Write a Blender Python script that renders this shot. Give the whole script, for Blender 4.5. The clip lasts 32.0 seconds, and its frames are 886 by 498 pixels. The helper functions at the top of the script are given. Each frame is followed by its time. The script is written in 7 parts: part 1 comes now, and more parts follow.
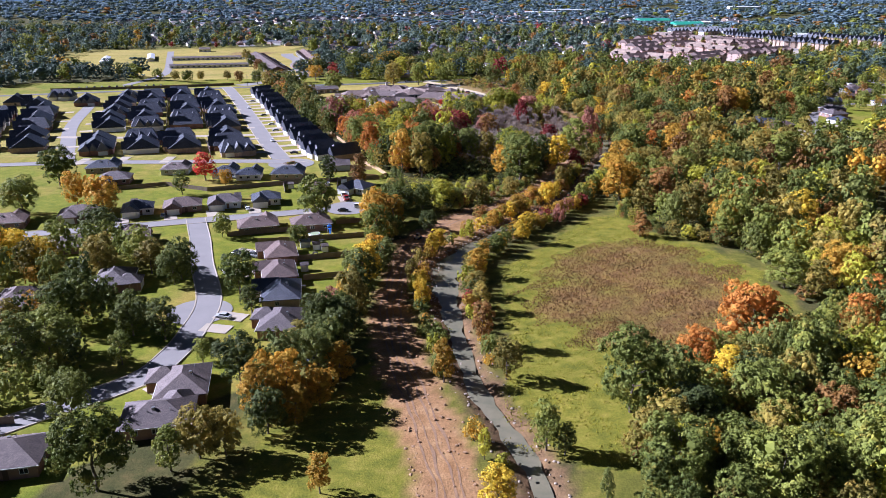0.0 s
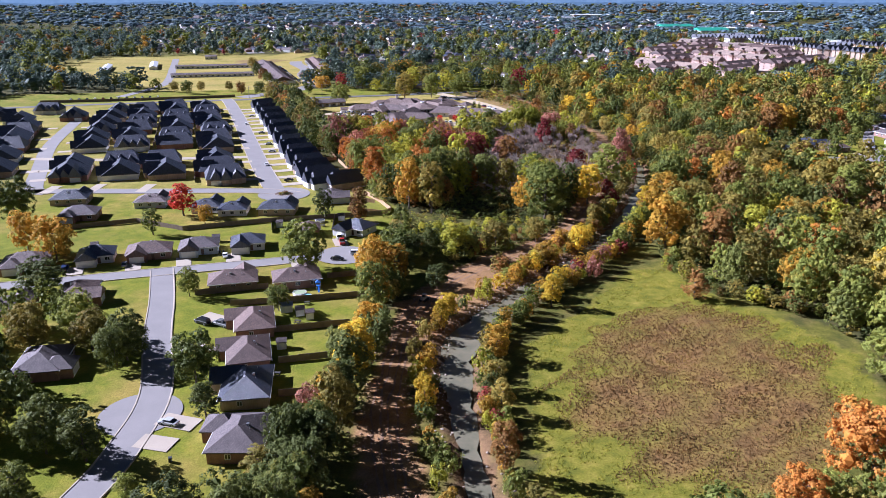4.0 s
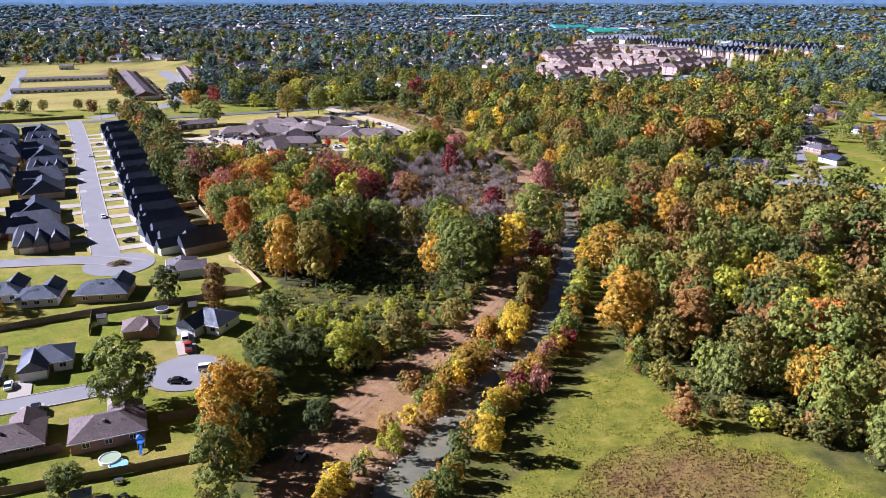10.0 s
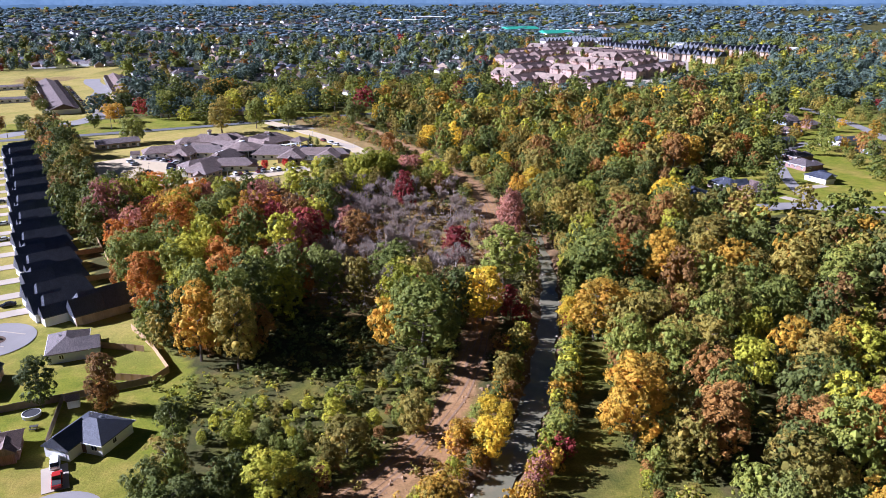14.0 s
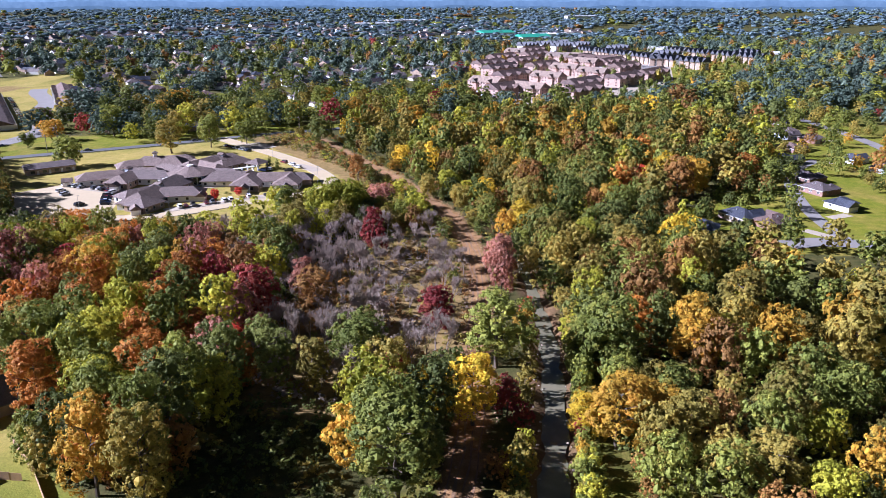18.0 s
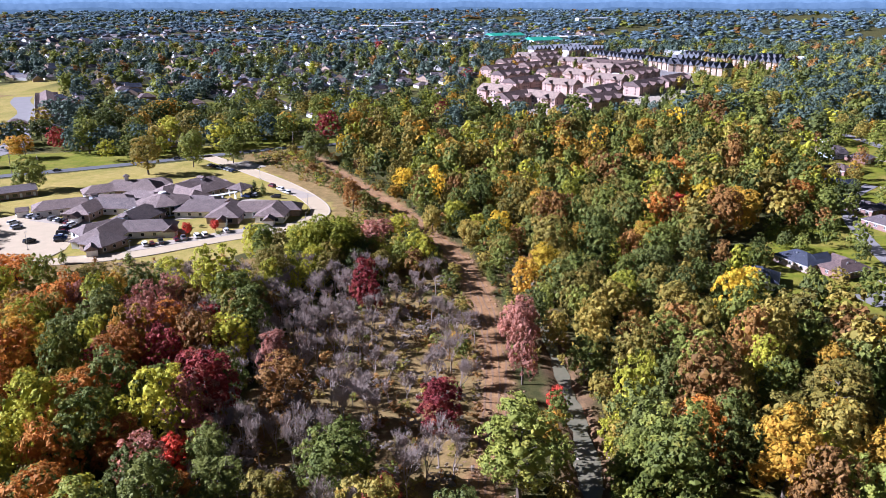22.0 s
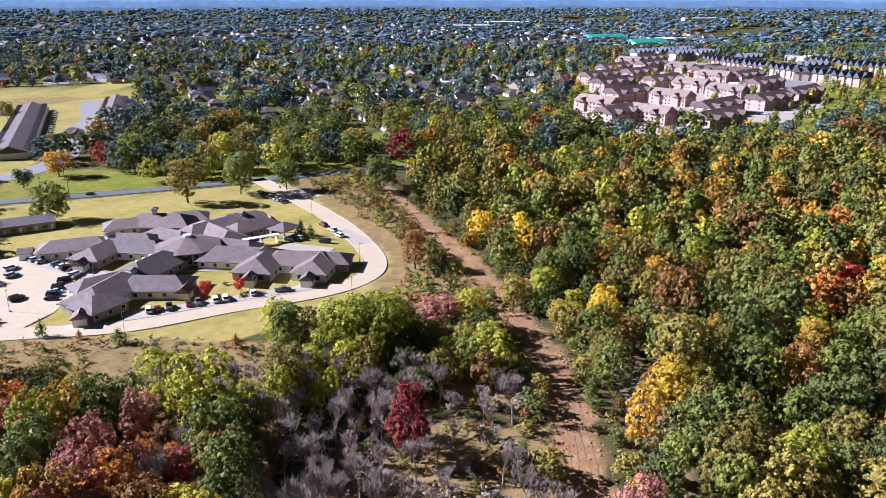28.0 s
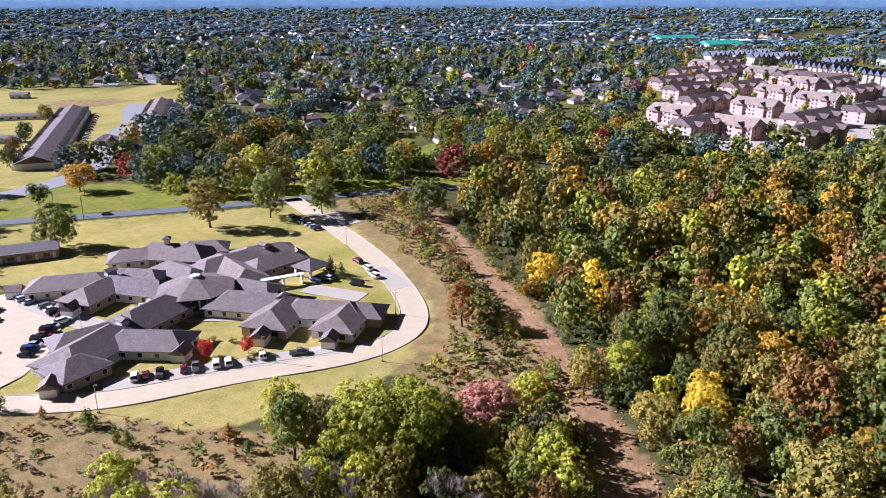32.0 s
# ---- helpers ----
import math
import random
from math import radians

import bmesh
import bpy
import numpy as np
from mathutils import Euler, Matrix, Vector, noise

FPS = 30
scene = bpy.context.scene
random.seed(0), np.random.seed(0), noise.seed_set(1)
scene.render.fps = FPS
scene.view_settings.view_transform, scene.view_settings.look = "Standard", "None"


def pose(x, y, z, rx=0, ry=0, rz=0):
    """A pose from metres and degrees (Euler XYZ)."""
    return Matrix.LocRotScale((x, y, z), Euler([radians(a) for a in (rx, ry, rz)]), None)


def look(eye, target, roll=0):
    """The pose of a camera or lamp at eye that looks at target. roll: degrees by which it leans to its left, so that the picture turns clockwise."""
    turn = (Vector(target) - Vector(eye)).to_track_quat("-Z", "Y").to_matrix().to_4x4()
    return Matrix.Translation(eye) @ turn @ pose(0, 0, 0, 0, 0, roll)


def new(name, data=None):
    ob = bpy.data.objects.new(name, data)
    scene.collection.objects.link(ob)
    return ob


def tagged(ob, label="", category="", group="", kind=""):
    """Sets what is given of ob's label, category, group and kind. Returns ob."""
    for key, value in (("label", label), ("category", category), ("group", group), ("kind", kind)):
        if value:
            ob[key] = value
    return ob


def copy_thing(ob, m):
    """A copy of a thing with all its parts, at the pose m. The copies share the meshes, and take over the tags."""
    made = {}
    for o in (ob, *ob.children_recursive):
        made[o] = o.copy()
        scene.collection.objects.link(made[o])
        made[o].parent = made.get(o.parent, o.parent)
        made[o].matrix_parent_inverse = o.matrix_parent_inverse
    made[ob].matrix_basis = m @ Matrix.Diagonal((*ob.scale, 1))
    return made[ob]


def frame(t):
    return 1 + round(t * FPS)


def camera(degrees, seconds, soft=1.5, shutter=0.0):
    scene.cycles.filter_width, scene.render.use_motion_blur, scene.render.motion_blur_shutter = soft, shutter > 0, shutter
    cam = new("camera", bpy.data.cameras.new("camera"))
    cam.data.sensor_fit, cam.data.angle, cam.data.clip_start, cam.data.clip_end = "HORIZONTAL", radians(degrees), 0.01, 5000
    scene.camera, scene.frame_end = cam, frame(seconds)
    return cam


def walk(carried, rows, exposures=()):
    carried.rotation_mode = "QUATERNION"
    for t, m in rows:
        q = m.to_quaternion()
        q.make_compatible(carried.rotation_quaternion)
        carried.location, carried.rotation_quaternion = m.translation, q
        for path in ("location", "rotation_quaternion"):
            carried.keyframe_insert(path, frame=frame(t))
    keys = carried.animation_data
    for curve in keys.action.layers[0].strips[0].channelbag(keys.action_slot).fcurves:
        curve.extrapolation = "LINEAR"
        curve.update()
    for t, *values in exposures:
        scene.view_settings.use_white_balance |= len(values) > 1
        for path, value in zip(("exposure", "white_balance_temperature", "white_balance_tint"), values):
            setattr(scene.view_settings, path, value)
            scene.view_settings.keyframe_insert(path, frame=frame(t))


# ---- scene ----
K = 1.2  # metres in one unit of the site plan, which is traced through the camera
cam = camera(62, 32.0, soft=0.6)
walk(cam, [
    (0, pose(7.76, -1.21, 86.62, 70.65, 0, 7.96)),
    (1, pose(6.24, 11.64, 86.98, 70.80, 0, 8.28)),
    (2, pose(4.64, 24.39, 87.33, 70.89, 0, 8.92)),
    (3, pose(3.03, 37.07, 87.68, 70.94, 0, 9.21)),
    (5.5, pose(-0.83, 68.52, 88.55, 70.96, 0, 8.33)),
    (6, pose(-1.53, 74.78, 88.73, 70.98, 0, 7.63)),
    (7, pose(-2.83, 87.29, 89.08, 70.95, 0, 5.99)),
    (8, pose(-3.98, 99.79, 89.43, 70.94, 0, 4.46)),
    (9, pose(-4.95, 112.28, 89.79, 70.95, 0, 2.88)),
    (10, pose(-5.73, 124.79, 90.15, 70.93, 0, 1.09)),
    (11, pose(-6.31, 137.30, 90.52, 70.93, 0, -0.22)),
    (12, pose(-6.66, 149.84, 90.89, 70.94, 0, -0.85)),
    (13, pose(-6.81, 162.41, 91.27, 70.96, 0, -1.72)),
    (14.5, pose(-6.61, 181.32, 91.83, 70.95, 0, -3.18)),
    (16.5, pose(-5.65, 206.67, 92.57, 71.06, 0, -4.63)),
    (17, pose(-5.29, 213.04, 92.76, 71.07, 0, -4.72)),
    (18, pose(-4.45, 225.79, 93.12, 71.10, 0, -4.69)),
    (19, pose(-3.47, 238.59, 93.47, 71.16, 0, -4.74)),
    (20, pose(-2.38, 251.43, 93.81, 71.15, 0, -4.67)),
    (21, pose(-1.20, 264.30, 94.13, 71.17, 0, -4.60)),
    (22, pose(0.01, 277.21, 94.43, 71.18, 0, -4.08)),
    (23, pose(1.23, 290.15, 94.70, 71.15, 0, -3.30)),
    (24, pose(2.40, 303.11, 94.95, 71.16, 0, -1.84)),
    (25, pose(3.48, 316.09, 95.16, 71.14, 0, -0.63)),
    (25.5, pose(3.96, 322.59, 95.25, 71.13, 0, -0.19)),
    (27.5, pose(5.37, 348.57, 95.48, 71.06, 0, 2.34)),
    (28, pose(5.55, 355.06, 95.51, 71.05, 0, 2.98)),
    (29, pose(5.63, 368.03, 95.52, 71.01, 0, 4.55)),
    (30, pose(5.29, 380.96, 95.46, 70.99, 0, 5.79)),
    (31, pose(4.46, 393.86, 95.33, 70.98, 0, 6.67)),
    (32, pose(3.04, 406.69, 95.11, 71.00, 0, 7.53)),
], [(0, 1.1, 5020, 28), (32, 1.1, 5020, 28)])

# ---- sun and sky ----
SUN_AZ, SUN_EL = 84, 30   # degrees: from +y towards -x, above the horizon
world = bpy.data.worlds.new("sky")
scene.world = world
world.use_nodes = True
wn = world.node_tree
sky = wn.nodes.new("ShaderNodeTexSky")
sky.sky_type, sky.sun_disc = "NISHITA", False
sky.sun_elevation, sky.sun_rotation = radians(SUN_EL), radians(-SUN_AZ)
sky.air_density, sky.dust_density, sky.ozone_density = 1.2, 0.3, 2.0
back = wn.nodes["Background"]
back.inputs["Strength"].default_value = 0.0085
wn.links.new(sky.outputs["Color"], back.inputs["Color"])
sun = new("sun", bpy.data.lights.new("sun", "SUN"))
sun.data.energy, sun.data.angle, sun.data.color = 6.0, radians(0.6), (1.0, 0.94, 0.84)
to_sun = Vector((-math.sin(radians(SUN_AZ)) * math.cos(radians(SUN_EL)), math.cos(radians(SUN_AZ)) * math.cos(radians(SUN_EL)), math.sin(radians(SUN_EL))))
sun.matrix_world = look(to_sun * 900, (0, 0, 0))

# ---- materials ----
def nodes_of(name):
    m = bpy.data.materials.new(name)
    m.use_nodes = True
    t = m.node_tree
    return m, t, t.nodes["Principled BSDF"]


def link(t, a, b):
    t.links.new(a, b)


def noise_node(t, scale, detail=4.0, coords="Object", rough=0.6):
    tc = t.nodes.new("ShaderNodeTexCoord")
    n = t.nodes.new("ShaderNodeTexNoise")
    n.inputs["Scale"].default_value, n.inputs["Detail"].default_value, n.inputs["Roughness"].default_value = scale, detail, rough
    link(t, tc.outputs[coords], n.inputs["Vector"])
    return n


def ramp(t, src, stops):
    r = t.nodes.new("ShaderNodeValToRGB")
    while len(r.color_ramp.elements) < len(stops):
        r.color_ramp.elements.new(0.5)
    for e, (p, c) in zip(r.color_ramp.elements, stops):
        e.position, e.color = p, (*c, 1)
    link(t, src, r.inputs["Fac"])
    return r


def mix(t, fac, a, b, mode="MIX"):
    m = t.nodes.new("ShaderNodeMix")
    m.data_type, m.blend_type = "RGBA", mode
    for sock, val in ((m.inputs[0], fac), (m.inputs[6], a), (m.inputs[7], b)):
        if hasattr(val, "is_output"):
            link(t, val, sock)
        elif isinstance(val, tuple):
            sock.default_value = (*val, 1)
        else:
            sock.default_value = val
    return m.outputs[2]


def maths(t, op, a, b):
    m = t.nodes.new("ShaderNodeMath")
    m.operation = op
    for sock, val in ((m.inputs[0], a), (m.inputs[1], b)):
        if hasattr(val, "is_output"):
            link(t, val, sock)
        else:
            sock.default_value = val
    return m.outputs[0]


def bump(t, bsdf, height, strength, distance=0.05):
    b = t.nodes.new("ShaderNodeBump")
    b.inputs["Strength"].default_value, b.inputs["Distance"].default_value = strength, distance
    link(t, height, b.inputs["Height"])
    link(t, b.outputs["Normal"], bsdf.inputs["Normal"])


def plain(name, colour, rough=0.7, scale=3.0, vary=0.18, fine=40.0, metal=0.0, per_object=0.0, relief=0.2):
    """A surface with stains at a large scale, grain at a fine one, and a shade of its own for every object."""
    m, t, b = nodes_of(name)
    big, small = noise_node(t, scale), noise_node(t, fine, 2.0)
    lo, hi = tuple(c * (1 - vary) for c in colour), tuple(min(1, c * (1 + vary)) for c in colour)
    c = ramp(t, big.outputs["Fac"], [(0.3, lo), (0.7, hi)]).outputs["Color"]
    c = mix(t, 0.35, c, ramp(t, small.outputs["Fac"], [(0.3, lo), (0.7, hi)]).outputs["Color"])
    if per_object:
        info = t.nodes.new("ShaderNodeObjectInfo")
        c = mix(t, 1.0, c, ramp(t, info.outputs["Random"], [(0, (1 - per_object,) * 3), (1, (1, 1, 1))]).outputs["Color"], "MULTIPLY")
    link(t, c, b.inputs["Base Color"])
    b.inputs["Roughness"].default_value, b.inputs["Metallic"].default_value = rough, metal
    if relief:
        bump(t, b, small.outputs["Fac"], relief)
    return m


def shingles(name, colour, rough=0.75):
    """Asphalt shingles: courses and tabs, weather streaks."""
    m, t, b = nodes_of(name)
    tc = t.nodes.new("ShaderNodeTexCoord")
    br = t.nodes.new("ShaderNodeTexBrick")
    br.inputs["Scale"].default_value, br.inputs["Mortar Size"].default_value = 1.6, 0.03
    br.inputs["Color1"].default_value = (*[c * 0.78 for c in colour], 1)
    br.inputs["Color2"].default_value = (*[c * 1.2 for c in colour], 1)
    br.inputs["Mortar"].default_value = (*[c * 0.5 for c in colour], 1)
    link(t, tc.outputs["Object"], br.inputs["Vector"])
    n = noise_node(t, 0.5)
    c = mix(t, 1.0, br.outputs["Color"], ramp(t, n.outputs["Fac"], [(0.3, (0.75, 0.75, 0.75)), (0.7, (1.15, 1.12, 1.1))]).outputs["Color"], "MULTIPLY")
    info = t.nodes.new("ShaderNodeObjectInfo")
    c = mix(t, 1.0, c, ramp(t, info.outputs["Random"], [(0, (0.72, 0.74, 0.78)), (1, (1.12, 1.08, 1.02))]).outputs["Color"], "MULTIPLY")
    link(t, c, b.inputs["Base Color"])
    b.inputs["Roughness"].default_value = rough
    bump(t, b, br.outputs["Fac"], 0.4)
    return m


def brick(name, colour):
    m, t, b = nodes_of(name)
    tc = t.nodes.new("ShaderNodeTexCoord")
    br = t.nodes.new("ShaderNodeTexBrick")
    br.inputs["Scale"].default_value = 4.0
    br.inputs["Color1"].default_value = (*[c * 0.8 for c in colour], 1)
    br.inputs["Color2"].default_value = (*[c * 1.2 for c in colour], 1)
    br.inputs["Mortar Size"].default_value = 0.012
    br.inputs["Mortar"].default_value = (*[c * 0.9 + 0.06 for c in colour], 1)
    link(t, tc.outputs["Object"], br.inputs["Vector"])
    n = noise_node(t, 0.6)
    c = mix(t, 1.0, br.outputs["Color"], ramp(t, n.outputs["Fac"], [(0.3, (0.8, 0.8, 0.8)), (0.7, (1.1, 1.1, 1.1))]).outputs["Color"], "MULTIPLY")
    link(t, c, b.inputs["Base Color"])
    b.inputs["Roughness"].default_value = 0.85
    return m


def foliage(name, low, high, odd=None):
    """Leaves: a shade for every tree, patches that have turned, another shade for every spray, some light passing through."""
    m, t, b = nodes_of(name)
    info, geo = t.nodes.new("ShaderNodeObjectInfo"), t.nodes.new("ShaderNodeNewGeometry")
    own = t.nodes.new("ShaderNodeAttribute")
    own.attribute_name = "tone"
    tone = maths(t, "FRACT", maths(t, "ADD", own.outputs["Fac"], info.outputs["Random"]), 0.0)
    c = ramp(t, tone, [(0, tuple(v * 0.8 for v in low)), (0.5, tuple((a + v) / 2 for a, v in zip(low, high))), (1, tuple(v * 1.12 for v in high))]).outputs["Color"]
    tc, n = t.nodes.new("ShaderNodeTexCoord"), t.nodes.new("ShaderNodeTexNoise")
    n.inputs["Scale"].default_value, n.inputs["Detail"].default_value = 0.32, 2.5
    shift = t.nodes.new("ShaderNodeVectorMath")
    shift.operation = "ADD"
    link(t, tc.outputs["Object"], shift.inputs[0])
    link(t, maths(t, "MULTIPLY", tone, 91.0), shift.inputs[1])
    link(t, shift.outputs[0], n.inputs["Vector"])
    if odd:
        c = mix(t, ramp(t, n.outputs["Fac"], [(0.56, (0, 0, 0)), (0.74, (0.55, 0.55, 0.55))]).outputs["Color"], c, odd)
    c = mix(t, 1.0, c, ramp(t, n.outputs["Fac"], [(0.3, (0.8, 0.85, 0.88)), (0.7, (1.2, 1.15, 1.04))]).outputs["Color"], "MULTIPLY")
    c = mix(t, 1.0, c, ramp(t, geo.outputs["Random Per Island"], [(0, (0.78, 0.8, 0.84)), (1, (1.3, 1.28, 1.2))]).outputs["Color"], "MULTIPLY")
    link(t, c, b.inputs["Base Color"])
    b.inputs["Roughness"].default_value, b.inputs["Specular IOR Level"].default_value = 0.6, 0.14
    tr = t.nodes.new("ShaderNodeBsdfTranslucent")
    link(t, c, tr.inputs["Color"])
    ms = t.nodes.new("ShaderNodeMixShader")
    ms.inputs[0].default_value = 0.26
    link(t, b.outputs[0], ms.inputs[1])
    link(t, tr.outputs[0], ms.inputs[2])
    link(t, ms.outputs[0], t.nodes["Material Output"].inputs["Surface"])
    return m


LEAF = {
    "green": foliage("leaves_green", (0.136, 0.165, 0.0354), (0.26, 0.277, 0.0519), (0.33, 0.277, 0.0472)),
    # green shifted towards blue, so distant trees carry haze in their colour
    "haze_green": foliage("leaves_haze_green", (0.088, 0.13, 0.108), (0.15, 0.195, 0.155)),
    # distance haze put into the leaf colour, for the farthest woods
    "haze_grey": foliage("leaves_haze_grey", (0.13, 0.19, 0.235), (0.185, 0.255, 0.305)),
    "dark": foliage("leaves_dark_green", (0.1, 0.122, 0.035), (0.19, 0.206, 0.05)),
    "olive": foliage("leaves_olive", (0.224, 0.189, 0.0401), (0.366, 0.289, 0.059), (0.413, 0.266, 0.0531)),
    "lime": foliage("leaves_yellow_green", (0.307, 0.319, 0.0295), (0.472, 0.443, 0.0413), (0.496, 0.401, 0.0354)),
    "yellow": foliage("leaves_yellow", (0.566, 0.401, 0.0236), (0.743, 0.543, 0.0354), (0.378, 0.33, 0.0354)),
    "gold": foliage("leaves_gold", (0.389, 0.242, 0.0295), (0.543, 0.336, 0.0354), (0.531, 0.236, 0.0354)),
    "orange": foliage("leaves_orange", (0.401, 0.165, 0.0354), (0.555, 0.236, 0.0413), (0.33, 0.224, 0.0354)),
    "rust": foliage("leaves_rust", (0.26, 0.142, 0.0472), (0.378, 0.195, 0.0531), (0.165, 0.142, 0.0354)),
    "red": foliage("leaves_red", (0.24, 0.04, 0.045), (0.35, 0.07, 0.055), (0.24, 0.11, 0.04)),
    "scarlet": foliage("leaves_scarlet", (0.531, 0.059, 0.0413), (0.661, 0.106, 0.0531)),
    "mauve": foliage("leaves_dull_red", (0.378, 0.171, 0.13), (0.496, 0.236, 0.165)),
    "grey": foliage("twigs_grey", (0.26, 0.21, 0.175), (0.366, 0.30, 0.25)),
}
BARK = plain("bark", (0.13, 0.10, 0.075), 0.9, 2.0, 0.3, 20)
PALE_BARK = plain("bark_pale", (0.33, 0.262, 0.218), 0.9, 2.0, 0.25, 20)
ASPHALT = plain("road_grey", (0.225, 0.208, 0.198), 0.85, 0.12, 0.12, 6.0)
DARK_ASPHALT = plain("asphalt", (0.11, 0.11, 0.115), 0.85, 0.12, 0.15, 6.0)
CONCRETE = plain("concrete", (0.385, 0.325, 0.25), 0.85, 0.15, 0.10, 5.0)
CREAM_CONCRETE = plain("cream_concrete", (0.47, 0.375, 0.235), 0.85, 0.2, 0.10, 6.0)
FENCE_WOOD = plain("fence_wood", (0.20, 0.15, 0.11), 0.85, 0.8, 0.25, 12)
NEW_WOOD = plain("fence_wood_new", (0.42, 0.27, 0.14), 0.85, 0.8, 0.2, 12)
ROOF_GREY = shingles("shingles_grey_brown", (0.165, 0.132, 0.13))
ROOF_DARK = shingles("shingles_charcoal", (0.068, 0.077, 0.108), 0.4)
ROOF_TAUPE = shingles("shingles_taupe", (0.215, 0.162, 0.145))
# paler copy of the apartment shingles, with sunlight in its colour
ROOF_SUNLIT = shingles("shingles_sunlit_tan", (0.33, 0.255, 0.21))
# dark shingles lightened towards blue: haze over the townhouses, in the colour
ROOF_HAZED = shingles("shingles_hazed", (0.11, 0.118, 0.145))
ROOF_BROWN = shingles("shingles_brown", (0.17, 0.115, 0.10))
BRICK_RED = brick("brick_red", (0.24, 0.12, 0.085))
BRICK_TAN = brick("brick_tan", (0.37, 0.27, 0.20))
BRICK_PINK = brick("brick_pink", (0.50, 0.33, 0.27))
SIDING = plain("siding_white", (0.72, 0.71, 0.69), 0.6, 0.8, 0.06, 15)
SIDING_BLUE = plain("siding_grey_blue", (0.45, 0.50, 0.56), 0.6, 0.8, 0.06, 15)
TRIM = plain("trim_white", (0.78, 0.77, 0.74), 0.5, 1.5, 0.05, 30)
GARAGE = plain("garage_door_white", (0.70, 0.69, 0.66), 0.5, 1.5, 0.05, 30)
DOOR = plain("door_brown", (0.12, 0.07, 0.05), 0.5, 1.5, 0.15, 30)
METAL = plain("metal_grey", (0.45, 0.46, 0.48), 0.4, 2.0, 0.1, 30, metal=0.8)
WHITE_METAL = plain("metal_roof_white", (0.75, 0.76, 0.78), 0.4, 0.4, 0.06, 8)
TEAL_METAL = plain("metal_roof_teal", (0.05, 0.33, 0.22), 0.4, 0.4, 0.1, 8)
RUBBER = plain("rubber", (0.02, 0.02, 0.02), 0.8)
GLASS, _t, _b = nodes_of("window_glass")
_b.inputs["Base Color"].default_value, _b.inputs["Roughness"].default_value, _b.inputs["Metallic"].default_value = (0.03, 0.035, 0.045, 1), 0.08, 0.0
WATER, _t, _b = nodes_of("water")
_n = noise_node(_t, 0.25, 3.0)
link(_t, ramp(_t, _n.outputs["Fac"], [(0.3, (0.145, 0.14, 0.09)), (0.7, (0.21, 0.185, 0.12))]).outputs["Color"], _b.inputs["Base Color"])
_b.inputs["Roughness"].default_value = 0.07
_n2 = noise_node(_t, 1.6, 3.0)
bump(_t, _b, _n2.outputs["Fac"], 0.12, 0.08)


# ---- site plan, traced to fit the camera's view ----
CREEK = [(16, 40), (12, 75), (8, 97), (3, 109), (-4, 123), (-8, 136), (-13, 155), (-18, 178), (-18, 193), (-14, 204), (-7, 219), (2, 237), (11, 254),
         (19, 275), (27, 305), (32, 330), (35, 350), (37, 380), (38, 410), (38, 440), (37, 465), (42, 500), (60, 560)]
TRACK = [(0, 60), (-3, 80), (-6, 94), (-14, 115), (-20, 130), (-25, 145), (-29, 160), (-31, 180), (-32, 203), (-27, 224), (-17, 242), (-9, 253), (-1, 267),
         (6, 285), (12, 312), (17, 345), (22, 375), (24, 402), (23, 434), (19, 458), (13, 477), (5, 505), (-10, 541), (-26, 580), (-36, 605), (-44, 628)]
STREET = [(-100, 80), (-84, 101), (-71, 117), (-69, 128), (-70, 140), (-74, 157), (-87, 181), (-97, 201), (-108, 221)]
CROSS = [(-230, 160), (-190, 180), (-160, 195), (-133, 207), (-110, 218), (-84, 230), (-61, 241)]
UPPER = [(-260, 275), (-201, 294), (-160, 301), (-135, 306), (-113, 309), (-98, 306)]
AVENUE = [(-108, 308), (-113, 317), (-133, 353), (-164, 412), (-198, 477), (-234, 543), (-246, 562)]
LEFT_LANE = [(-196, 293), (-205, 297), (-226, 329), (-257, 379), (-286, 439), (-300, 470)]
HIGHWAY = [(-420, 470), (-340, 512), (-260, 548), (-193, 576), (-138, 600), (-80, 630), (-53, 642), (0, 662), (70, 690), (160, 740)]
LOOP = [(-160, 452), (-135, 452), (-105, 458), (-84, 463), (-62, 476), (-40, 488), (-30, 499), (-28, 512), (-34, 530), (-48, 556), (-68, 584), (-90, 612), (-98, 622)]


def smooth(points, step=3.0):
    """A smooth line through points of the plan, in metres, with a point every step."""
    p = np.array([points[0], *points, points[-1]], float) * K
    out = []
    for a, b, c, d in zip(p, p[1:], p[2:], p[3:]):
        n = max(2, int(np.linalg.norm(c - b) / step))
        for u in np.arange(n) / n:
            out.append(0.5 * (2 * b + (c - a) * u + (2 * a - 5 * b + 4 * c - d) * u * u + (3 * b - a - 3 * c + d) * u ** 3))
    out.append(p[-1])
    return np.array(out)


def distance(xy, line):
    """How far the points xy lie from a line."""
    best = np.full(len(xy), 1e9)
    for a, b in zip(line[:-1], line[1:]):
        ab = b - a
        u = np.clip(((xy - a) @ ab) / (ab @ ab + 1e-9), 0, 1)
        best = np.minimum(best, np.hypot(*(xy - a - u[:, None] * ab).T))
    return best


def inside(xy, polygon):
    """Whether the points xy lie in a polygon of the plan."""
    p = np.array(polygon, float) * K
    hit = np.zeros(len(xy), bool)
    for (x0, y0), (x1, y1) in zip(p, np.roll(p, -1, 0)):
        cross = (y0 > xy[:, 1]) != (y1 > xy[:, 1])
        hit ^= cross & (xy[:, 0] < (x1 - x0) * (xy[:, 1] - y0) / (y1 - y0 + 1e-12) + x0)
    return hit


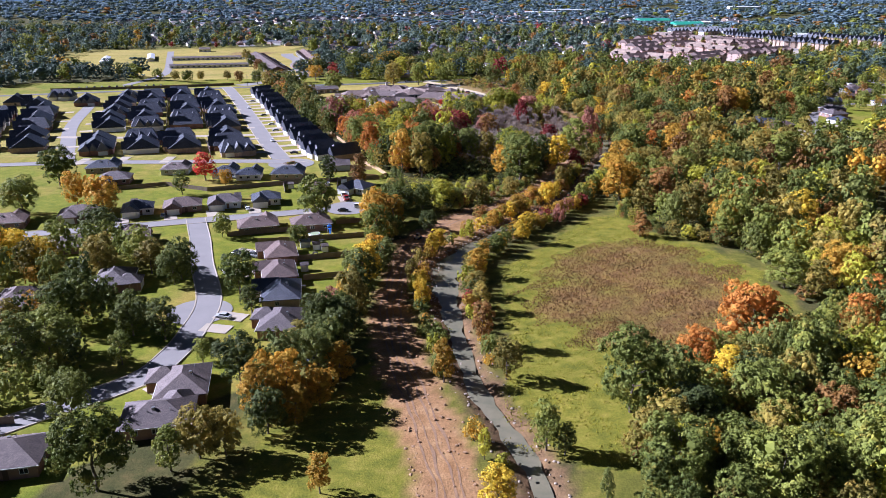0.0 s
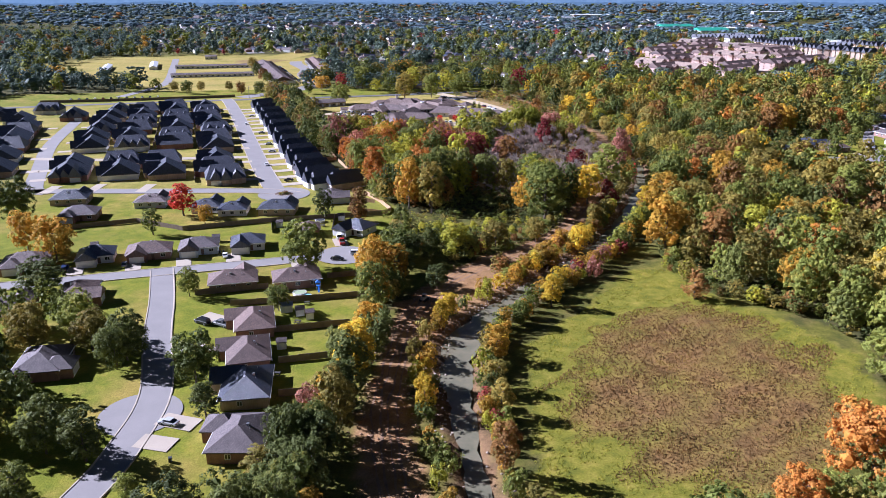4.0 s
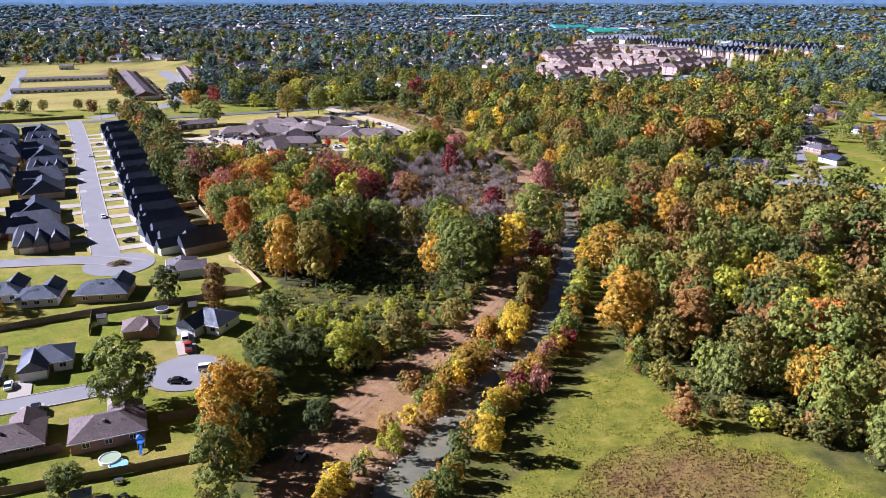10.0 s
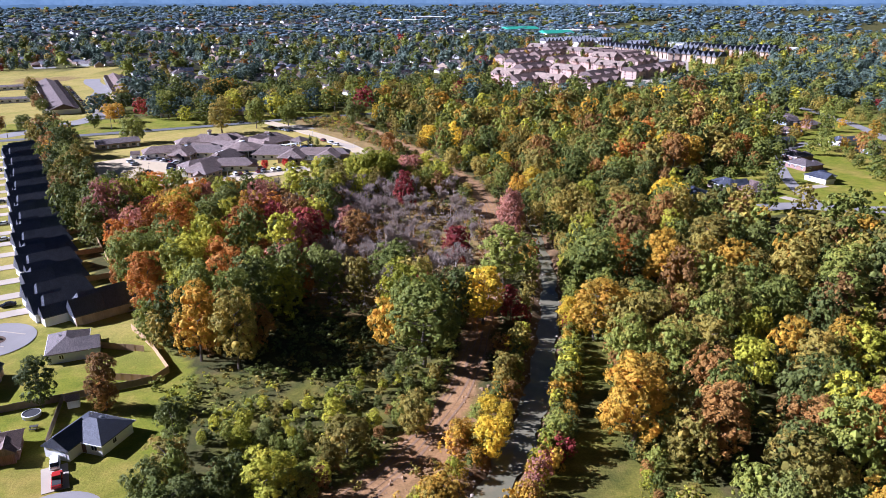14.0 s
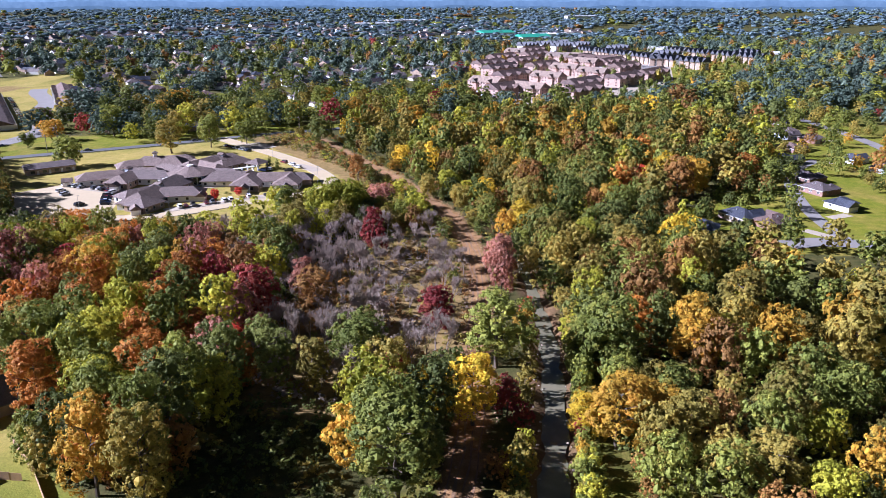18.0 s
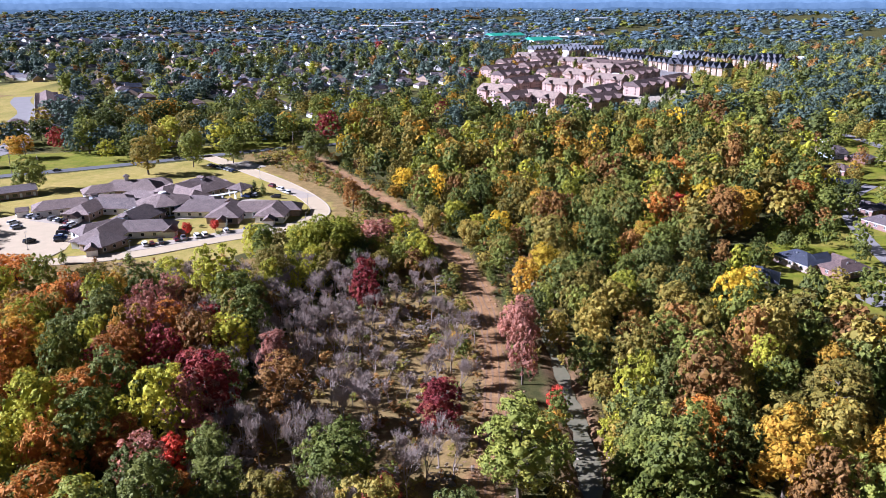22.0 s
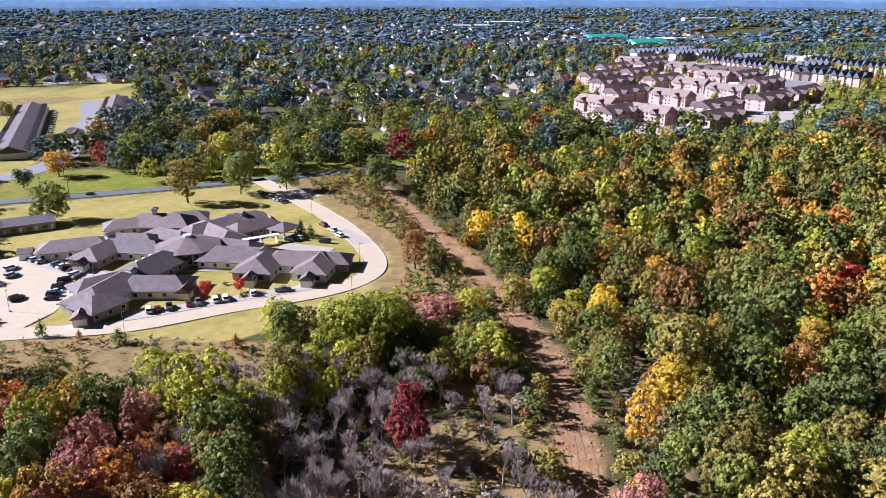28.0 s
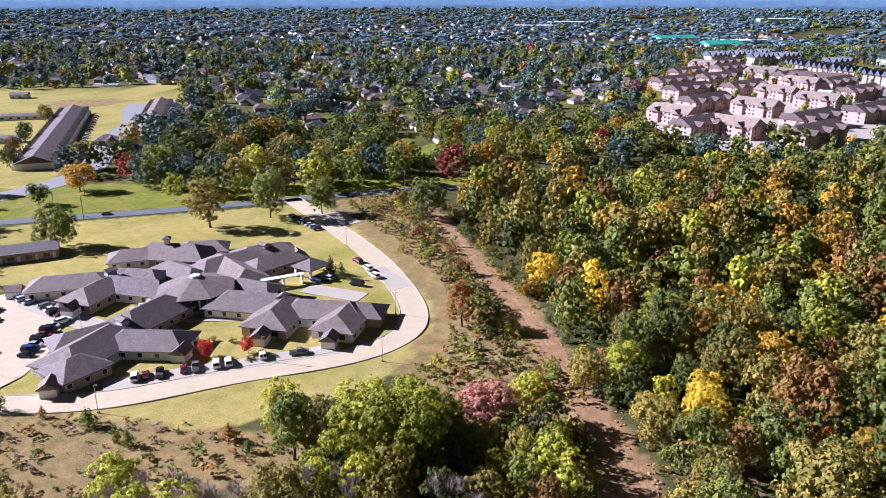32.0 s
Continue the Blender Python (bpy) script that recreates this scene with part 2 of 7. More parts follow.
def wobble(xy, size, seed=0.0):
    """Soft irregular values from -1 to 1 over the plan."""
    x, y = xy[:, 0] / size + seed, xy[:, 1] / size - seed
    return (np.sin(x * 1.7 + 2 * np.sin(y * 0.9 + seed)) + np.sin(y * 2.1 + 1.5 * np.sin(x * 1.3)) + np.sin(x * 3.7 - y * 3.1 + seed)) / 3


creek_line, track_line = smooth(CREEK, 4), smooth(TRACK, 4)
FIELD = [(2, 105), (-1, 160), (-4, 190), (8, 210), (22, 240), (34, 246), (40, 226), (56, 213), (66, 196), (64, 170), (44, 150), (36, 128), (30, 100)]
CLEARINGS = [[(44, 321), (60, 323), (61, 331), (46, 335)], [(85, 316), (94, 312), (108, 297), (117, 303), (106, 325), (95, 332), (87, 329)]]
MEADOW = [(-58, 284), (-44, 288), (-10, 287), (6, 292), (2, 268), (-16, 244), (-32, 246), (-44, 262)]
SWAMP = [(-34, 318), (-28, 400), (0, 425), (20, 420), (20, 380), (12, 330), (-8, 312)]
HOME_LAWN = [(-170, 455), (-130, 446), (-84, 448), (-58, 455), (-34, 472), (-20, 494), (-18, 515), (-40, 560), (-84, 618), (-150, 588), (-200, 565), (-180, 500)]
SCRUB = [(-140, 436), (-100, 430), (-62, 428), (-40, 440), (-34, 462), (-50, 455), (-66, 455), (-84, 457), (-104, 457), (-140, 448)]
LAWNS = [(-46, 120), (-44, 160), (-40, 200), (-44, 240), (-52, 290), (-70, 312), (-95, 345), (-130, 412), (-190, 530), (-225, 580), (-420, 480), (-420, 60), (-75, 60), (-60, 105)]


# ---- ground: one sheet to the horizon ----
def steps(stops):
    out = []
    for (a, b, n) in stops:
        out += list(np.linspace(a, b, n, endpoint=False))
    return np.array(out + [stops[-1][1]])


gx = steps([(-4700, -1500, 24), (-1500, -560, 12), (-560, -200, 60), (-200, 130, 165), (130, 330, 50), (330, 1500, 14), (1500, 4700, 24)])
gy = steps([(-900, -100, 6), (-100, 60, 20), (60, 800, 370), (800, 1100, 30), (1100, 4800, 40)])
GX, GY = np.meshgrid(gx, gy)
flat = np.stack([GX.ravel(), GY.ravel()], 1)
d_creek = distance(flat, creek_line)


def bed(y):
    """Half the width of the creek's bed, along its way."""
    return np.interp(y / K, (90, 150, 170, 185, 202, 235, 260, 300, 345, 368, 400, 425, 440, 452, 470), (1.1, 1.2, 2.4, 3.8, 3.3, 2.8, 2.4, 1.9, 1.6, 0.8, 0.6, 1.8, 2.6, 2.2, 0.5))


depth = np.clip((d_creek - bed(flat[:, 1])) / 2.6, 0, 1)
gz = -1.7 * (1 - depth * depth * (3 - 2 * depth))
d_track = distance(flat, track_line)
local = (np.abs(flat[:, 0]) < 300) & (flat[:, 1] < 800) & (flat[:, 1] > 40)


def hill(x, y):
    """Far land, raised to fit the camera's view: its woods reach the horizon."""
    return 45 * np.clip((np.hypot(x, y) - 1600) / 1400, 0, 1) ** 1.3


gz += hill(flat[:, 0], flat[:, 1])
gz += np.where(local, 0.12 * wobble(flat, 9) * (d_creek > 7), 0) - 0.1
nx, ny = len(gx), len(gy)
idx = np.arange(nx * ny).reshape(ny, nx)
faces = np.stack([idx[:-1, :-1].ravel(), idx[:-1, 1:].ravel(), idx[1:, 1:].ravel(), idx[1:, :-1].ravel()], 1)
gm = bpy.data.meshes.new("ground")
gm.from_pydata(np.column_stack([flat, gz]).tolist(), [], faces.tolist())
for p in gm.polygons:
    p.use_smooth = True


def mask(name, values):
    a = gm.attributes.new(name, "FLOAT", "POINT")
    a.data.foreach_set("value", values.astype(np.float32))


def soft(inside_mask):
    return inside_mask.astype(float)


shift = flat + 2.2 * np.stack([wobble(flat, 6, 1), wobble(flat, 6, 2)], 1)
half = np.where(flat[:, 1] < 190, 6.4, np.where(flat[:, 1] < 330, 4.5, np.where((flat[:, 1] > 470) & (flat[:, 1] < 600), 5.0, 4.0)))
BARE_BANK = [(-33, 188), (-23, 188), (-19, 204), (-12, 220), (-3, 238), (7, 256), (12, 270), (2, 266), (-12, 255), (-22, 241), (-31, 224), (-36, 205)]
mask("dirt", np.maximum(0.9 * inside(shift, BARE_BANK), np.clip((half + 1.6 * wobble(flat, 5, 3) - d_track) / 1.5 + 0.5, 0, 1)))
mask("mud", np.clip((bed(flat[:, 1]) + 4.2 + 1.8 * wobble(flat, 4, 4) - d_creek) / 2 + 0.5, 0, 1) * (flat[:, 1] < 466 * K))
CORRIDOR = [(-48, 60), (-46, 110), (-40, 200), (-44, 250), (-20, 258), (14, 280), (38, 345), (48, 300), (44, 236), (70, 205), (70, 165), (50, 100), (40, 60)]
mask("field", np.maximum.reduce([*[0.85 * inside(shift, q) for q in CLEARINGS], 0.7 * inside(shift, CORRIDOR) * np.clip(0.7 + 0.8 * wobble(flat, 11, 6), 0, 1), 0.45 * inside(shift, MEADOW) * np.clip(0.6 + 0.8 * wobble(flat, 6, 9), 0, 1), soft(inside(shift, FIELD) | inside(shift, [(-30, 60), (-40, 100), (-24, 135), (-10, 100), (4, 60)]))]))


def weed_patch(xy):
    """Above zero where dead weeds cover the field."""
    return 1 - np.hypot((xy[:, 0] - 33 * K) / (29 * K), (xy[:, 1] - 178 * K) / (38 * K)) + 0.2 * wobble(xy, 15, 1) + 0.12 * wobble(xy, 5, 2)


mask("brown", np.clip(weed_patch(flat) * 4, 0, 1) * inside(shift, FIELD) * np.clip(0.85 + 0.5 * wobble(flat, 8, 7), 0.2, 1))
OPEN = [[(-520, 700), (-380, 640), (-320, 600), (-215, 625), (-225, 760), (-330, 1010), (-560, 900)], [(50, 745), (210, 745), (320, 880), (460, 1080), (380, 1330), (180, 1320), (88, 1000)], [(-80, 705), (-50, 700), (-26, 745), (-50, 760)], [(104, 402), (205, 392), (225, 470), (285, 540), (300, 700), (262, 660), (220, 600), (165, 500), (104, 445)], [(170, 1480), (310, 1480), (320, 1660), (180, 1660)], [(-420, 470), (-260, 552), (-138, 604), (-60, 640), (20, 664), (10, 690), (-90, 650), (-220, 630), (-420, 560)]]
TAN_GRASS = [(-100, 457), (-77, 459), (-60, 469), (-44, 478), (-30, 488), (-22, 504), (-26, 520), (-14, 510), (-14, 480), (-34, 462), (-50, 455), (-66, 455), (-84, 456)]
open_land = np.any([inside(shift, q) for q in OPEN], 0)
TOWN_LAND = [(-330, 575), (-150, 625), (-20, 680), (60, 900), (120, 1100), (200, 1480), (-900, 1480), (-560, 900)]
mask("lawn", np.maximum(inside(shift, TOWN_LAND) * np.clip(0.3 + 0.7 * wobble(flat, 30, 8), 0, 1), soft(open_land | inside(flat, LAWNS) | inside(flat, HOME_LAWN))))
mask("dry", np.clip((flat[:, 1] - 285 * K) / 40, 0, 1) * np.clip(0.55 + 0.3 * inside(flat, HOME_LAWN) + 0.25 * inside(shift, OPEN[0]) + 0.4 * wobble(flat, 18, 2) + inside(shift, TAN_GRASS), 0, 0.98) * soft(inside(flat, LAWNS) | inside(flat, HOME_LAWN) | inside(shift, OPEN[0])))
mask("scrub", soft(inside(shift, SCRUB) | inside(shift, SWAMP) | inside(shift, [(-28, 480), (-23, 500), (-24, 520), (-38, 545), (-54, 575), (-72, 602), (-80, 622), (-60, 640), (-42, 626), (-20, 574), (6, 520), (14, 466), (22, 430), (0, 430), (-20, 462)]) | inside(shift, [(-354, 836), (-383, 888), (-341, 903), (-320, 894), (-326, 860)])))


def ground_material():
    m, t, b = nodes_of("ground")

    def attr(name):
        a = t.nodes.new("ShaderNodeAttribute")
        a.attribute_name = name
        return a.outputs["Fac"]

    big, mid, fine = noise_node(t, 0.02, 5.0), noise_node(t, 0.25, 5.0), noise_node(t, 2.2, 4.0)
    litter = ramp(t, mid.outputs["Fac"], [(0.25, (0.04, 0.05, 0.016)), (0.55, (0.085, 0.08, 0.028)), (0.8, (0.15, 0.115, 0.045))]).outputs["Color"]
    patch = noise_node(t, 0.045, 4.0)
    grass = ramp(t, mid.outputs["Fac"], [(0.25, (0.095, 0.11, 0.016)), (0.5, (0.185, 0.18, 0.022)), (0.78, (0.31, 0.255, 0.05))]).outputs["Color"]
    lawn = ramp(t, mid.outputs["Fac"], [(0.25, (0.115, 0.145, 0.013)), (0.55, (0.185, 0.202, 0.019)), (0.8, (0.285, 0.24, 0.035))]).outputs["Color"]
    lawn = mix(t, ramp(t, patch.outputs["Fac"], [(0.46, (0, 0, 0)), (0.7, (0.8, 0.8, 0.8))]).outputs["Color"], lawn, ramp(t, mid.outputs["Fac"], [(0.3, (0.26, 0.20, 0.045)), (0.7, (0.38, 0.275, 0.078))]).outputs["Color"])
    dry = ramp(t, mid.outputs["Fac"], [(0.25, (0.28, 0.25, 0.06)), (0.55, (0.39, 0.31, 0.095)), (0.8, (0.48, 0.36, 0.135))]).outputs["Color"]
    weeds = ramp(t, mid.outputs["Fac"], [(0.3, (0.14, 0.08, 0.034)), (0.52, (0.23, 0.14, 0.052)), (0.78, (0.29, 0.22, 0.055))]).outputs["Color"]
    dirt = ramp(t, mid.outputs["Fac"], [(0.25, (0.23, 0.125, 0.055)), (0.55, (0.35, 0.205, 0.098)), (0.8, (0.45, 0.29, 0.15))]).outputs["Color"]
    mud = ramp(t, mid.outputs["Fac"], [(0.25, (0.085, 0.06, 0.032)), (0.6, (0.21, 0.13, 0.07)), (0.85, (0.13, 0.13, 0.035))]).outputs["Color"]
    scrub = ramp(t, mid.outputs["Fac"], [(0.25, (0.15, 0.12, 0.045)), (0.55, (0.28, 0.195, 0.08)), (0.8, (0.37, 0.27, 0.12))]).outputs["Color"]
    c = litter
    for name, colour in (("lawn", lawn), ("dry", dry), ("field", grass), ("brown", weeds), ("scrub", scrub), ("mud", mud), ("dirt", dirt)):
        c = mix(t, attr(name), c, colour)
    speck = ramp(t, fine.outputs["Fac"], [(0.25, (0.62, 0.62, 0.6)), (0.75, (1.25, 1.22, 1.15))]).outputs["Color"]
    c = mix(t, 0.8, c, speck, "MULTIPLY")
    c = mix(t, 0.5, c, ramp(t, big.outputs["Fac"], [(0.3, (0.75, 0.8, 0.8)), (0.7, (1.2, 1.12, 1.0))]).outputs["Color"], "MULTIPLY")
    link(t, c, b.inputs["Base Color"])
    b.inputs["Roughness"].default_value, b.inputs["Specular IOR Level"].default_value = 0.95, 0.08
    bump(t, b, fine.outputs["Fac"], 0.6, 0.25)
    return m


gm.materials.append(ground_material())
tagged(new("ground", gm), "autumn ground of lawns, dirt track, field and leaf litter", "ground", kind="structure")


# ---- ways and water ----
def mesh_object(name, verts, polys, material, smooth_faces=False):
    me = bpy.data.meshes.new(name)
    me.from_pydata([tuple(map(float, v)) for v in verts], [], [tuple(map(int, p)) for p in polys])
    me.materials.append(material)
    if smooth_faces:
        for p in me.polygons:
            p.use_smooth = True
    return new(name, me)


def normals(line):
    d = np.gradient(line, axis=0)
    d /= np.linalg.norm(d, axis=1)[:, None] + 1e-9
    return np.stack([-d[:, 1], d[:, 0]], 1)


def ribbon(name, points, width, material, z, label="", category="", step=3.0):
    line = smooth(points, step)
    n = normals(line)
    w = np.broadcast_to(np.asarray(width, float) / 2, len(line))[:, None]
    verts = [(*p, z) for p in line + n * w] + [(*p, z) for p in line - n * w]
    k = len(line)
    polys = [(i, k + i, k + i + 1, i + 1) for i in range(k - 1)]
    ob = mesh_object(name, verts, polys, material)
    return tagged(ob, label, category, kind="structure")


def kerb(points, width, z=0.16):
    """A concrete kerb with gutter along both sides of a way."""
    line = smooth(points, 3.0)
    n = normals(line)
    verts, polys, k = [], [], len(line)
    for side in (1, -1):
        for off, h in ((width / 2 - 0.1, 0.03), (width / 2, z), (width / 2 + 0.3, z), (width / 2 + 0.36, -0.1)):
            verts += [(*p, h) for p in line + side * n * off]
    for s in range(2):
        for r in range(3):
            a = (s * 4 + r) * k
            polys += [(a + i, a + i + 1, a + k + i + 1, a + k + i) for i in range(k - 1)]
    return tagged(mesh_object("kerb", verts, polys, CONCRETE), "pale concrete kerb along the street", "kerb", kind="structure")


def disc(name, x, y, r, material, z, label, category, ry=None, n=40):
    ry = ry or r
    verts = [(x * K + r * math.cos(a), y * K + ry * math.sin(a), z) for a in np.linspace(0, 2 * math.pi, n, endpoint=False)]
    return tagged(mesh_object(name, verts, [tuple(range(n))], material), label, category, kind="structure")


ribbon("water", CREEK, (2 * bed(smooth(CREEK, 3.0)[:, 1]) + 1.9) * (1 + 0.2 * np.sin(smooth(CREEK, 3.0)[:, 1] * 0.31) + 0.14 * np.sin(smooth(CREEK, 3.0)[:, 1] * 0.83)), WATER, -0.85, "shallow olive-grey creek water between mud banks", "creek")
DARK_DIRT = plain("rutted_dirt", (0.235, 0.14, 0.075), 0.95, 0.6, 0.35, 5.0)
# wheel ruts as flat darker ribbons, laid just above the ground
for off, width in ((-2.6, 0.55), (-0.9, 0.5), (1.0, 0.6), (2.7, 0.5)):
    line = smooth(TRACK, 2.0)
    line = line + normals(line) * (off + 0.5 * wobble(line, 7, off))[:, None]
    nr = normals(line)
    high = 0.12 * wobble(line, 9) - 0.05
    wr = (width / 2 * np.clip(0.8 + 0.7 * wobble(line, 5, off * 3), 0.05, 1.4))[:, None]
    vr = [(*p, h) for p, h in zip(line + nr * wr, high)] + [(*p, h) for p, h in zip(line - nr * wr, high)]
    tagged(mesh_object("wheel_rut", vr, [(i, len(line) + i, len(line) + i + 1, i + 1) for i in range(len(line) - 1)], DARK_DIRT), "darker strip of a wheel rut along the dirt track", "rut", kind="structure")
ribbon("road", STREET, 7.0, ASPHALT, 0.05, "pale grey residential street", "road")
ribbon("road", CROSS, 7.0, ASPHALT, 0.054, "pale grey cross street to a turning circle", "road")
disc("turning_circle", -61, 241, 9.6, ASPHALT, 0.06, "pale grey paved turning circle of a dead-end street", "road")
disc("street_bend", -73, 150, 9.0, ASPHALT, 0.058, "wide pale paved bend of a residential street", "road")
ribbon("road", UPPER, 8.0, ASPHALT, 0.05, "pale grey street past a planted island", "road")
ribbon("road", AVENUE, 9.5, ASPHALT, 0.056, "broad pale grey street between rows of houses", "road")
disc("turning_circle", -104, 306, 12.0, ASPHALT, 0.062, "pale paved circle round a planted island", "road")
ribbon("road", [(-146, 369), (-160, 365), (-190, 357), (-216, 351), (-240, 349)], 6.5, CONCRETE, 0.052, "pale side lane between blocks of estate houses", "road")
ribbon("road", LEFT_LANE, 8.5, ASPHALT, 0.05, "pale grey street in a housing estate", "road")
ribbon("road", HIGHWAY, 8.5, DARK_ASPHALT, 0.05, "two-lane grey asphalt road beyond the care home", "road")
ribbon("driveway", LOOP, 8.5, CREAM_CONCRETE, 0.05, "curving cream concrete drive round a care home", "driveway")


# ---- building kit ----
def part(name, bm, material, parent=None, label="", kind=""):
    """One mesh object from a bmesh, under a thing or a part."""
    me = bpy.data.meshes.new(name)
    bm.to_mesh(me)
    bm.free()
    me.materials.append(material)
    ob = new(name, me)
    ob.parent = parent
    return tagged(ob, label, kind=kind)


def box(bm, x0, x1, y0, y1, z0, z1):
    v = [bm.verts.new(p) for p in ((x0, y0, z0), (x1, y0, z0), (x1, y1, z0), (x0, y1, z0), (x0, y0, z1), (x1, y0, z1), (x1, y1, z1), (x0, y1, z1))]
    for f in ((3, 2, 1, 0), (4, 5, 6, 7), (0, 1, 5, 4), (1, 2, 6, 5), (2, 3, 7, 6), (3, 0, 4, 7)):
        bm.faces.new([v[i] for i in f])
    return v


def solid(boxes):
    bm = bmesh.new()
    for b in boxes:
        box(bm, *b)
    return bm


def hip(bm, cx, cy, w, d, z, rise, inset=1.0, over=0.5, turn=0.0):
    """A roof over w by d with its ridge along the longer side. inset 1: hipped ends at the same pitch, 0: gables."""
    along = w >= d
    hx, hy = w / 2 + over, d / 2 + over
    c, s = math.cos(turn), math.sin(turn)

    def at(x, y, h):
        return bm.verts.new((cx + c * x - s * y, cy + s * x + c * y, h))

    low = [at(x, y, z - 0.22) for x, y in ((-hx, -hy), (hx, -hy), (hx, hy), (-hx, hy))]
    eave = [at(x, y, z) for x, y in ((-hx, -hy), (hx, -hy), (hx, hy), (-hx, hy))]
    cut = min(hx, hy) * inset
    r = [at(-hx + cut, 0, z + rise), at(hx - cut, 0, z + rise)] if along else [at(0, -hy + cut, z + rise), at(0, hy - cut, z + rise)]
    bm.faces.new(low[::-1])
    for i in range(4):
        bm.faces.new((low[i], low[(i + 1) % 4], eave[(i + 1) % 4], eave[i]))
    if along:
        fs = ((eave[0], eave[1], r[1], r[0]), (eave[1], eave[2], r[1]), (eave[2], eave[3], r[0], r[1]), (eave[3], eave[0], r[0]))
    else:
        fs = ((eave[0], eave[1], r[0]), (eave[1], eave[2], r[1], r[0]), (eave[2], eave[3], r[1]), (eave[3], eave[0], r[0], r[1]))
    for f in fs:
        bm.faces.new(f)


def empty(name, x, y, z=0.0, rz=0.0):
    ob = new(name)
    ob.empty_display_size = 0.5
    ob.matrix_world = pose(x, y, z, 0, 0, rz)
    return ob


def window(parent, x, y, z, w, h, side):
    """A framed window set on a wall; side is the way that it faces: x, X, y or Y."""
    bm, gl = bmesh.new(), bmesh.new()
    t = 0.06
    if side in "yY":
        o = -1 if side == "y" else 1
        for b in ((x - w / 2, x + w / 2, z, z + 0.09), (x - w / 2, x + w / 2, z + h - 0.09, z + h), (x - w / 2, x - w / 2 + 0.09, z, z + h), (x + w / 2 - 0.09, x + w / 2, z, z + h), (x - 0.04, x + 0.04, z, z + h)):
            box(bm, b[0], b[1], min(y, y + o * t), max(y, y + o * t), b[2], b[3])
        box(gl, x - w / 2 + 0.05, x + w / 2 - 0.05, min(y - o * .02, y + o * 0.03), max(y - o * .02, y + o * 0.03), z + 0.05, z + h - 0.05)
    else:
        o = -1 if side == "x" else 1
        for b in ((y - w / 2, y + w / 2, z, z + 0.09), (y - w / 2, y + w / 2, z + h - 0.09, z + h), (y - w / 2, y - w / 2 + 0.09, z, z + h), (y + w / 2 - 0.09, y + w / 2, z, z + h), (y - 0.04, y + 0.04, z, z + h)):
            box(bm, min(x, x + o * t), max(x, x + o * t), b[0], b[1], b[2], b[3])
        box(gl, min(x - o * .02, x + o * 0.03), max(x - o * .02, x + o * 0.03), y - w / 2 + 0.05, y + w / 2 - 0.05, z + 0.05, z + h - 0.05)
    win = part("window", bm, TRIM, parent)
    part("pane", gl, GLASS, win, "dark window glass")
    return win


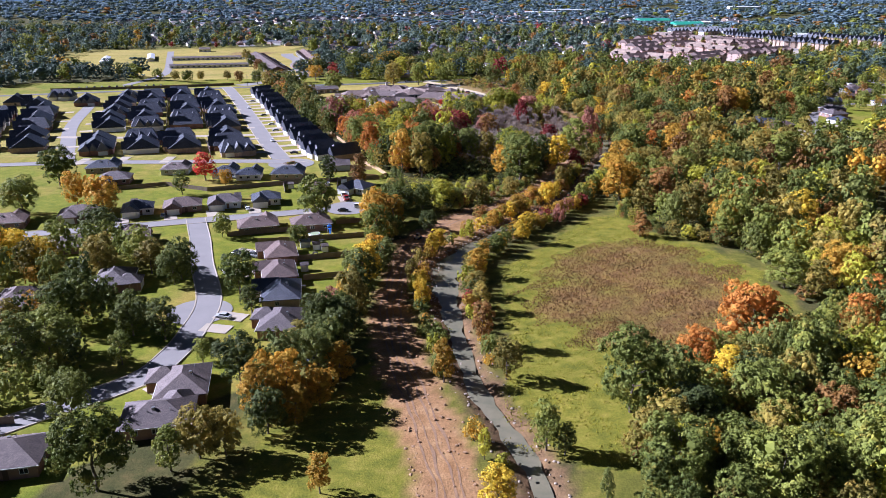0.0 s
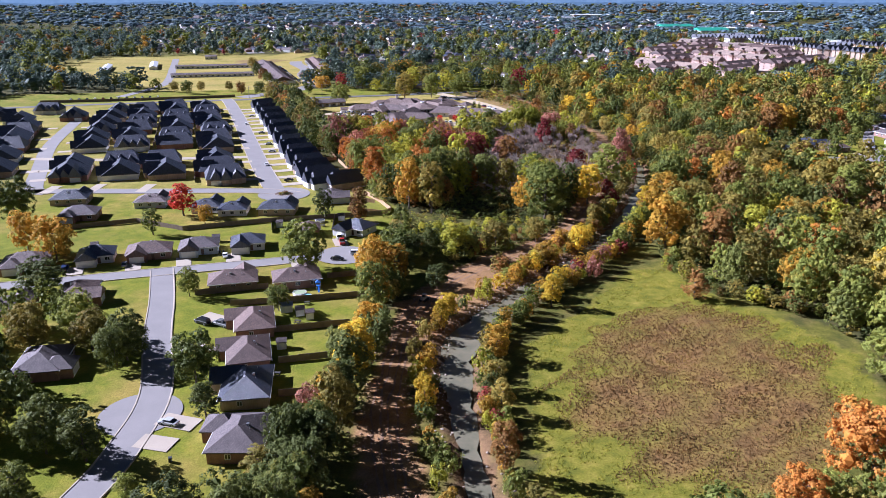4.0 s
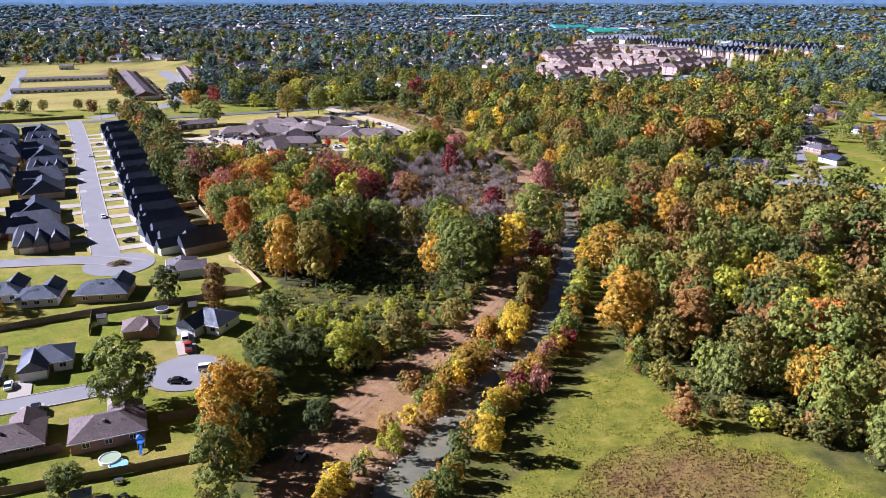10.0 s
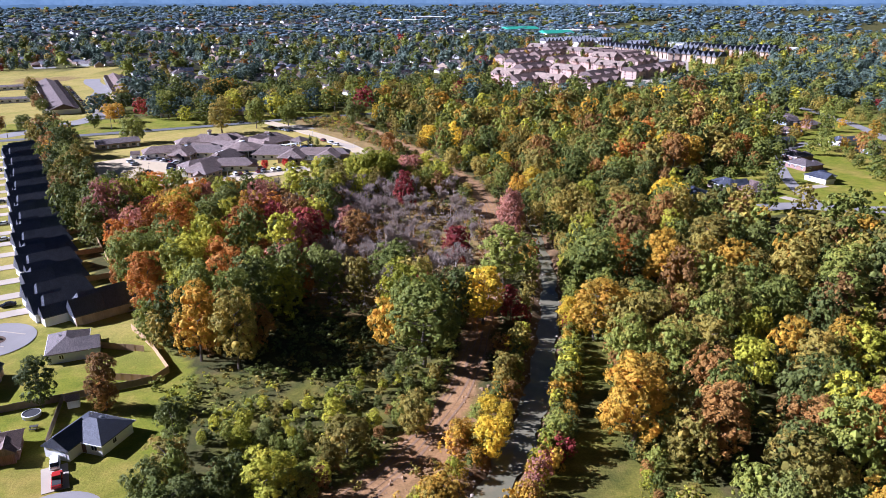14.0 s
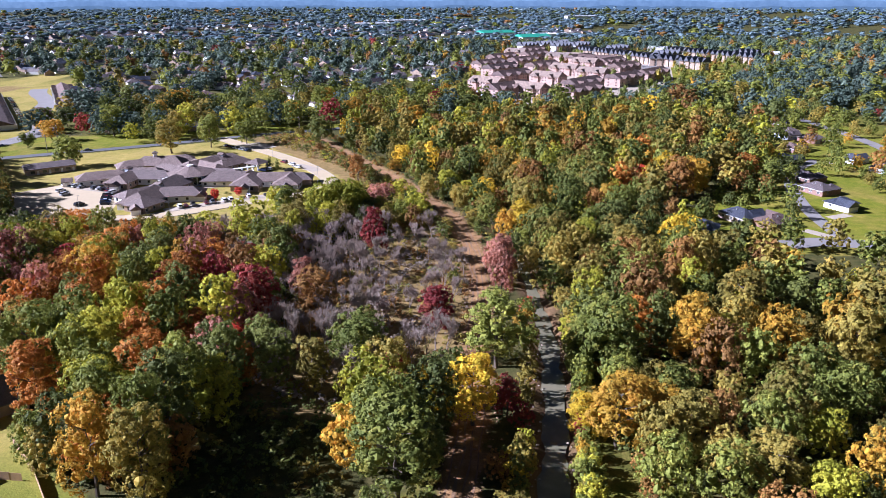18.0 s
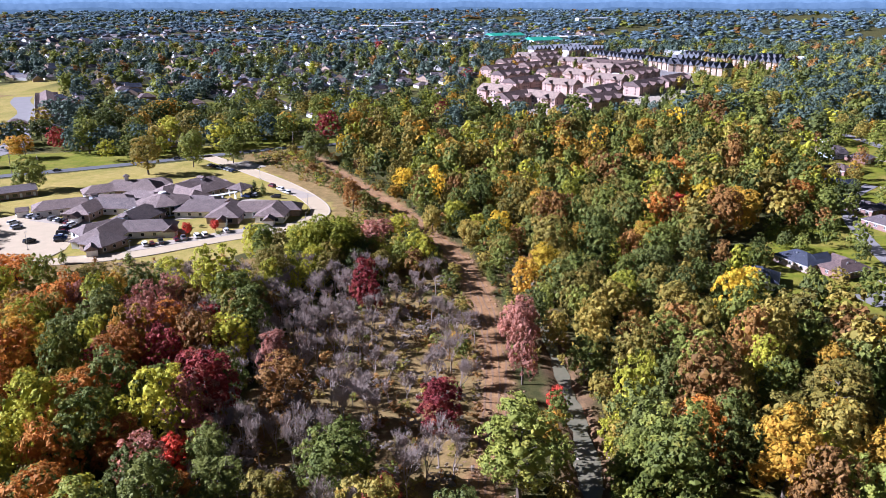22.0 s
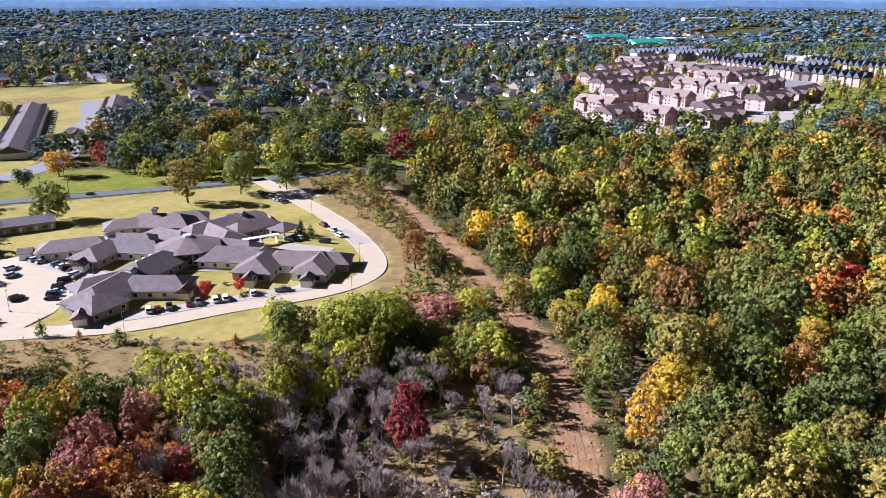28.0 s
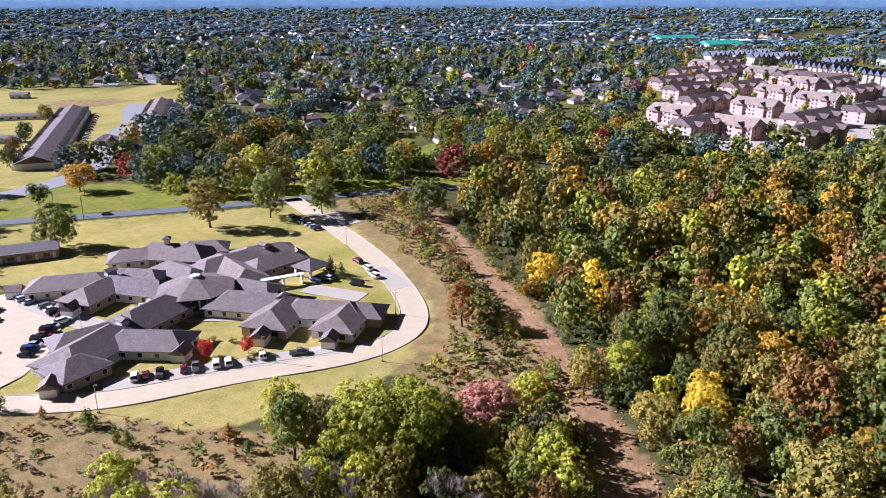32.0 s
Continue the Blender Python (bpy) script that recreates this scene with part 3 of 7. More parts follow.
def house(label, w, d, h, rise, wall, roof, wing=None, gables=1, inset=1.0, garage=True, detail=True, porch=False):
    """A one-storey house, its front to -y: body, front wing, roof with ridge caps and vents, windows, door, garage door, chimney or vent pipes."""
    top = empty("house", 0, 0)
    boxes = [(-w / 2, w / 2, -d / 2, d / 2, -0.2, h)]
    rb = bmesh.new()
    hip(rb, 0, 0, w, d, h, rise, inset)
    fronts = []
    if wing:
        for wx, ww, wd, wr in wing:
            boxes.append((wx - ww / 2, wx + ww / 2, -d / 2 - wd, -d / 2 + 0.4, -0.2, h - 0.03))
            hip(rb, wx, -d / 2 - wd / 2 + d * 0.2, ww, wd + d * 0.4, h - 0.02, wr, 0.0 if gables else 1.0, 0.42)
            fronts.append((wx, ww, -d / 2 - wd))
    part("wall", solid(boxes), wall, top)
    if wing and gables:
        g = bmesh.new()
        for (wx, ww, wd, wr) in wing:
            y = -d / 2 - wd
            v = [g.verts.new(p) for p in ((wx - ww / 2, y, h - 0.05), (wx + ww / 2, y, h - 0.05), (wx, y, h + wr * 0.93), (wx - ww / 2, y + 0.25, h - 0.05), (wx + ww / 2, y + 0.25, h - 0.05), (wx, y + 0.25, h + wr * 0.93))]
            for f in ((0, 1, 2), (5, 4, 3), (0, 2, 5, 3), (1, 4, 5, 2), (0, 3, 4, 1)):
                g.faces.new([v[i] for i in f])
        part("gable", g, SIDING, top)
    rf = part("roof", rb, roof, top)
    if detail:
        for vx in (w * 0.12, -w * 0.2):
            v = bmesh.new()
            bmesh.ops.create_cone(v, cap_ends=True, segments=8, radius1=0.09, radius2=0.07, depth=0.9, matrix=Matrix.Translation((vx, d * 0.22, h + rise * 0.62)))
            part("vent_pipe", v, METAL, rf, "grey metal vent pipe")
        part("roof_vent", solid([(w * 0.02, w * 0.02 + 0.6, d * 0.14, d * 0.14 + 0.5, h + rise * 0.5, h + rise * 0.84)]), METAL, rf)
        for y in (d / 2 + 0.5, -d / 2 - 0.62):
            part("gutter", solid([(-w / 2 - 0.62, w / 2 + 0.62, y, y + 0.12, h - 0.24, h - 0.06)]), TRIM, top, "white eaves gutter")
    gx = None
    if garage:
        gx = fronts[0][0] if fronts else -w * 0.28
        gy = fronts[0][2] if fronts else -d / 2
        part("garage_door", solid([(gx - 2.4, gx + 2.4, gy - 0.06, gy + 0.03, 0, 2.25)] + [(gx - 2.4, gx + 2.4, gy - 0.08, gy, 0.55 * i + 0.53, 0.55 * i + 0.56) for i in range(3)]), GARAGE, top, "white sectional garage door")
    dx = w * 0.1
    part("door", solid([(dx - 0.5, dx + 0.5, -d / 2 - 0.07, -d / 2 + 0.02, 0, 2.05)]), DOOR, top)
    if porch:
        part("porch_post", solid([(dx - 1.5, dx - 1.35, -d / 2 - 1.4, -d / 2 - 1.25, 0, h)]), TRIM, top)
        part("porch_post", solid([(dx + 1.35, dx + 1.5, -d / 2 - 1.4, -d / 2 - 1.25, 0, h)]), TRIM, top)
    if not detail:
        for k, (x, y, wx, wy) in enumerate(((w * 0.3, -d / 2, 1.5, 0.14), (-w * 0.2, d / 2, 2.2, 0.14), (-w / 2, 0, 0.14, 1.5))):
            part("window", solid([(x - wx / 2, x + wx / 2, y - wy / 2, y + wy / 2, 0.9, 2.2)]), GLASS, top)
        return tagged(top, label, "house")
    window(top, w * 0.33, -d / 2, 0.9, 1.6, 1.25, "y")
    for x in (-w * 0.33, 0.0, w * 0.3):
        window(top, x, d / 2, 0.9, 1.5, 1.25, "Y")
    window(top, -w / 2, d * 0.15, 0.9, 1.2, 1.25, "x")
    window(top, w / 2, -d * 0.1, 0.9, 1.2, 1.25, "X")
    return tagged(top, label, "house")


# ---- trees ----
def tube(verts, faces, a, b, r0, r1, sides=5):
    """Adds a tapered limb from a to b."""
    a, b = Vector(a), Vector(b)
    z = (b - a).normalized()
    x = z.orthogonal().normalized()
    y = z.cross(x)
    k = len(verts)
    for c, r in ((a, r0), (b, r1)):
        for i in range(sides):
            an = 2 * math.pi * i / sides
            verts.append(tuple(c + (x * math.cos(an) + y * math.sin(an)) * r))
    for i in range(sides):
        j = (i + 1) % sides
        faces.append((k + i, k + j, k + sides + j, k + sides + i))


def raw_mesh(name, verts, faces, material):
    me = bpy.data.meshes.new(name)
    me.from_pydata(verts, [], faces)
    me.materials.append(material)
    return me


def trunk_mesh(seed, height, crown_low):
    rng = random.Random(seed)
    v, f = [], []
    r = height * 0.022 + 0.05
    p = Vector((0, 0, -0.2))
    for i in range(4):
        q = Vector((rng.uniform(-0.25, 0.25), rng.uniform(-0.25, 0.25), height * 0.2 * (i + 1)))
        tube(v, f, p, q, r * (1 - i * 0.2), r * (0.8 - i * 0.2), 6)
        if q.z >= crown_low * 0.8:
            for _ in range(3):
                an = rng.uniform(0, 6.28)
                e = q + Vector((math.cos(an), math.sin(an), 0.7)) * height * rng.uniform(0.14, 0.24)
                tube(v, f, q, e, r * 0.4, r * 0.12, 4)
        p = q
    return raw_mesh("trunk", v, f, BARK)


def ball(level):
    bm = bmesh.new()
    bmesh.ops.create_icosphere(bm, subdivisions=level, radius=1.0)
    bm.verts.index_update()
    out = np.array([v.co[:] for v in bm.verts]), [tuple(v.index for v in f.verts) for f in bm.faces]
    bm.free()
    return out


BALLS = {1: ball(1), 2: ball(2)}


def units(v):
    return v / (np.linalg.norm(v, axis=1)[:, None] + 1e-9)


def crown_arrays(seed, height, radius, low, clumps, each, size, shape="broad", lobes_n=12, grain=0.17, spread=(0.42, 0.64), fat=(0.38, 0.52), core=0.48, heart=0.0):
    """A crown: uneven lobes, each carrying clumps of leaf sprays that shade one another, with gaps between."""
    rng = np.random.RandomState(seed)
    up = (height - low) / 2
    lobes = []
    for i in range(lobes_n):
        an, u = i * 2.4 + rng.uniform(-0.5, 0.5), -0.8 + 1.75 * (i + rng.uniform(0, 0.8)) / lobes_n
        if shape == "cone":
            wide, rad = 0.2 * (1 - u) * 0.6, radius * (0.8 - 0.4 * (u + 0.8))
        else:
            wide = rng.uniform(*spread) * math.sqrt(max(0.04, 1 - (0.9 * u + (0.1 if shape == "tall" else -0.05)) ** 2))
            rad = radius * rng.uniform(*fat)
        lobes.append((radius * wide * math.cos(an), radius * wide * math.sin(an), low + up + u * (up - rad * 0.5), max(rad, 0.12 * radius)))
    L = np.array(lobes)
    pick = rng.choice(len(L), clumps, p=L[:, 3] ** 2 / (L[:, 3] ** 2).sum())
    axis = L[pick, :3] - np.array((0, 0, low + up * 0.7))
    d = units(rng.normal(size=(clumps, 3)) + 0.7 * units(axis) + np.array((0, 0, 0.3)))
    centre = L[pick, :3] + d * L[pick, 3:4] * rng.uniform(0.84, 1.06, (clumps, 1))
    wide = radius * grain * rng.uniform(0.7, 1.35, (clumps, 1))
    way = np.repeat(d, each, 0)
    e = units(rng.normal(size=(clumps * each, 3)) + way + np.array((0, 0, 0.3)))
    c = np.repeat(centre, each, 0) + e * np.repeat(wide, each, 0) * rng.uniform(0.45, 1.15, (clumps * each, 1))
    n_ = len(c)
    out = units(0.6 * e + 0.7 * way + rng.normal(size=(n_, 3)) * 0.42)
    side = units(np.cross(out, rng.normal(size=(n_, 3))))
    other = np.cross(out, side)
    s = size * rng.uniform(0.6, 1.4, (n_, 1))
    k = np.stack([c - side * s * 0.75 - other * s * 0.5, c + side * s * 0.7 - other * s * 0.4, c + other * s * 0.85 - out * s * 0.15], 1)
    verts = [k.reshape(-1, 3)]
    faces = np.arange(n_ * 3).reshape(-1, 3).tolist()
    base = n_ * 3
    inner = [(*q, 1) for q in lobes] + ([(0, 0, low + up, radius * heart, 2)] if heart else [])
    for x, y, z, r, level in inner:      # an added solid ball in each lobe blocks the view through
        ball_v, ball_f = BALLS[level]
        verts.append(np.array((x, y, z)) + ball_v * r * core * rng.uniform(0.8, 1.1, (len(ball_v), 1)))
        faces += [[base + j for j in q] for q in ball_f]
        base += len(ball_v)
    return np.concatenate(verts), faces


def crown_mesh(*args, **kinds):
    v, f = crown_arrays(*args, **kinds)
    return raw_mesh("crown", v.tolist(), f, LEAF["green"])


def bare_mesh(seed, height):
    """A leafless tree: limbs that fork four times."""
    rng = random.Random(seed)
    v, f = [], []

    def grow(p, way, length, r, level):
        q = p + way * length
        tube(v, f, p, q, r, r * 0.65, 4 if level < 2 else 3)
        if level == 5:
            for _ in range(6):
                k, e = len(v), q + (way + Vector((rng.uniform(-0.8, 0.8), rng.uniform(-0.8, 0.8), rng.uniform(0, 1.2)))).normalized() * rng.uniform(0.9, 2.2)
                s = Vector((rng.uniform(-1, 1), rng.uniform(-1, 1), 0)) * 0.045
                v.extend([tuple(q - s), tuple(q + s), tuple(e)])
                f.append((k, k + 1, k + 2))
            return
        for _ in range(3 if level < 4 else 2):
            w = (way + Vector((rng.uniform(-1, 1), rng.uniform(-1, 1), rng.uniform(0.1, 0.9))) * 0.52).normalized()
            grow(p.lerp(q, rng.uniform(0.6, 1.0)), w, length * rng.uniform(0.58, 0.8), r * 0.55, level + 1)

    grow(Vector((0, 0, -0.2)), Vector((rng.uniform(-.1, .1), rng.uniform(-.1, .1), 1)), height * 0.32, height * 0.013 + 0.03, 0)
    return raw_mesh("branches", v, f, PALE_BARK)


# crowns at unit sizes: broad 12 m high, tall 16 m, cone 9 m, bush 3 m
KIT = {"broad": [], "tall": [], "cone": [], "bush": []}
for i in range(8):
    KIT["broad"].append((trunk_mesh(i, 10, 3.5), crown_mesh(10 + i, 12, 5.2, 1.6, 300, 26, 0.235, lobes_n=12 + i % 3, grain=0.115), 12.3, 5.9))
for i in range(6):
    KIT["tall"].append((trunk_mesh(20 + i, 14, 5), crown_mesh(30 + i, 16, 4.6, 1.8, 300, 26, 0.235, "tall", lobes_n=13, grain=0.125), 16.3, 5.2))
for i in range(4):
    KIT["cone"].append((trunk_mesh(40 + i, 7, 2), crown_mesh(50 + i, 9, 2.3, 0.4, 120, 18, 0.17, "cone", lobes_n=9, grain=0.18), 9, 2.3))
for i in range(6):
    KIT["bush"].append((trunk_mesh(60 + i, 2, 0.5), crown_mesh(70 + i, 3, 1.9, 0.0, 60, 18, 0.17, "bush", lobes_n=7, grain=0.22), 3, 1.9))
BARE = [(bare_mesh(80 + i, 12), 12) for i in range(5)]
WORDS = {"green": "green", "dark": "dark green", "olive": "olive-green", "lime": "yellow-green", "yellow": "bright yellow", "gold": "golden", "orange": "orange",
         "rust": "rust-brown", "red": "deep red", "haze_green": "haze-tinted blue-green", "scarlet": "scarlet", "mauve": "dull red", "haze_grey": "blue-grey", "grey": "grey thinning"}
SHAPES = {"broad": "broad tree with {} autumn leaves", "tall": "tall tree with {} autumn leaves", "cone": "narrow conical tree with {} leaves", "bush": "low rounded bush with {} leaves"}
tree_count = 0


def tree(x, y, h, r, colour, shape="broad", z=-0.1):
    """A tree on the plan at x, y (metres), of height h and crown radius r."""
    global tree_count
    tree_count += 1
    trunk, crown, h0, r0 = KIT[shape][tree_count * 7 % len(KIT[shape])]
    turn = (tree_count * 137.5) % 360
    ob = new("bush" if shape == "bush" else "tree")
    ob.empty_display_size = 0.5
    ob.matrix_world = pose(x, y, z, 0, 0, turn) @ Matrix.Diagonal((r / r0, r / r0, h / h0, 1))
    for name, me in (("trunk", trunk), ("crown", crown)):
        c = new(name, me)
        c.parent = ob
        if name == "crown":
            c.material_slots[0].link = "OBJECT"
            c.material_slots[0].material = LEAF[colour]
    return tagged(ob, SHAPES[shape].format(WORDS[colour]), "bush" if shape == "bush" else "tree")


def bare_tree(x, y, h):
    global tree_count
    tree_count += 1
    me, h0 = BARE[tree_count * 3 % len(BARE)]
    ob = new("bare_tree", me)
    ob.matrix_world = pose(x, y, -0.1, 0, 0, tree_count * 77 % 360) @ Matrix.Diagonal((h / h0, h / h0, h / h0, 1))
    return tagged(ob, "leafless grey tree with forking branches", "tree")


def scatter(polygon, gap, seed, keep=None):
    """Points of a polygon of the plan, in metres, no nearer to one another than gap or so."""
    rng = np.random.RandomState(seed)
    p = np.array(polygon, float) * K
    lo, hi = p.min(0), p.max(0)
    nx_, ny_ = int((hi[0] - lo[0]) / gap) + 1, int((hi[1] - lo[1]) / gap) + 1
    g = np.stack(np.meshgrid(np.arange(nx_), np.arange(ny_)), -1).reshape(-1, 2).astype(float)
    g[:, 0] += 0.5 * (g[:, 1] % 2)
    g = lo + (g + rng.uniform(-0.32, 0.32, g.shape)) * gap
    g = g[inside(g, polygon)]
    return g


def palette(rng, table):
    names = list(table)
    w = np.array([table[n] for n in names], float)
    return names[rng.choice(len(names), p=w / w.sum())]


# ---- houses by the creek ----
HOUSES = []


def place(proto, x, y, rz, label="", z=0.0):
    HOUSES.append((x * K, y * K))
    ob = copy_thing(proto, pose(x * K, y * K, z, 0, 0, rz))
    return tagged(ob, label)


BRICK_HOUSE = house("brown-roofed brick house with white trim behind wooden fences", 14.5, 10.0, 2.8, 2.7, BRICK_RED, ROOF_BROWN, [(-3.6, 6.4, 2.6, 2.2)])
GREY_HOUSE = house("grey-roofed brick house beside the creek", 14.0, 10.5, 2.8, 2.8, BRICK_RED, ROOF_GREY, [(-3.4, 6.2, 3.0, 2.2)], gables=0)
DARK_HOUSE = house("dark-roofed brick house with a front wing", 15.0, 10.5, 2.8, 3.0, BRICK_TAN, ROOF_DARK, [(-3.8, 6.6, 3.0, 2.6)])
WHITE_HOUSE = house("white-sided house with grey roof and garage", 11.5, 9.5, 2.8, 2.6, SIDING, ROOF_DARK, [(-2.6, 6.2, 3.6, 2.5)])
BLUE_HOUSE = house("pale blue-grey sided house with grey roof", 13.0, 9.5, 2.8, 2.6, SIDING_BLUE, ROOF_GREY, [(-3.2, 6.2, 3.0, 2.3)])
# along the creek side of the street, fronts to the street
place(BRICK_HOUSE, -67, 189, -66)
place(BRICK_HOUSE, -62, 174, -66)
place(DARK_HOUSE, -56.5, 160.5, -72, "dark blue-grey roofed brick house near the creek")
place(GREY_HOUSE, -50.5, 144, -80)
place(GREY_HOUSE, -59.5, 115, -70, "tan-roofed brick house at the bend of the street")
place(GREY_HOUSE, -58.5, 103.5, 200, "grey-roofed brick house half hidden by trees")
place(GREY_HOUSE, -77, 89, 20)
# either side of the cross street
for x, y in ((-83, 213), (-67, 217.5)):
    place(BRICK_HOUSE, x, y, 204)
place(WHITE_HOUSE, -63, 264, -20)
COTTAGE = house("small dark-roofed house behind a big tree", 9.0, 7.5, 2.7, 2.2, BRICK_RED, ROOF_BROWN, [(2.2, 3.6, 1.2, 1.6)], garage=False)
COTTAGE.matrix_world = pose(-78.5 * K, 260 * K, 0, 0, 0, 20)
HOUSES.append((-78.5 * K, 260 * K))
place(WHITE_HOUSE, -92, 244, 22)
place(BLUE_HOUSE, -105, 238, 22)
place(BRICK_HOUSE, -117.5, 231.5, 24)
place(WHITE_HOUSE, -131, 226, 26)
place(GREY_HOUSE, -147, 217, 26)
# west side of the street, among trees
place(GREY_HOUSE, -102, 163, 110)
place(BRICK_HOUSE, -130, 187, 200)
place(BRICK_HOUSE, -118, 147, 110, "grey-roofed brick house among garden trees")
place(BRICK_HOUSE, -118, 198, 112)
# south side of the upper street
for x, y, p, rz in ((-97, 282, DARK_HOUSE, 190), (-112, 278, WHITE_HOUSE, 195), (-123, 280, WHITE_HOUSE, 195), (-146, 283, BLUE_HOUSE, 197), (-162, 264, GREY_HOUSE, 20), (-178, 282, DARK_HOUSE, 200), (-83, 300, BLUE_HOUSE, 110)):
    place(p, x, y, rz)

# ---- housing estate with dark roofs ----
ESTATE = [house("steep dark-roofed brick house in a close row", 18.4, 17.0, 3.0, 5.6, BRICK_TAN, ROOF_DARK, [(-4.9, 4.8, 1.2, 4.2), (-0.2, 4.6, 2.6, 4.4), (5.0, 4.6, 0.8, 3.6)], inset=0.35, detail=False),
          house("steep charcoal-roofed brick house in a close row", 17.6, 18.2, 3.0, 5.8, BRICK_RED, ROOF_DARK, [(3.6, 5.6, 2.4, 4.8), (-1.2, 3.8, 1.0, 3.6), (-5.2, 4.0, 2.0, 3.4)], inset=0.35, detail=False),
          house("steep slate-grey roofed house in a close row", 19.0, 16.6, 3.0, 5.4, SIDING, ROOF_DARK, [(-4.6, 5.4, 1.4, 4.4), (0.6, 4.0, 0.8, 3.4), (5.2, 4.6, 2.4, 4.0)], inset=0.35, detail=False)]
ROW = [house("steep dark-roofed house in a tight row along the avenue", 11.4, 16.0, 3.0, 4.8, SIDING, ROOF_DARK, [(-2.4, 7.0, 2.0, 4.6), (3.6, 4.4, 0.9, 2.8)], inset=0.3, detail=False),
       house("steep charcoal-roofed house in a tight row along the avenue", 11.0, 16.6, 3.0, 5.0, BRICK_TAN, ROOF_DARK, [(2.2, 6.6, 1.8, 4.4), (-3.6, 4.0, 0.8, 2.6)], inset=0.3, detail=False)]
avenue = smooth(AVENUE, 1.0)
run = np.r_[0, np.cumsum(np.linalg.norm(np.diff(avenue, axis=0), axis=1))]


def along_avenue(s, off):
    """A place s metres up the avenue, off metres to its right, and the avenue's heading in degrees."""
    i = int(np.clip(np.searchsorted(run, s), 2, len(avenue) - 3))
    d = avenue[i + 2] - avenue[i - 2]
    d /= np.linalg.norm(d)
    q = avenue[i] + np.array([d[1], -d[0]]) * off
    return q, math.degrees(math.atan2(d[1], d[0]))


n_house = 0


def estate_house(x, y, rz, kinds=ESTATE):
    global n_house
    ob = copy_thing(kinds[n_house % len(kinds)], pose(x, y, 0, 0, 0, rz))
    tagged(ob, group="rows of estate houses")
    HOUSES.append((x, y))
    n_house += 1


def slab(name, x, y, rz, length, width, material, label, z=0.07, category="driveway"):
    """A thin paved slab that runs from x, y along rz."""
    a = radians(rz)
    c, s = math.cos(a), math.sin(a)
    v = [(x + c * u - s * w, y + s * u + c * w, h) for h in (z, z - 0.12) for u, w in ((0, -width / 2), (length, -width / 2), (length, width / 2), (0, width / 2))]
    ob = mesh_object(name, v, [(0, 1, 2, 3), (0, 4, 5, 1), (1, 5, 6, 2), (2, 6, 7, 3), (3, 7, 4, 0)], material)
    return tagged(ob, label, category, kind="structure")


for s in np.arange(16, 288, 15.4):
    q, head = along_avenue(s, 24)
    estate_house(q[0], q[1], head + 192, ROW)
    q, head = along_avenue(s - 2.5, 4.6)
    slab("driveway", q[0], q[1], head - 90, 11.5, 5.2, CONCRETE, "pale concrete driveway in a row")
    q, head = along_avenue(s + 5, 8.0)
for k, (first, last, count) in enumerate((((-136, 322), (-153, 353), 3), ((-165, 326), (-176, 347), 2), ((-184, 322), (-195, 343), 2), ((-203, 316), (-211, 332), 2), ((-167, 383), (-234, 507), 7), ((-191, 387), (-255, 507), 7), ((-211, 378), (-267, 488), 6), ((-230, 372), (-283, 482), 6))):
    for i, u in enumerate(np.linspace(0, 1, count)):
        x, y = first[0] + (last[0] - first[0]) * u, first[1] + (last[1] - first[1]) * u
        estate_house((x + 1.2 * math.sin(i * 5.1 + k)) * K, (y + 1.2 * math.cos(i * 3.7)) * K, -62 if (i + k) % 3 else 28)
    for u in np.linspace(0, 1, count):
        if k % 4 in (0, 3):
            x, y, side = first[0] + (last[0] - first[0]) * u, first[1] + (last[1] - first[1]) * u, 1 if k % 4 == 0 else -1
            slab("driveway", (x + side * 7.5) * K, (y + side * 4) * K, 28 if side > 0 else 208, 7.5, 5.0, CONCRETE, "pale concrete driveway in a row")
ESTATE_LEFT = [(-283, 388, -62), (-301, 419, -62), (-268, 364, -62), (-254, 342, -62), (-238, 318, -62), (-298, 459, 28), (-320, 440, -62), (-344, 452, 118), (-318, 400, 118), (-300, 370, 118), (-282, 340, 118), (-262, 312, 118), (-330, 480, 20), (-276, 376, -62), (-292, 403, -62), (-292, 355, 118), (-309, 385, 118)]
for x, y, turn in ESTATE_LEFT:
    estate_house(x * K, y * K, turn)
for x, y, turn in ESTATE_LEFT[:5]:
    slab("driveway", (x + 7.5) * K, (y + 4.5) * K, 28, 9.0, 5.5, CONCRETE, "pale concrete driveway in a row")
for x, y in ((-199, 303), (-183, 309), (-163, 312)):
    slab("driveway", x * K, y * K, -80, 15, 5.0, CONCRETE, "pale concrete driveway in a row")
for x, y, rz, ln in ((-67, 256, -65, 9), (-94, 237, -65, 9), (-107, 231.5, -62, 9), (-119, 225, -62, 8), (-133, 219, -62, 8), (-84, 222, 115, 7), (-69, 226, 115, 11), (-75, 191, 160, 9), (-70, 175, 160, 8), (-61, 148, 172, 9), (-62, 141.5, 176, 8), (-62.5, 113.5, 150, 6)):
    slab("driveway", x * K, y * K, rz, ln, 5.0, CONCRETE, "pale concrete driveway to a garage")
for i, ob in enumerate(ROW):
    q, head = along_avenue(4 - 13 * i, 25 + 9 * i)
    ob.matrix_world = pose(q[0], q[1], 0, 0, 0, head + 192)
    HOUSES.append((q[0], q[1]))
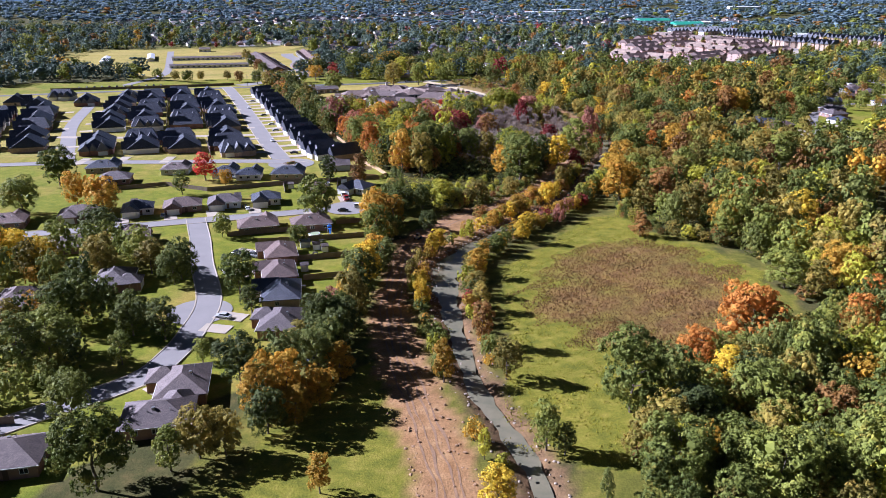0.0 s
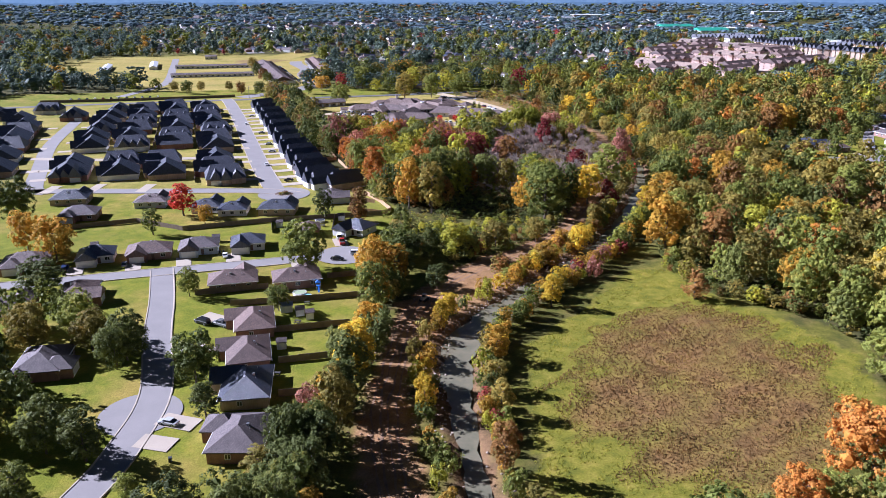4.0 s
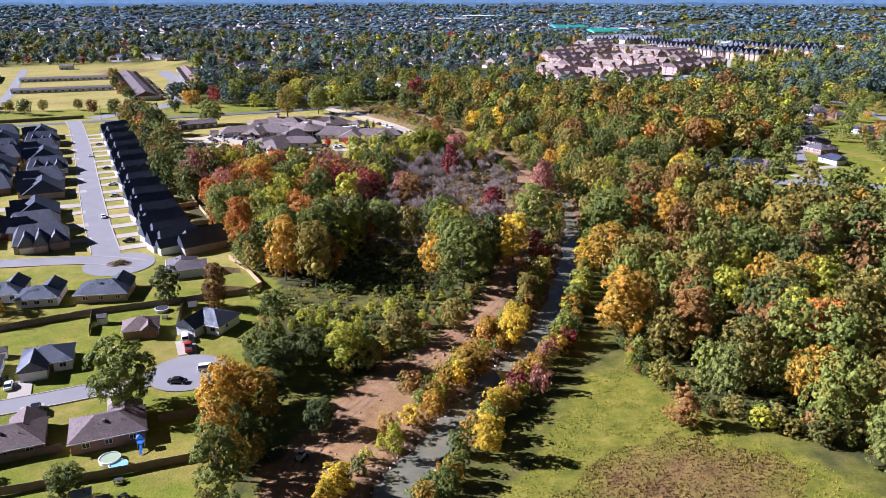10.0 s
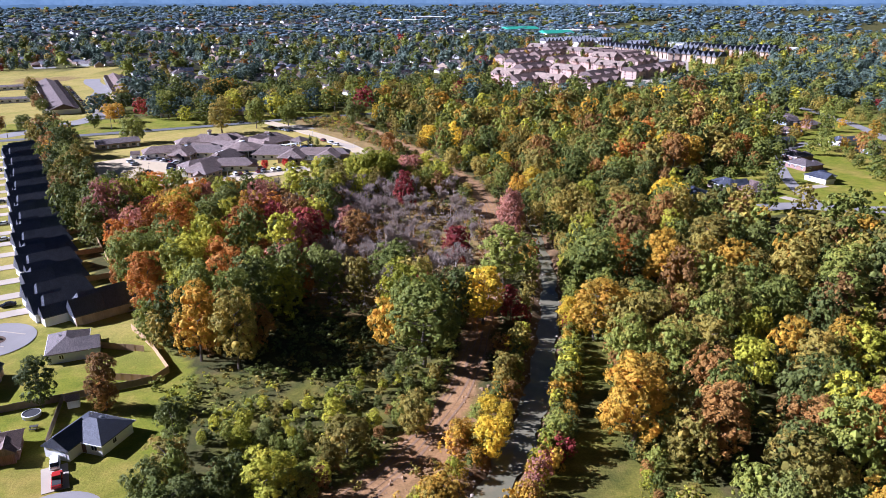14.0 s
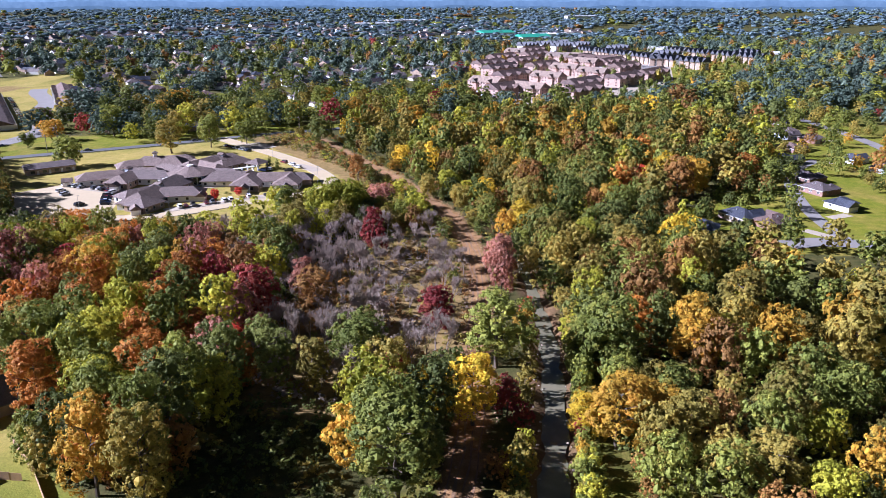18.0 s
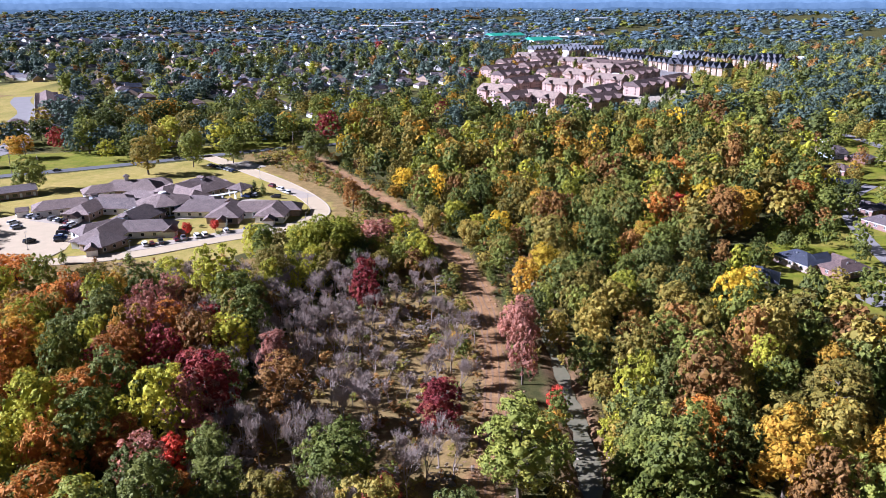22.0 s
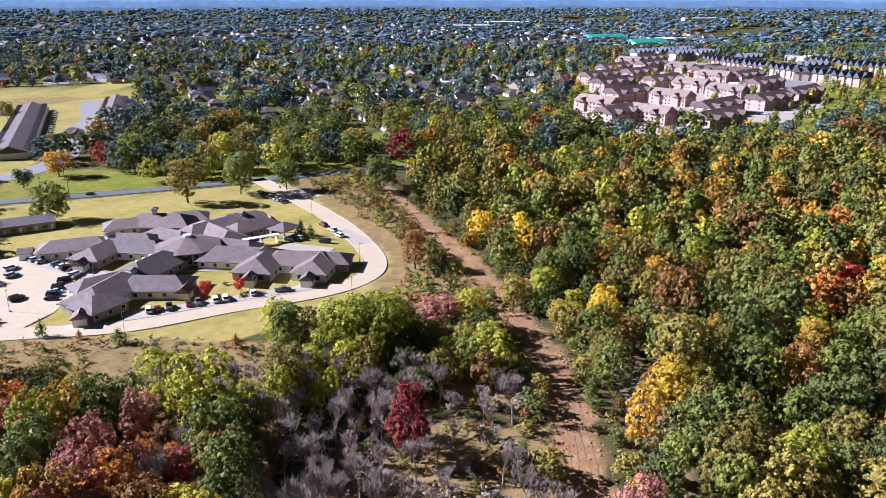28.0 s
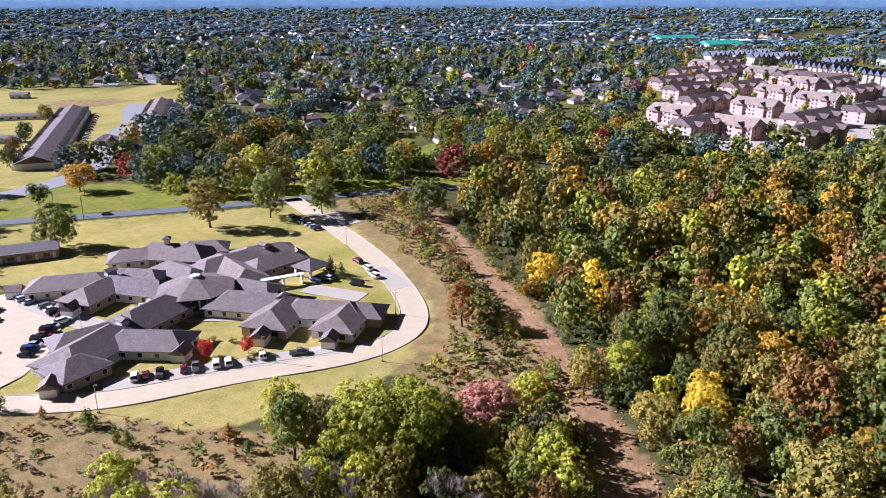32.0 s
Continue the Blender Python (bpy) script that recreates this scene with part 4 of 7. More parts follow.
# the pattern houses themselves stand on the estate's outer plots
for i, ob in enumerate(ESTATE):
    ob.matrix_world = pose((-352 + 16 * i) * K, (420 - 26 * i) * K, 0, 0, 0, 118)
    HOUSES.append(((-352 + 16 * i) * K, (420 - 26 * i) * K))
for i, ob in enumerate((BRICK_HOUSE, GREY_HOUSE, DARK_HOUSE, WHITE_HOUSE, BLUE_HOUSE)):
    ob.matrix_world = pose((-165 - 17 * i) * K, (205 - 8 * i) * K, 0, 0, 0, 205)
    HOUSES.append(((-165 - 17 * i) * K, (205 - 8 * i) * K))


# ---- care home ----
def hip_part(name, x, y, w, d, turn, z, rise, material, parent, inset=1.0, over=0.6):
    bm = bmesh.new()
    hip(bm, x, y, w, d, z, rise, inset, over, radians(turn))
    return part(name, bm, material, parent)


def turned_box(name, x, y, w, d, turn, z0, z1, material, parent, label=""):
    bm = solid([(-w / 2, w / 2, -d / 2, d / 2, z0, z1)])
    bmesh.ops.transform(bm, matrix=pose(x, y, 0, 0, 0, turn), verts=bm.verts)
    return part(name, bm, material, parent, label)


HX, HY = -88.5 * K, 513 * K
home = tagged(empty("care_home", HX, HY), "sprawling taupe-roofed care home with white trim and many wings", "building")
WINGS = [  # the two ends of the ridge on the plan, and the wing's width in metres
    (-92, 504, -96, 491, 15), (-96, 485, -99, 471, 15.5), (-93, 483, -80, 484, 12.5), (-95, 471, -97, 467, 12), (-106, 480, -99, 487, 11),
    (-99, 514, -116, 516, 13), (-115, 515, -117, 505, 12.5), (-134, 512, -120, 518, 12), (-118, 523, -106, 523, 10), (-118, 543, -102, 543, 15.5), (-108, 548, -99, 551, 11), (-125, 537, -117, 541, 11.5), (-106, 531, -95, 525, 10),
    (-94, 530, -85, 542, 13.5), (-87, 544, -77, 551, 12.5), (-80, 535, -73, 545, 11.5), (-93, 538, -79, 525, 13), (-78, 509, -60, 508, 14.5), (-61, 508, -62, 497, 14), (-58, 506, -43, 506, 13), (-44, 506, -45, 497, 12.5), (-43, 507, -38, 507, 10.5), (-80, 521, -70, 518, 8.5)]
for i, (x0, y0, x1, y1, d) in enumerate(WINGS):
    x, y, turn = (x0 + x1) / 2, (y0 + y1) / 2, math.degrees(math.atan2(y1 - y0, x1 - x0))
    w, rise = math.hypot(x1 - x0, y1 - y0) * K + 0.62 * d, 0.26 * d
    px, py, low = x * K - HX, y * K - HY, 0.035 * (i % 6)
    turned_box("wall", px, py, w, d, turn, -0.2, 3.1 - low, SIDING if i % 3 else BRICK_TAN, home, "cream wall with white trim")
    hip_part("roof", px, py, w, d, turn, 3.1 - low, rise, ROOF_TAUPE, home, 0.8, 0.8)
    a = radians(turn)
    for side in (-1, 1):
        for k in np.arange(-w / 2 + 2, w / 2 - 1, 4.8):
            wx, wy = px + math.cos(a) * k - math.sin(a) * side * (d / 2 + 0.03), py + math.sin(a) * k + math.cos(a) * side * (d / 2 + 0.03)
            win = turned_box("window", wx, wy, 1.5, 0.12, turn, 0.8, 2.3, TRIM, home)
            turned_box("pane", wx, wy, 1.28, 0.17, turn, 0.92, 2.18, GLASS, win)
    for k in (-w / 2, w / 2):
        for off in (-d / 4, d / 4):
            turned_box("window", px + math.cos(a) * k - math.sin(a) * off, py + math.sin(a) * k + math.cos(a) * off, 0.14, 1.9, turn, 0.7, 2.3, GLASS, home, "dark end window")
for x, y, turn, w, d in ((-77, 480, 0, 5, 5), (-97, 461.5, 20, 5, 5), (-117, 499.5, 0, 5, 5), (-140, 509, 110, 5, 5), (-62, 490.5, 0, 5, 5), (-45, 491, 0, 5, 5), (-72, 549, 120, 5, 4)):
    bm = bmesh.new()
    hip(bm, x * K - HX, y * K - HY, w * 0.9, d, 2.7, 1.7, 0.0, 0.3, radians(turn))
    part("porch_roof", bm, ROOF_TAUPE, home)
    turned_box("porch_front", x * K - HX, y * K - HY, w * 0.82, d * 0.9, turn, 0, 2.6, SIDING, home, "white porch front")
for x, y, turn in ((-95.5, 488, 150), (-117, 519, 60), (-82, 547, 152), (-62, 507, 88)):   # small dormers over the crossings
    turned_box("dormer", x * K - HX, y * K - HY, 3.2, 2.4, turn, 4.6, 6.5, SIDING_BLUE, home, "small grey-blue dormer")
    hip_part("dormer_roof", x * K - HX, y * K - HY, 3.4, 2.6, turn, 6.5, 0.8, ROOF_TAUPE, home, 0.0, 0.3)
bm = bmesh.new()
bmesh.ops.create_cone(bm, cap_ends=True, segments=8, radius1=13.0, radius2=1.6, depth=3.6, matrix=Matrix.Translation((0, 0, 6.9)))
part("rotunda_roof", bm, ROOF_TAUPE, home, "eight-sided taupe roof")
bm = bmesh.new()
bmesh.ops.create_cone(bm, cap_ends=True, segments=8, radius1=11.2, radius2=11.2, depth=5.3, matrix=Matrix.Translation((0, 0, 2.45)))
part("rotunda_wall", bm, SIDING_BLUE, home)
bm = bmesh.new()
bmesh.ops.create_cone(bm, cap_ends=True, segments=12, radius1=1.9, radius2=1.6, depth=0.6, matrix=Matrix.Translation((0, 0, 8.9)))
part("skylight", bm, TRIM, home, "white round skylight")
for k in range(8):
    a = (k + 0.5) * math.pi / 4
    for off in (-2.4, 0, 2.4):
        turned_box("window", 10.4 * math.cos(a) - off * math.sin(a), 10.4 * math.sin(a) + off * math.cos(a), 0.2, 1.7, math.degrees(a), 0.6, 4.2, GLASS, home)
        turned_box("mullion", 10.45 * math.cos(a) - (off + 1.2) * math.sin(a), 10.45 * math.sin(a) + (off + 1.2) * math.cos(a), 0.25, 0.25, math.degrees(a), 0.2, 4.9, TRIM, home)
cup = turned_box("cupola", -112 * K - HX, 543 * K - HY, 1.9, 1.9, 20, 6.4, 8.8, TRIM, home, "white cupola")
hip_part("cupola_roof", -112 * K - HX, 543 * K - HY, 2.0, 2.0, 20, 8.8, 1.1, ROOF_TAUPE, cup)
# covered entrance on posts
px, py = -63.5 * K - HX, 536.5 * K - HY
hip_part("canopy_roof", px, py, 10, 9, 62, 3.9, 2.4, ROOF_TAUPE, home)
for u, v in ((-4.2, -3.7), (4.2, -3.7), (4.2, 3.7), (-4.2, 3.7)):
    a = radians(62)
    turned_box("post", px + math.cos(a) * u - math.sin(a) * v, py + math.sin(a) * u + math.cos(a) * v, 0.7, 0.7, 62, 0, 3.9, TRIM, home)
a = math.atan2(530 - 523, -64 + 74)
turned_box("walkway_roof", -69 * K - HX, 527 * K - HY, 15, 2.6, math.degrees(a), 3.1, 3.35, TRIM, home, "flat white covered walk")
for u in (-6.5, 0, 6.5):
    turned_box("walkway_post", -69 * K - HX + u * math.cos(a), 527 * K - HY + u * math.sin(a), 0.3, 2.2, math.degrees(a), 0, 3.1, TRIM, home)
for u in (0.25, 0.45, 0.65):
    turned_box("roof_vent", (-92 - 4 * u - 2.6) * K - HX, (504 - 13 * u) * K - HY, 1.1, 0.9, 70, 5.0, 6.1, TRIM, home)

home.matrix_world = pose(HX, HY + 2.4, 0)

# car park, walks and lawns of the home
LOT = [(-158, 500), (-140, 516), (-133, 511.5), (-117, 498), (-110, 484), (-108, 470), (-112, 455), (-160, 452)]
tagged(mesh_object("car_park", [(x * K, y * K, 0.066) for x, y in LOT], [tuple(range(len(LOT)))[::-1]], CREAM_CONCRETE), "cream concrete car park", "car park", kind="structure")
for x, y, rz, ln, w in ((-134, 508, -24, 36, 8), (-88, 468, 28, 62, 6.5), (-46, 546, -50, 22, 8), (-62, 528, -15, 22, 8), (-77, 604, -50, 22, 12), (-89, 500, -42, 26, 2.2), (-88, 502, 10, 26, 2.0)):
    slab("pavement", x * K, y * K, rz, ln, w, CONCRETE, "pale concrete paving beside the home", 0.075 + 0.001 * ln % 0.01, "pavement")
kerb(LOOP[2:], 8.5)
kerb(STREET, 7.0)
kerb(UPPER, 8.0)
kerb(AVENUE[1:], 9.5)
kerb(CROSS[:-1] + [(-70, 237)], 7.0)


# ---- cars ----
PAINT = {}
for word, rgb, rough in (("white", (0.78, 0.78, 0.77), 0.25), ("silver", (0.45, 0.46, 0.48), 0.25), ("black", (0.02, 0.02, 0.023), 0.2), ("dark blue", (0.03, 0.05, 0.13), 0.22), ("red", (0.38, 0.025, 0.02), 0.25), ("grey", (0.14, 0.145, 0.15), 0.25), ("maroon", (0.14, 0.02, 0.03), 0.25)):
    PAINT[word] = plain("car_paint_" + word.replace(" ", "_"), rgb, rough, 1.0, 0.04, 20, relief=0.0)
LAMP_RED = plain("lamp_red", (0.35, 0.02, 0.02), 0.3)
LAMP_CLEAR = plain("lamp_clear", (0.7, 0.7, 0.68), 0.2)


def lofted(sections, y=0.9):
    """A body through sections of x, half width, bottom and top, rounded over the upper edge."""
    bm = bmesh.new()
    rings = []
    for x, hw, z0, z1 in sections:
        e = min(0.14, (z1 - z0) * 0.3)
        rings.append([bm.verts.new(p) for p in ((x, -hw * 0.94, z0), (x, -hw, z0 + e), (x, -hw * 0.97, z1 - e), (x, -hw * 0.84, z1), (x, hw * 0.84, z1), (x, hw * 0.97, z1 - e), (x, hw, z0 + e), (x, hw * 0.94, z0))])
    for a, b in zip(rings, rings[1:]):
        for i in range(8):
            bm.faces.new((a[i], a[(i + 1) % 8], b[(i + 1) % 8], b[i]))
    bm.faces.new(rings[0][::-1])
    bm.faces.new(rings[-1])
    bmesh.ops.recalc_face_normals(bm, faces=bm.faces)
    return bm


def car(kind, paint, full=True):
    """A parked car, its front to +x: body, cabin glass, roof, four wheels, lamps, bumpers."""
    length, hw, tall = {"sedan": (4.7, 0.9, 1.45), "suv": (5.2, 1.0, 1.85), "pickup": (5.7, 1.0, 1.88)}[kind]
    top = empty("car" if kind != "pickup" else "pickup_truck", 0, 0)
    L, belt = length / 2, 0.92 if kind == "sedan" else 1.12
    body = part("body", lofted([(-L, hw * 0.86, 0.42, belt - 0.12), (-L + 0.2, hw, 0.3, belt - 0.02), (-0.4, hw, 0.28, belt), (0.9, hw, 0.28, belt), (L - 0.35, hw * 0.98, 0.3, belt - 0.14), (L, hw * 0.84, 0.42, belt - 0.3)]), PAINT[paint], top)
    c0, c1, c2, c3 = {"sedan": (-1.75, -1.0, 0.5, 1.2), "suv": (-2.5, -2.2, 0.7, 1.35), "pickup": (-0.7, -0.5, 0.9, 1.5)}[kind]
    part("cabin_glass", lofted([(c0, hw * 0.86, belt - 0.05, belt + 0.03), (c1, hw * 0.84, belt - 0.05, tall - 0.08), (c2, hw * 0.84, belt - 0.05, tall - 0.08), (c3, hw * 0.86, belt - 0.05, belt + 0.03)]), GLASS, body, "dark car windows")
    part("roof_panel", lofted([(c1 - 0.02, hw * 0.78, tall - 0.1, tall - 0.02), ((c1 + c2) / 2, hw * 0.8, tall - 0.1, tall), (c2 + 0.05, hw * 0.78, tall - 0.1, tall - 0.03)]), PAINT[paint], body)
    if kind == "pickup":
        part("load_bed", solid([(-L + 0.25, c0 - 0.1, -hw * 0.8, hw * 0.8, belt - 0.04, belt + 0.012)]), RUBBER, body, "dark open load bed")
    for x in (-L * 0.62, L * 0.62):
        for y in (-hw + 0.09, hw - 0.09):
            bm = bmesh.new()
            bmesh.ops.create_cone(bm, cap_ends=True, segments=14, radius1=0.36, radius2=0.36, depth=0.24, matrix=pose(x, y, 0.36, 90))
            wh = part("wheel", bm, RUBBER, top)
            if not full:
                continue
            bm = bmesh.new()
            bmesh.ops.create_cone(bm, cap_ends=True, segments=10, radius1=0.21, radius2=0.21, depth=0.26, matrix=pose(x, y, 0.36, 90))
            part("rim", bm, METAL, wh)
    for y in (-hw * 0.62, hw * 0.62) if full else ():
        part("headlight", solid([(L - 0.12, L - 0.02, y - 0.2, y + 0.2, belt - 0.34, belt - 0.22)]), LAMP_CLEAR, body)
        part("tail_light", solid([(-L + 0.0, -L + 0.1, y - 0.16, y + 0.16, belt - 0.3, belt - 0.1)]), LAMP_RED, body)
    for s in (-1, 1) if full else ():
        part("mirror", solid([(c3 - 0.35, c3 - 0.2, s * hw - 0.1, s * hw + 0.1, belt, belt + 0.14)]), PAINT[paint], body)
    return tagged(top, f"{paint} {kind if kind != 'sedan' else 'saloon car'} parked on paving", "car" if kind != "pickup" else "truck")


GARAGE_KIT = {}


def parked(kind, paint, x, y, rz, z=0.07, full=True):
    if (kind, paint, full) not in GARAGE_KIT:
        GARAGE_KIT[kind, paint, full] = ob = car(kind, paint, full)
        ob.matrix_world = pose(x * K, y * K, z, 0, 0, rz)
        return ob
    return copy_thing(GARAGE_KIT[kind, paint, full], pose(x * K, y * K, z, 0, 0, rz))


parked("suv", "white", -57, 242, 15)
parked("suv", "white", -67, 256.5, 112)
parked("pickup", "red", -64.5, 251.5, 112)
parked("sedan", "black", -61.5, 236.5, 0)
parked("pickup", "black", -108, 233, 112)
parked("sedan", "maroon", -105.5, 234, 112)
parked("suv", "white", -73.5, 191, 155)
parked("pickup", "grey", -75, 188.5, 160)
colours = ["white", "silver", "black", "dark blue", "grey", "maroon", "silver", "white"]
for kind, paint, x, y in (("suv", "white", -83, 472), ("sedan", "maroon", -81, 473), ("pickup", "black", -78.4, 474.4), ("sedan", "maroon", -74, 476.8), ("pickup", "grey", -71.8, 478), ("suv", "white", -67.8, 480), ("suv", "white", -65.4, 481.2), ("suv", "white", -59, 485.5)):
    parked(kind, paint, x, y, 116, 0.09)
parked("pickup", "grey", -51, 488, 24, 0.09)
for i, (x, y) in enumerate(((-141, 512), (-138.4, 511), (-135.8, 509), (-133, 507.4), (-126.5, 505.2), (-124.2, 503.6), (-121.8, 502), (-119.2, 500.6), (-116.4, 497))):
    parked(("suv", "sedan")[i % 2], colours[(i * 3) % 8], x, y, 62, 0.09, False)
for i, (x, y) in enumerate(((-117.4, 494), (-116.6, 491.4), (-116, 488.8), (-115.4, 486.2), (-114.8, 483.6), (-114, 481), (-113.2, 478.4))):
    parked(("sedan", "suv")[i % 2], ("silver", "black", "maroon", "black", "silver", "dark blue", "black")[i], x, y, 8, 0.09, False)
for i, (x, y) in enumerate(((-139, 501), (-135, 495), (-123, 478))):
    parked("suv", colours[i], x, y, 60, 0.09, False)
for x, y, paint, rz in ((-52.5, 551, "maroon", 135), (-48, 545, "white", 135), (-44.5, 539, "white", 135), (-48, 532, "black", 170), (-58, 535, "silver", 160), (-60.5, 533.5, "dark blue", 160)):
    parked("suv", paint, x, y, rz, 0.1, False)
for i in range(8):
    parked("sedan", colours[(i * 5) % 8], -89 + 2.0 * i, 596.5 - 2.0 * i, 48, 0.1, False)
for s, off, paint in ((20, 9, "black"), (60, 3, "white"), (95, 10, "silver"), (120, 10.5, "white"), (160, 10, "grey"), (200, 3, "white"), (235, 10, "silver")):
    q, head = along_avenue(s, off)
    parked("sedan", paint, q[0] / K, q[1] / K, head if off < 5 else head + 90, 0.08, False)
for x, y in ((-84, 628), (-110, 614), (-160, 590)):
    parked("sedan", "grey", x, y, 28, 0.08, False)


# ---- planted island, fences, garden things ----
disc("planted_island", -104, 306, 4.4, plain("mulch", (0.09, 0.05, 0.03), 0.95, 1.0, 0.3, 9), 0.12, "dark mulch bed ringed by kerb", "island", 3.4)


for k in range(9):
    a = k * 2.4
    tree(-104 * K + 0.9 * k ** 0.5 * math.cos(a), 306 * K + 0.8 * k ** 0.5 * math.sin(a), 0.9 + 0.12 * (k % 4), 0.7, ("rust", "olive", "dark")[k % 3], "bush")


def fence(points, material=FENCE_WOOD, height=1.8, label="weathered brown wooden privacy fence"):
    """A board fence: boards in one run a bay, rails and posts."""
    p = np.array(points, float) * K
    top = tagged(empty("fence", *p[0]), label, "fence")
    o = p[0]
    for a, b in zip(p, p[1:]):
        n_ = max(1, int(np.linalg.norm(b - a) / 2.5))
        turn = math.degrees(math.atan2(*(b - a)[::-1]))
        ln = np.linalg.norm(b - a) / n_
        for i in range(n_):
            m = a + (b - a) * (i + 0.5) / n_ - o
            h = height + 0.05 * math.sin(i * 2.3 + a[0])
            turned_box("panel", m[0], m[1], ln - 0.13, 0.05, turn, -0.1, h, material, top)
            e = a + (b - a) * i / n_ - o
            turned_box("post", e[0], e[1], 0.12, 0.12, turn, -0.2, height + 0.1, material, top)
    return top


fence([(-78, 200), (-66, 204), (-46, 211.5)])
fence([(-62, 187), (-45.5, 194)])
fence([(-55, 173), (-43.5, 178)])
fence([(-50, 160), (-42, 163)])
fence([(-90, 205), (-73, 212.5)])
fence([(-60, 222), (-47, 228)])
fence([(-120, 256), (-95, 270), (-75, 278), (-59.5, 284.5)])
fence([(-59.5, 284.5), (-57.5, 289), (-65, 301), (-73, 311)], NEW_WOOD, 1.8, "pale new wooden privacy fence")
fence([(-73, 287), (-60, 285)], NEW_WOOD, 1.8, "pale new wooden privacy fence")
fence([(-80, 302), (-66, 299)], NEW_WOOD, 1.8, "pale new wooden privacy fence")
fence([(-160, 250), (-140, 262), (-120, 256)])
fence([(-95, 270), (-90, 258)])
fence([(-75, 278), (-71, 262)])
fence([(-84, 100), (-98, 96), (-115, 92)])
for s in np.arange(30, 280, 31):
    a, _ = along_avenue(s, 32)
    b, _ = along_avenue(s, 42)
    c, _ = along_avenue(s + 26, 42)
    fence([a / K, b / K, c / K], NEW_WOOD, 1.8, "tan wooden back-garden fence")
for x0, y0, x1, y1 in ((-147, 318, -163, 348), (-171, 320, -187, 347), (-179, 384, -246, 508), (-203, 384, -262, 500)):
    fence([(x0, y0), (x1, y1)], FENCE_WOOD, 1.8, "brown wooden back-garden fence")


def wall_run(points, height, material, label):
    p = np.array(points, float) * K
    top = tagged(empty("boundary_wall", *p[0]), label, "wall")
    for a, b in zip(p, p[1:]):
        turned_box("wall_panel", *((a + b) / 2 - p[0]), np.linalg.norm(b - a) - 0.1, 0.2, math.degrees(math.atan2(*(b - a)[::-1])), -0.1, height, material, top)


wall_run([(-367, 520), (-330, 534), (-304, 545), (-275, 558), (-244, 574)], 2.2, FENCE_WOOD, "long grey boundary fence along a road")


def ring(name, x, y, r, h, wall, water, label, category):
    """A round above-ground tub: rim, wall and surface."""
    top = tagged(empty(name, x * K, y * K), label, category)
    bm = bmesh.new()
    bmesh.ops.create_cone(bm, cap_ends=False, segments=28, radius1=r, radius2=r, depth=h, matrix=Matrix.Translation((0, 0, h / 2)))
    part("side", bm, wall, top)
    bm = bmesh.new()
    bmesh.ops.create_circle(bm, cap_ends=True, segments=28, radius=r - 0.05, matrix=Matrix.Translation((0, 0, h - 0.12)))
    part("surface", bm, water, top)
    bm = bmesh.new()
    bmesh.ops.create_cone(bm, cap_ends=False, segments=28, radius1=r + 0.08, radius2=r - 0.12, depth=0.06, matrix=Matrix.Translation((0, 0, h)))
    part("rim", bm, TRIM, top)


POOL_BLUE = plain("pool_blue", (0.25, 0.5, 0.55), 0.2, 1.0, 0.1, 10)
TRAMP = plain("trampoline_mat", (0.02, 0.02, 0.025), 0.8)
ring("paddling_pool", -63.5, 209.8, 2.1, 0.8, TRIM, plain("pool_green", (0.35, 0.42, 0.25), 0.3, 1.0, 0.1, 10), "white-rimmed round garden pool with greenish water", "pool")
ring("paddling_pool", -61.3, 208.2, 1.8, 0.6, TRIM, POOL_BLUE, "round white inflatable pool in a garden", "pool")
ring("trampoline", -78.5, 272.5, 2.0, 0.9, METAL, TRAMP, "round black trampoline with a pale rim", "trampoline")
ring("trampoline", -77, 176, 2.0, 0.9, METAL, TRAMP, "round black trampoline with a pale rim", "trampoline")
PLAY_BLUE = plain("play_blue", (0.04, 0.15, 0.5), 0.4)
play = tagged(empty("play_tower", -59.8 * K, 214 * K, 0, 20), "blue and white plastic play tower with slide", "play tower")
for x, y in ((-0.7, -0.7), (0.7, -0.7), (0.7, 0.7), (-0.7, 0.7)):
    turned_box("post", x, y, 0.1, 0.1, 0, 0, 2.4, TRIM, play)
turned_box("platform", 0, 0, 1.5, 1.5, 0, 1.2, 1.3, PLAY_BLUE, play)
hip_part("canopy", 0, 0, 1.5, 1.5, 0, 2.4, 0.7, PLAY_BLUE, play, 1.0, 0.1)
bm = solid([(-0.3, 0.3, -2.6, 0, 0, 0.06)])
bmesh.ops.transform(bm, matrix=pose(0, -0.75, 1.25, 27), verts=bm.verts)
part("slide", bm, PLAY_BLUE, play)


def shed(x, y, rz, w, d, label, wall=SIDING, roof=ROOF_GREY):
    top = tagged(empty("shed", x * K, y * K, 0, rz), label, "shed")
    turned_box("wall", 0, 0, w, d, 0, -0.1, 2.1, wall, top)
    hip_part("roof", 0, 0, w, d, 0, 2.1, 0.9, roof, top, 0.0, 0.2)
    turned_box("door", 0, -d / 2 - 0.02, 1.2, 0.06, 0, 0, 1.9, TRIM, top)


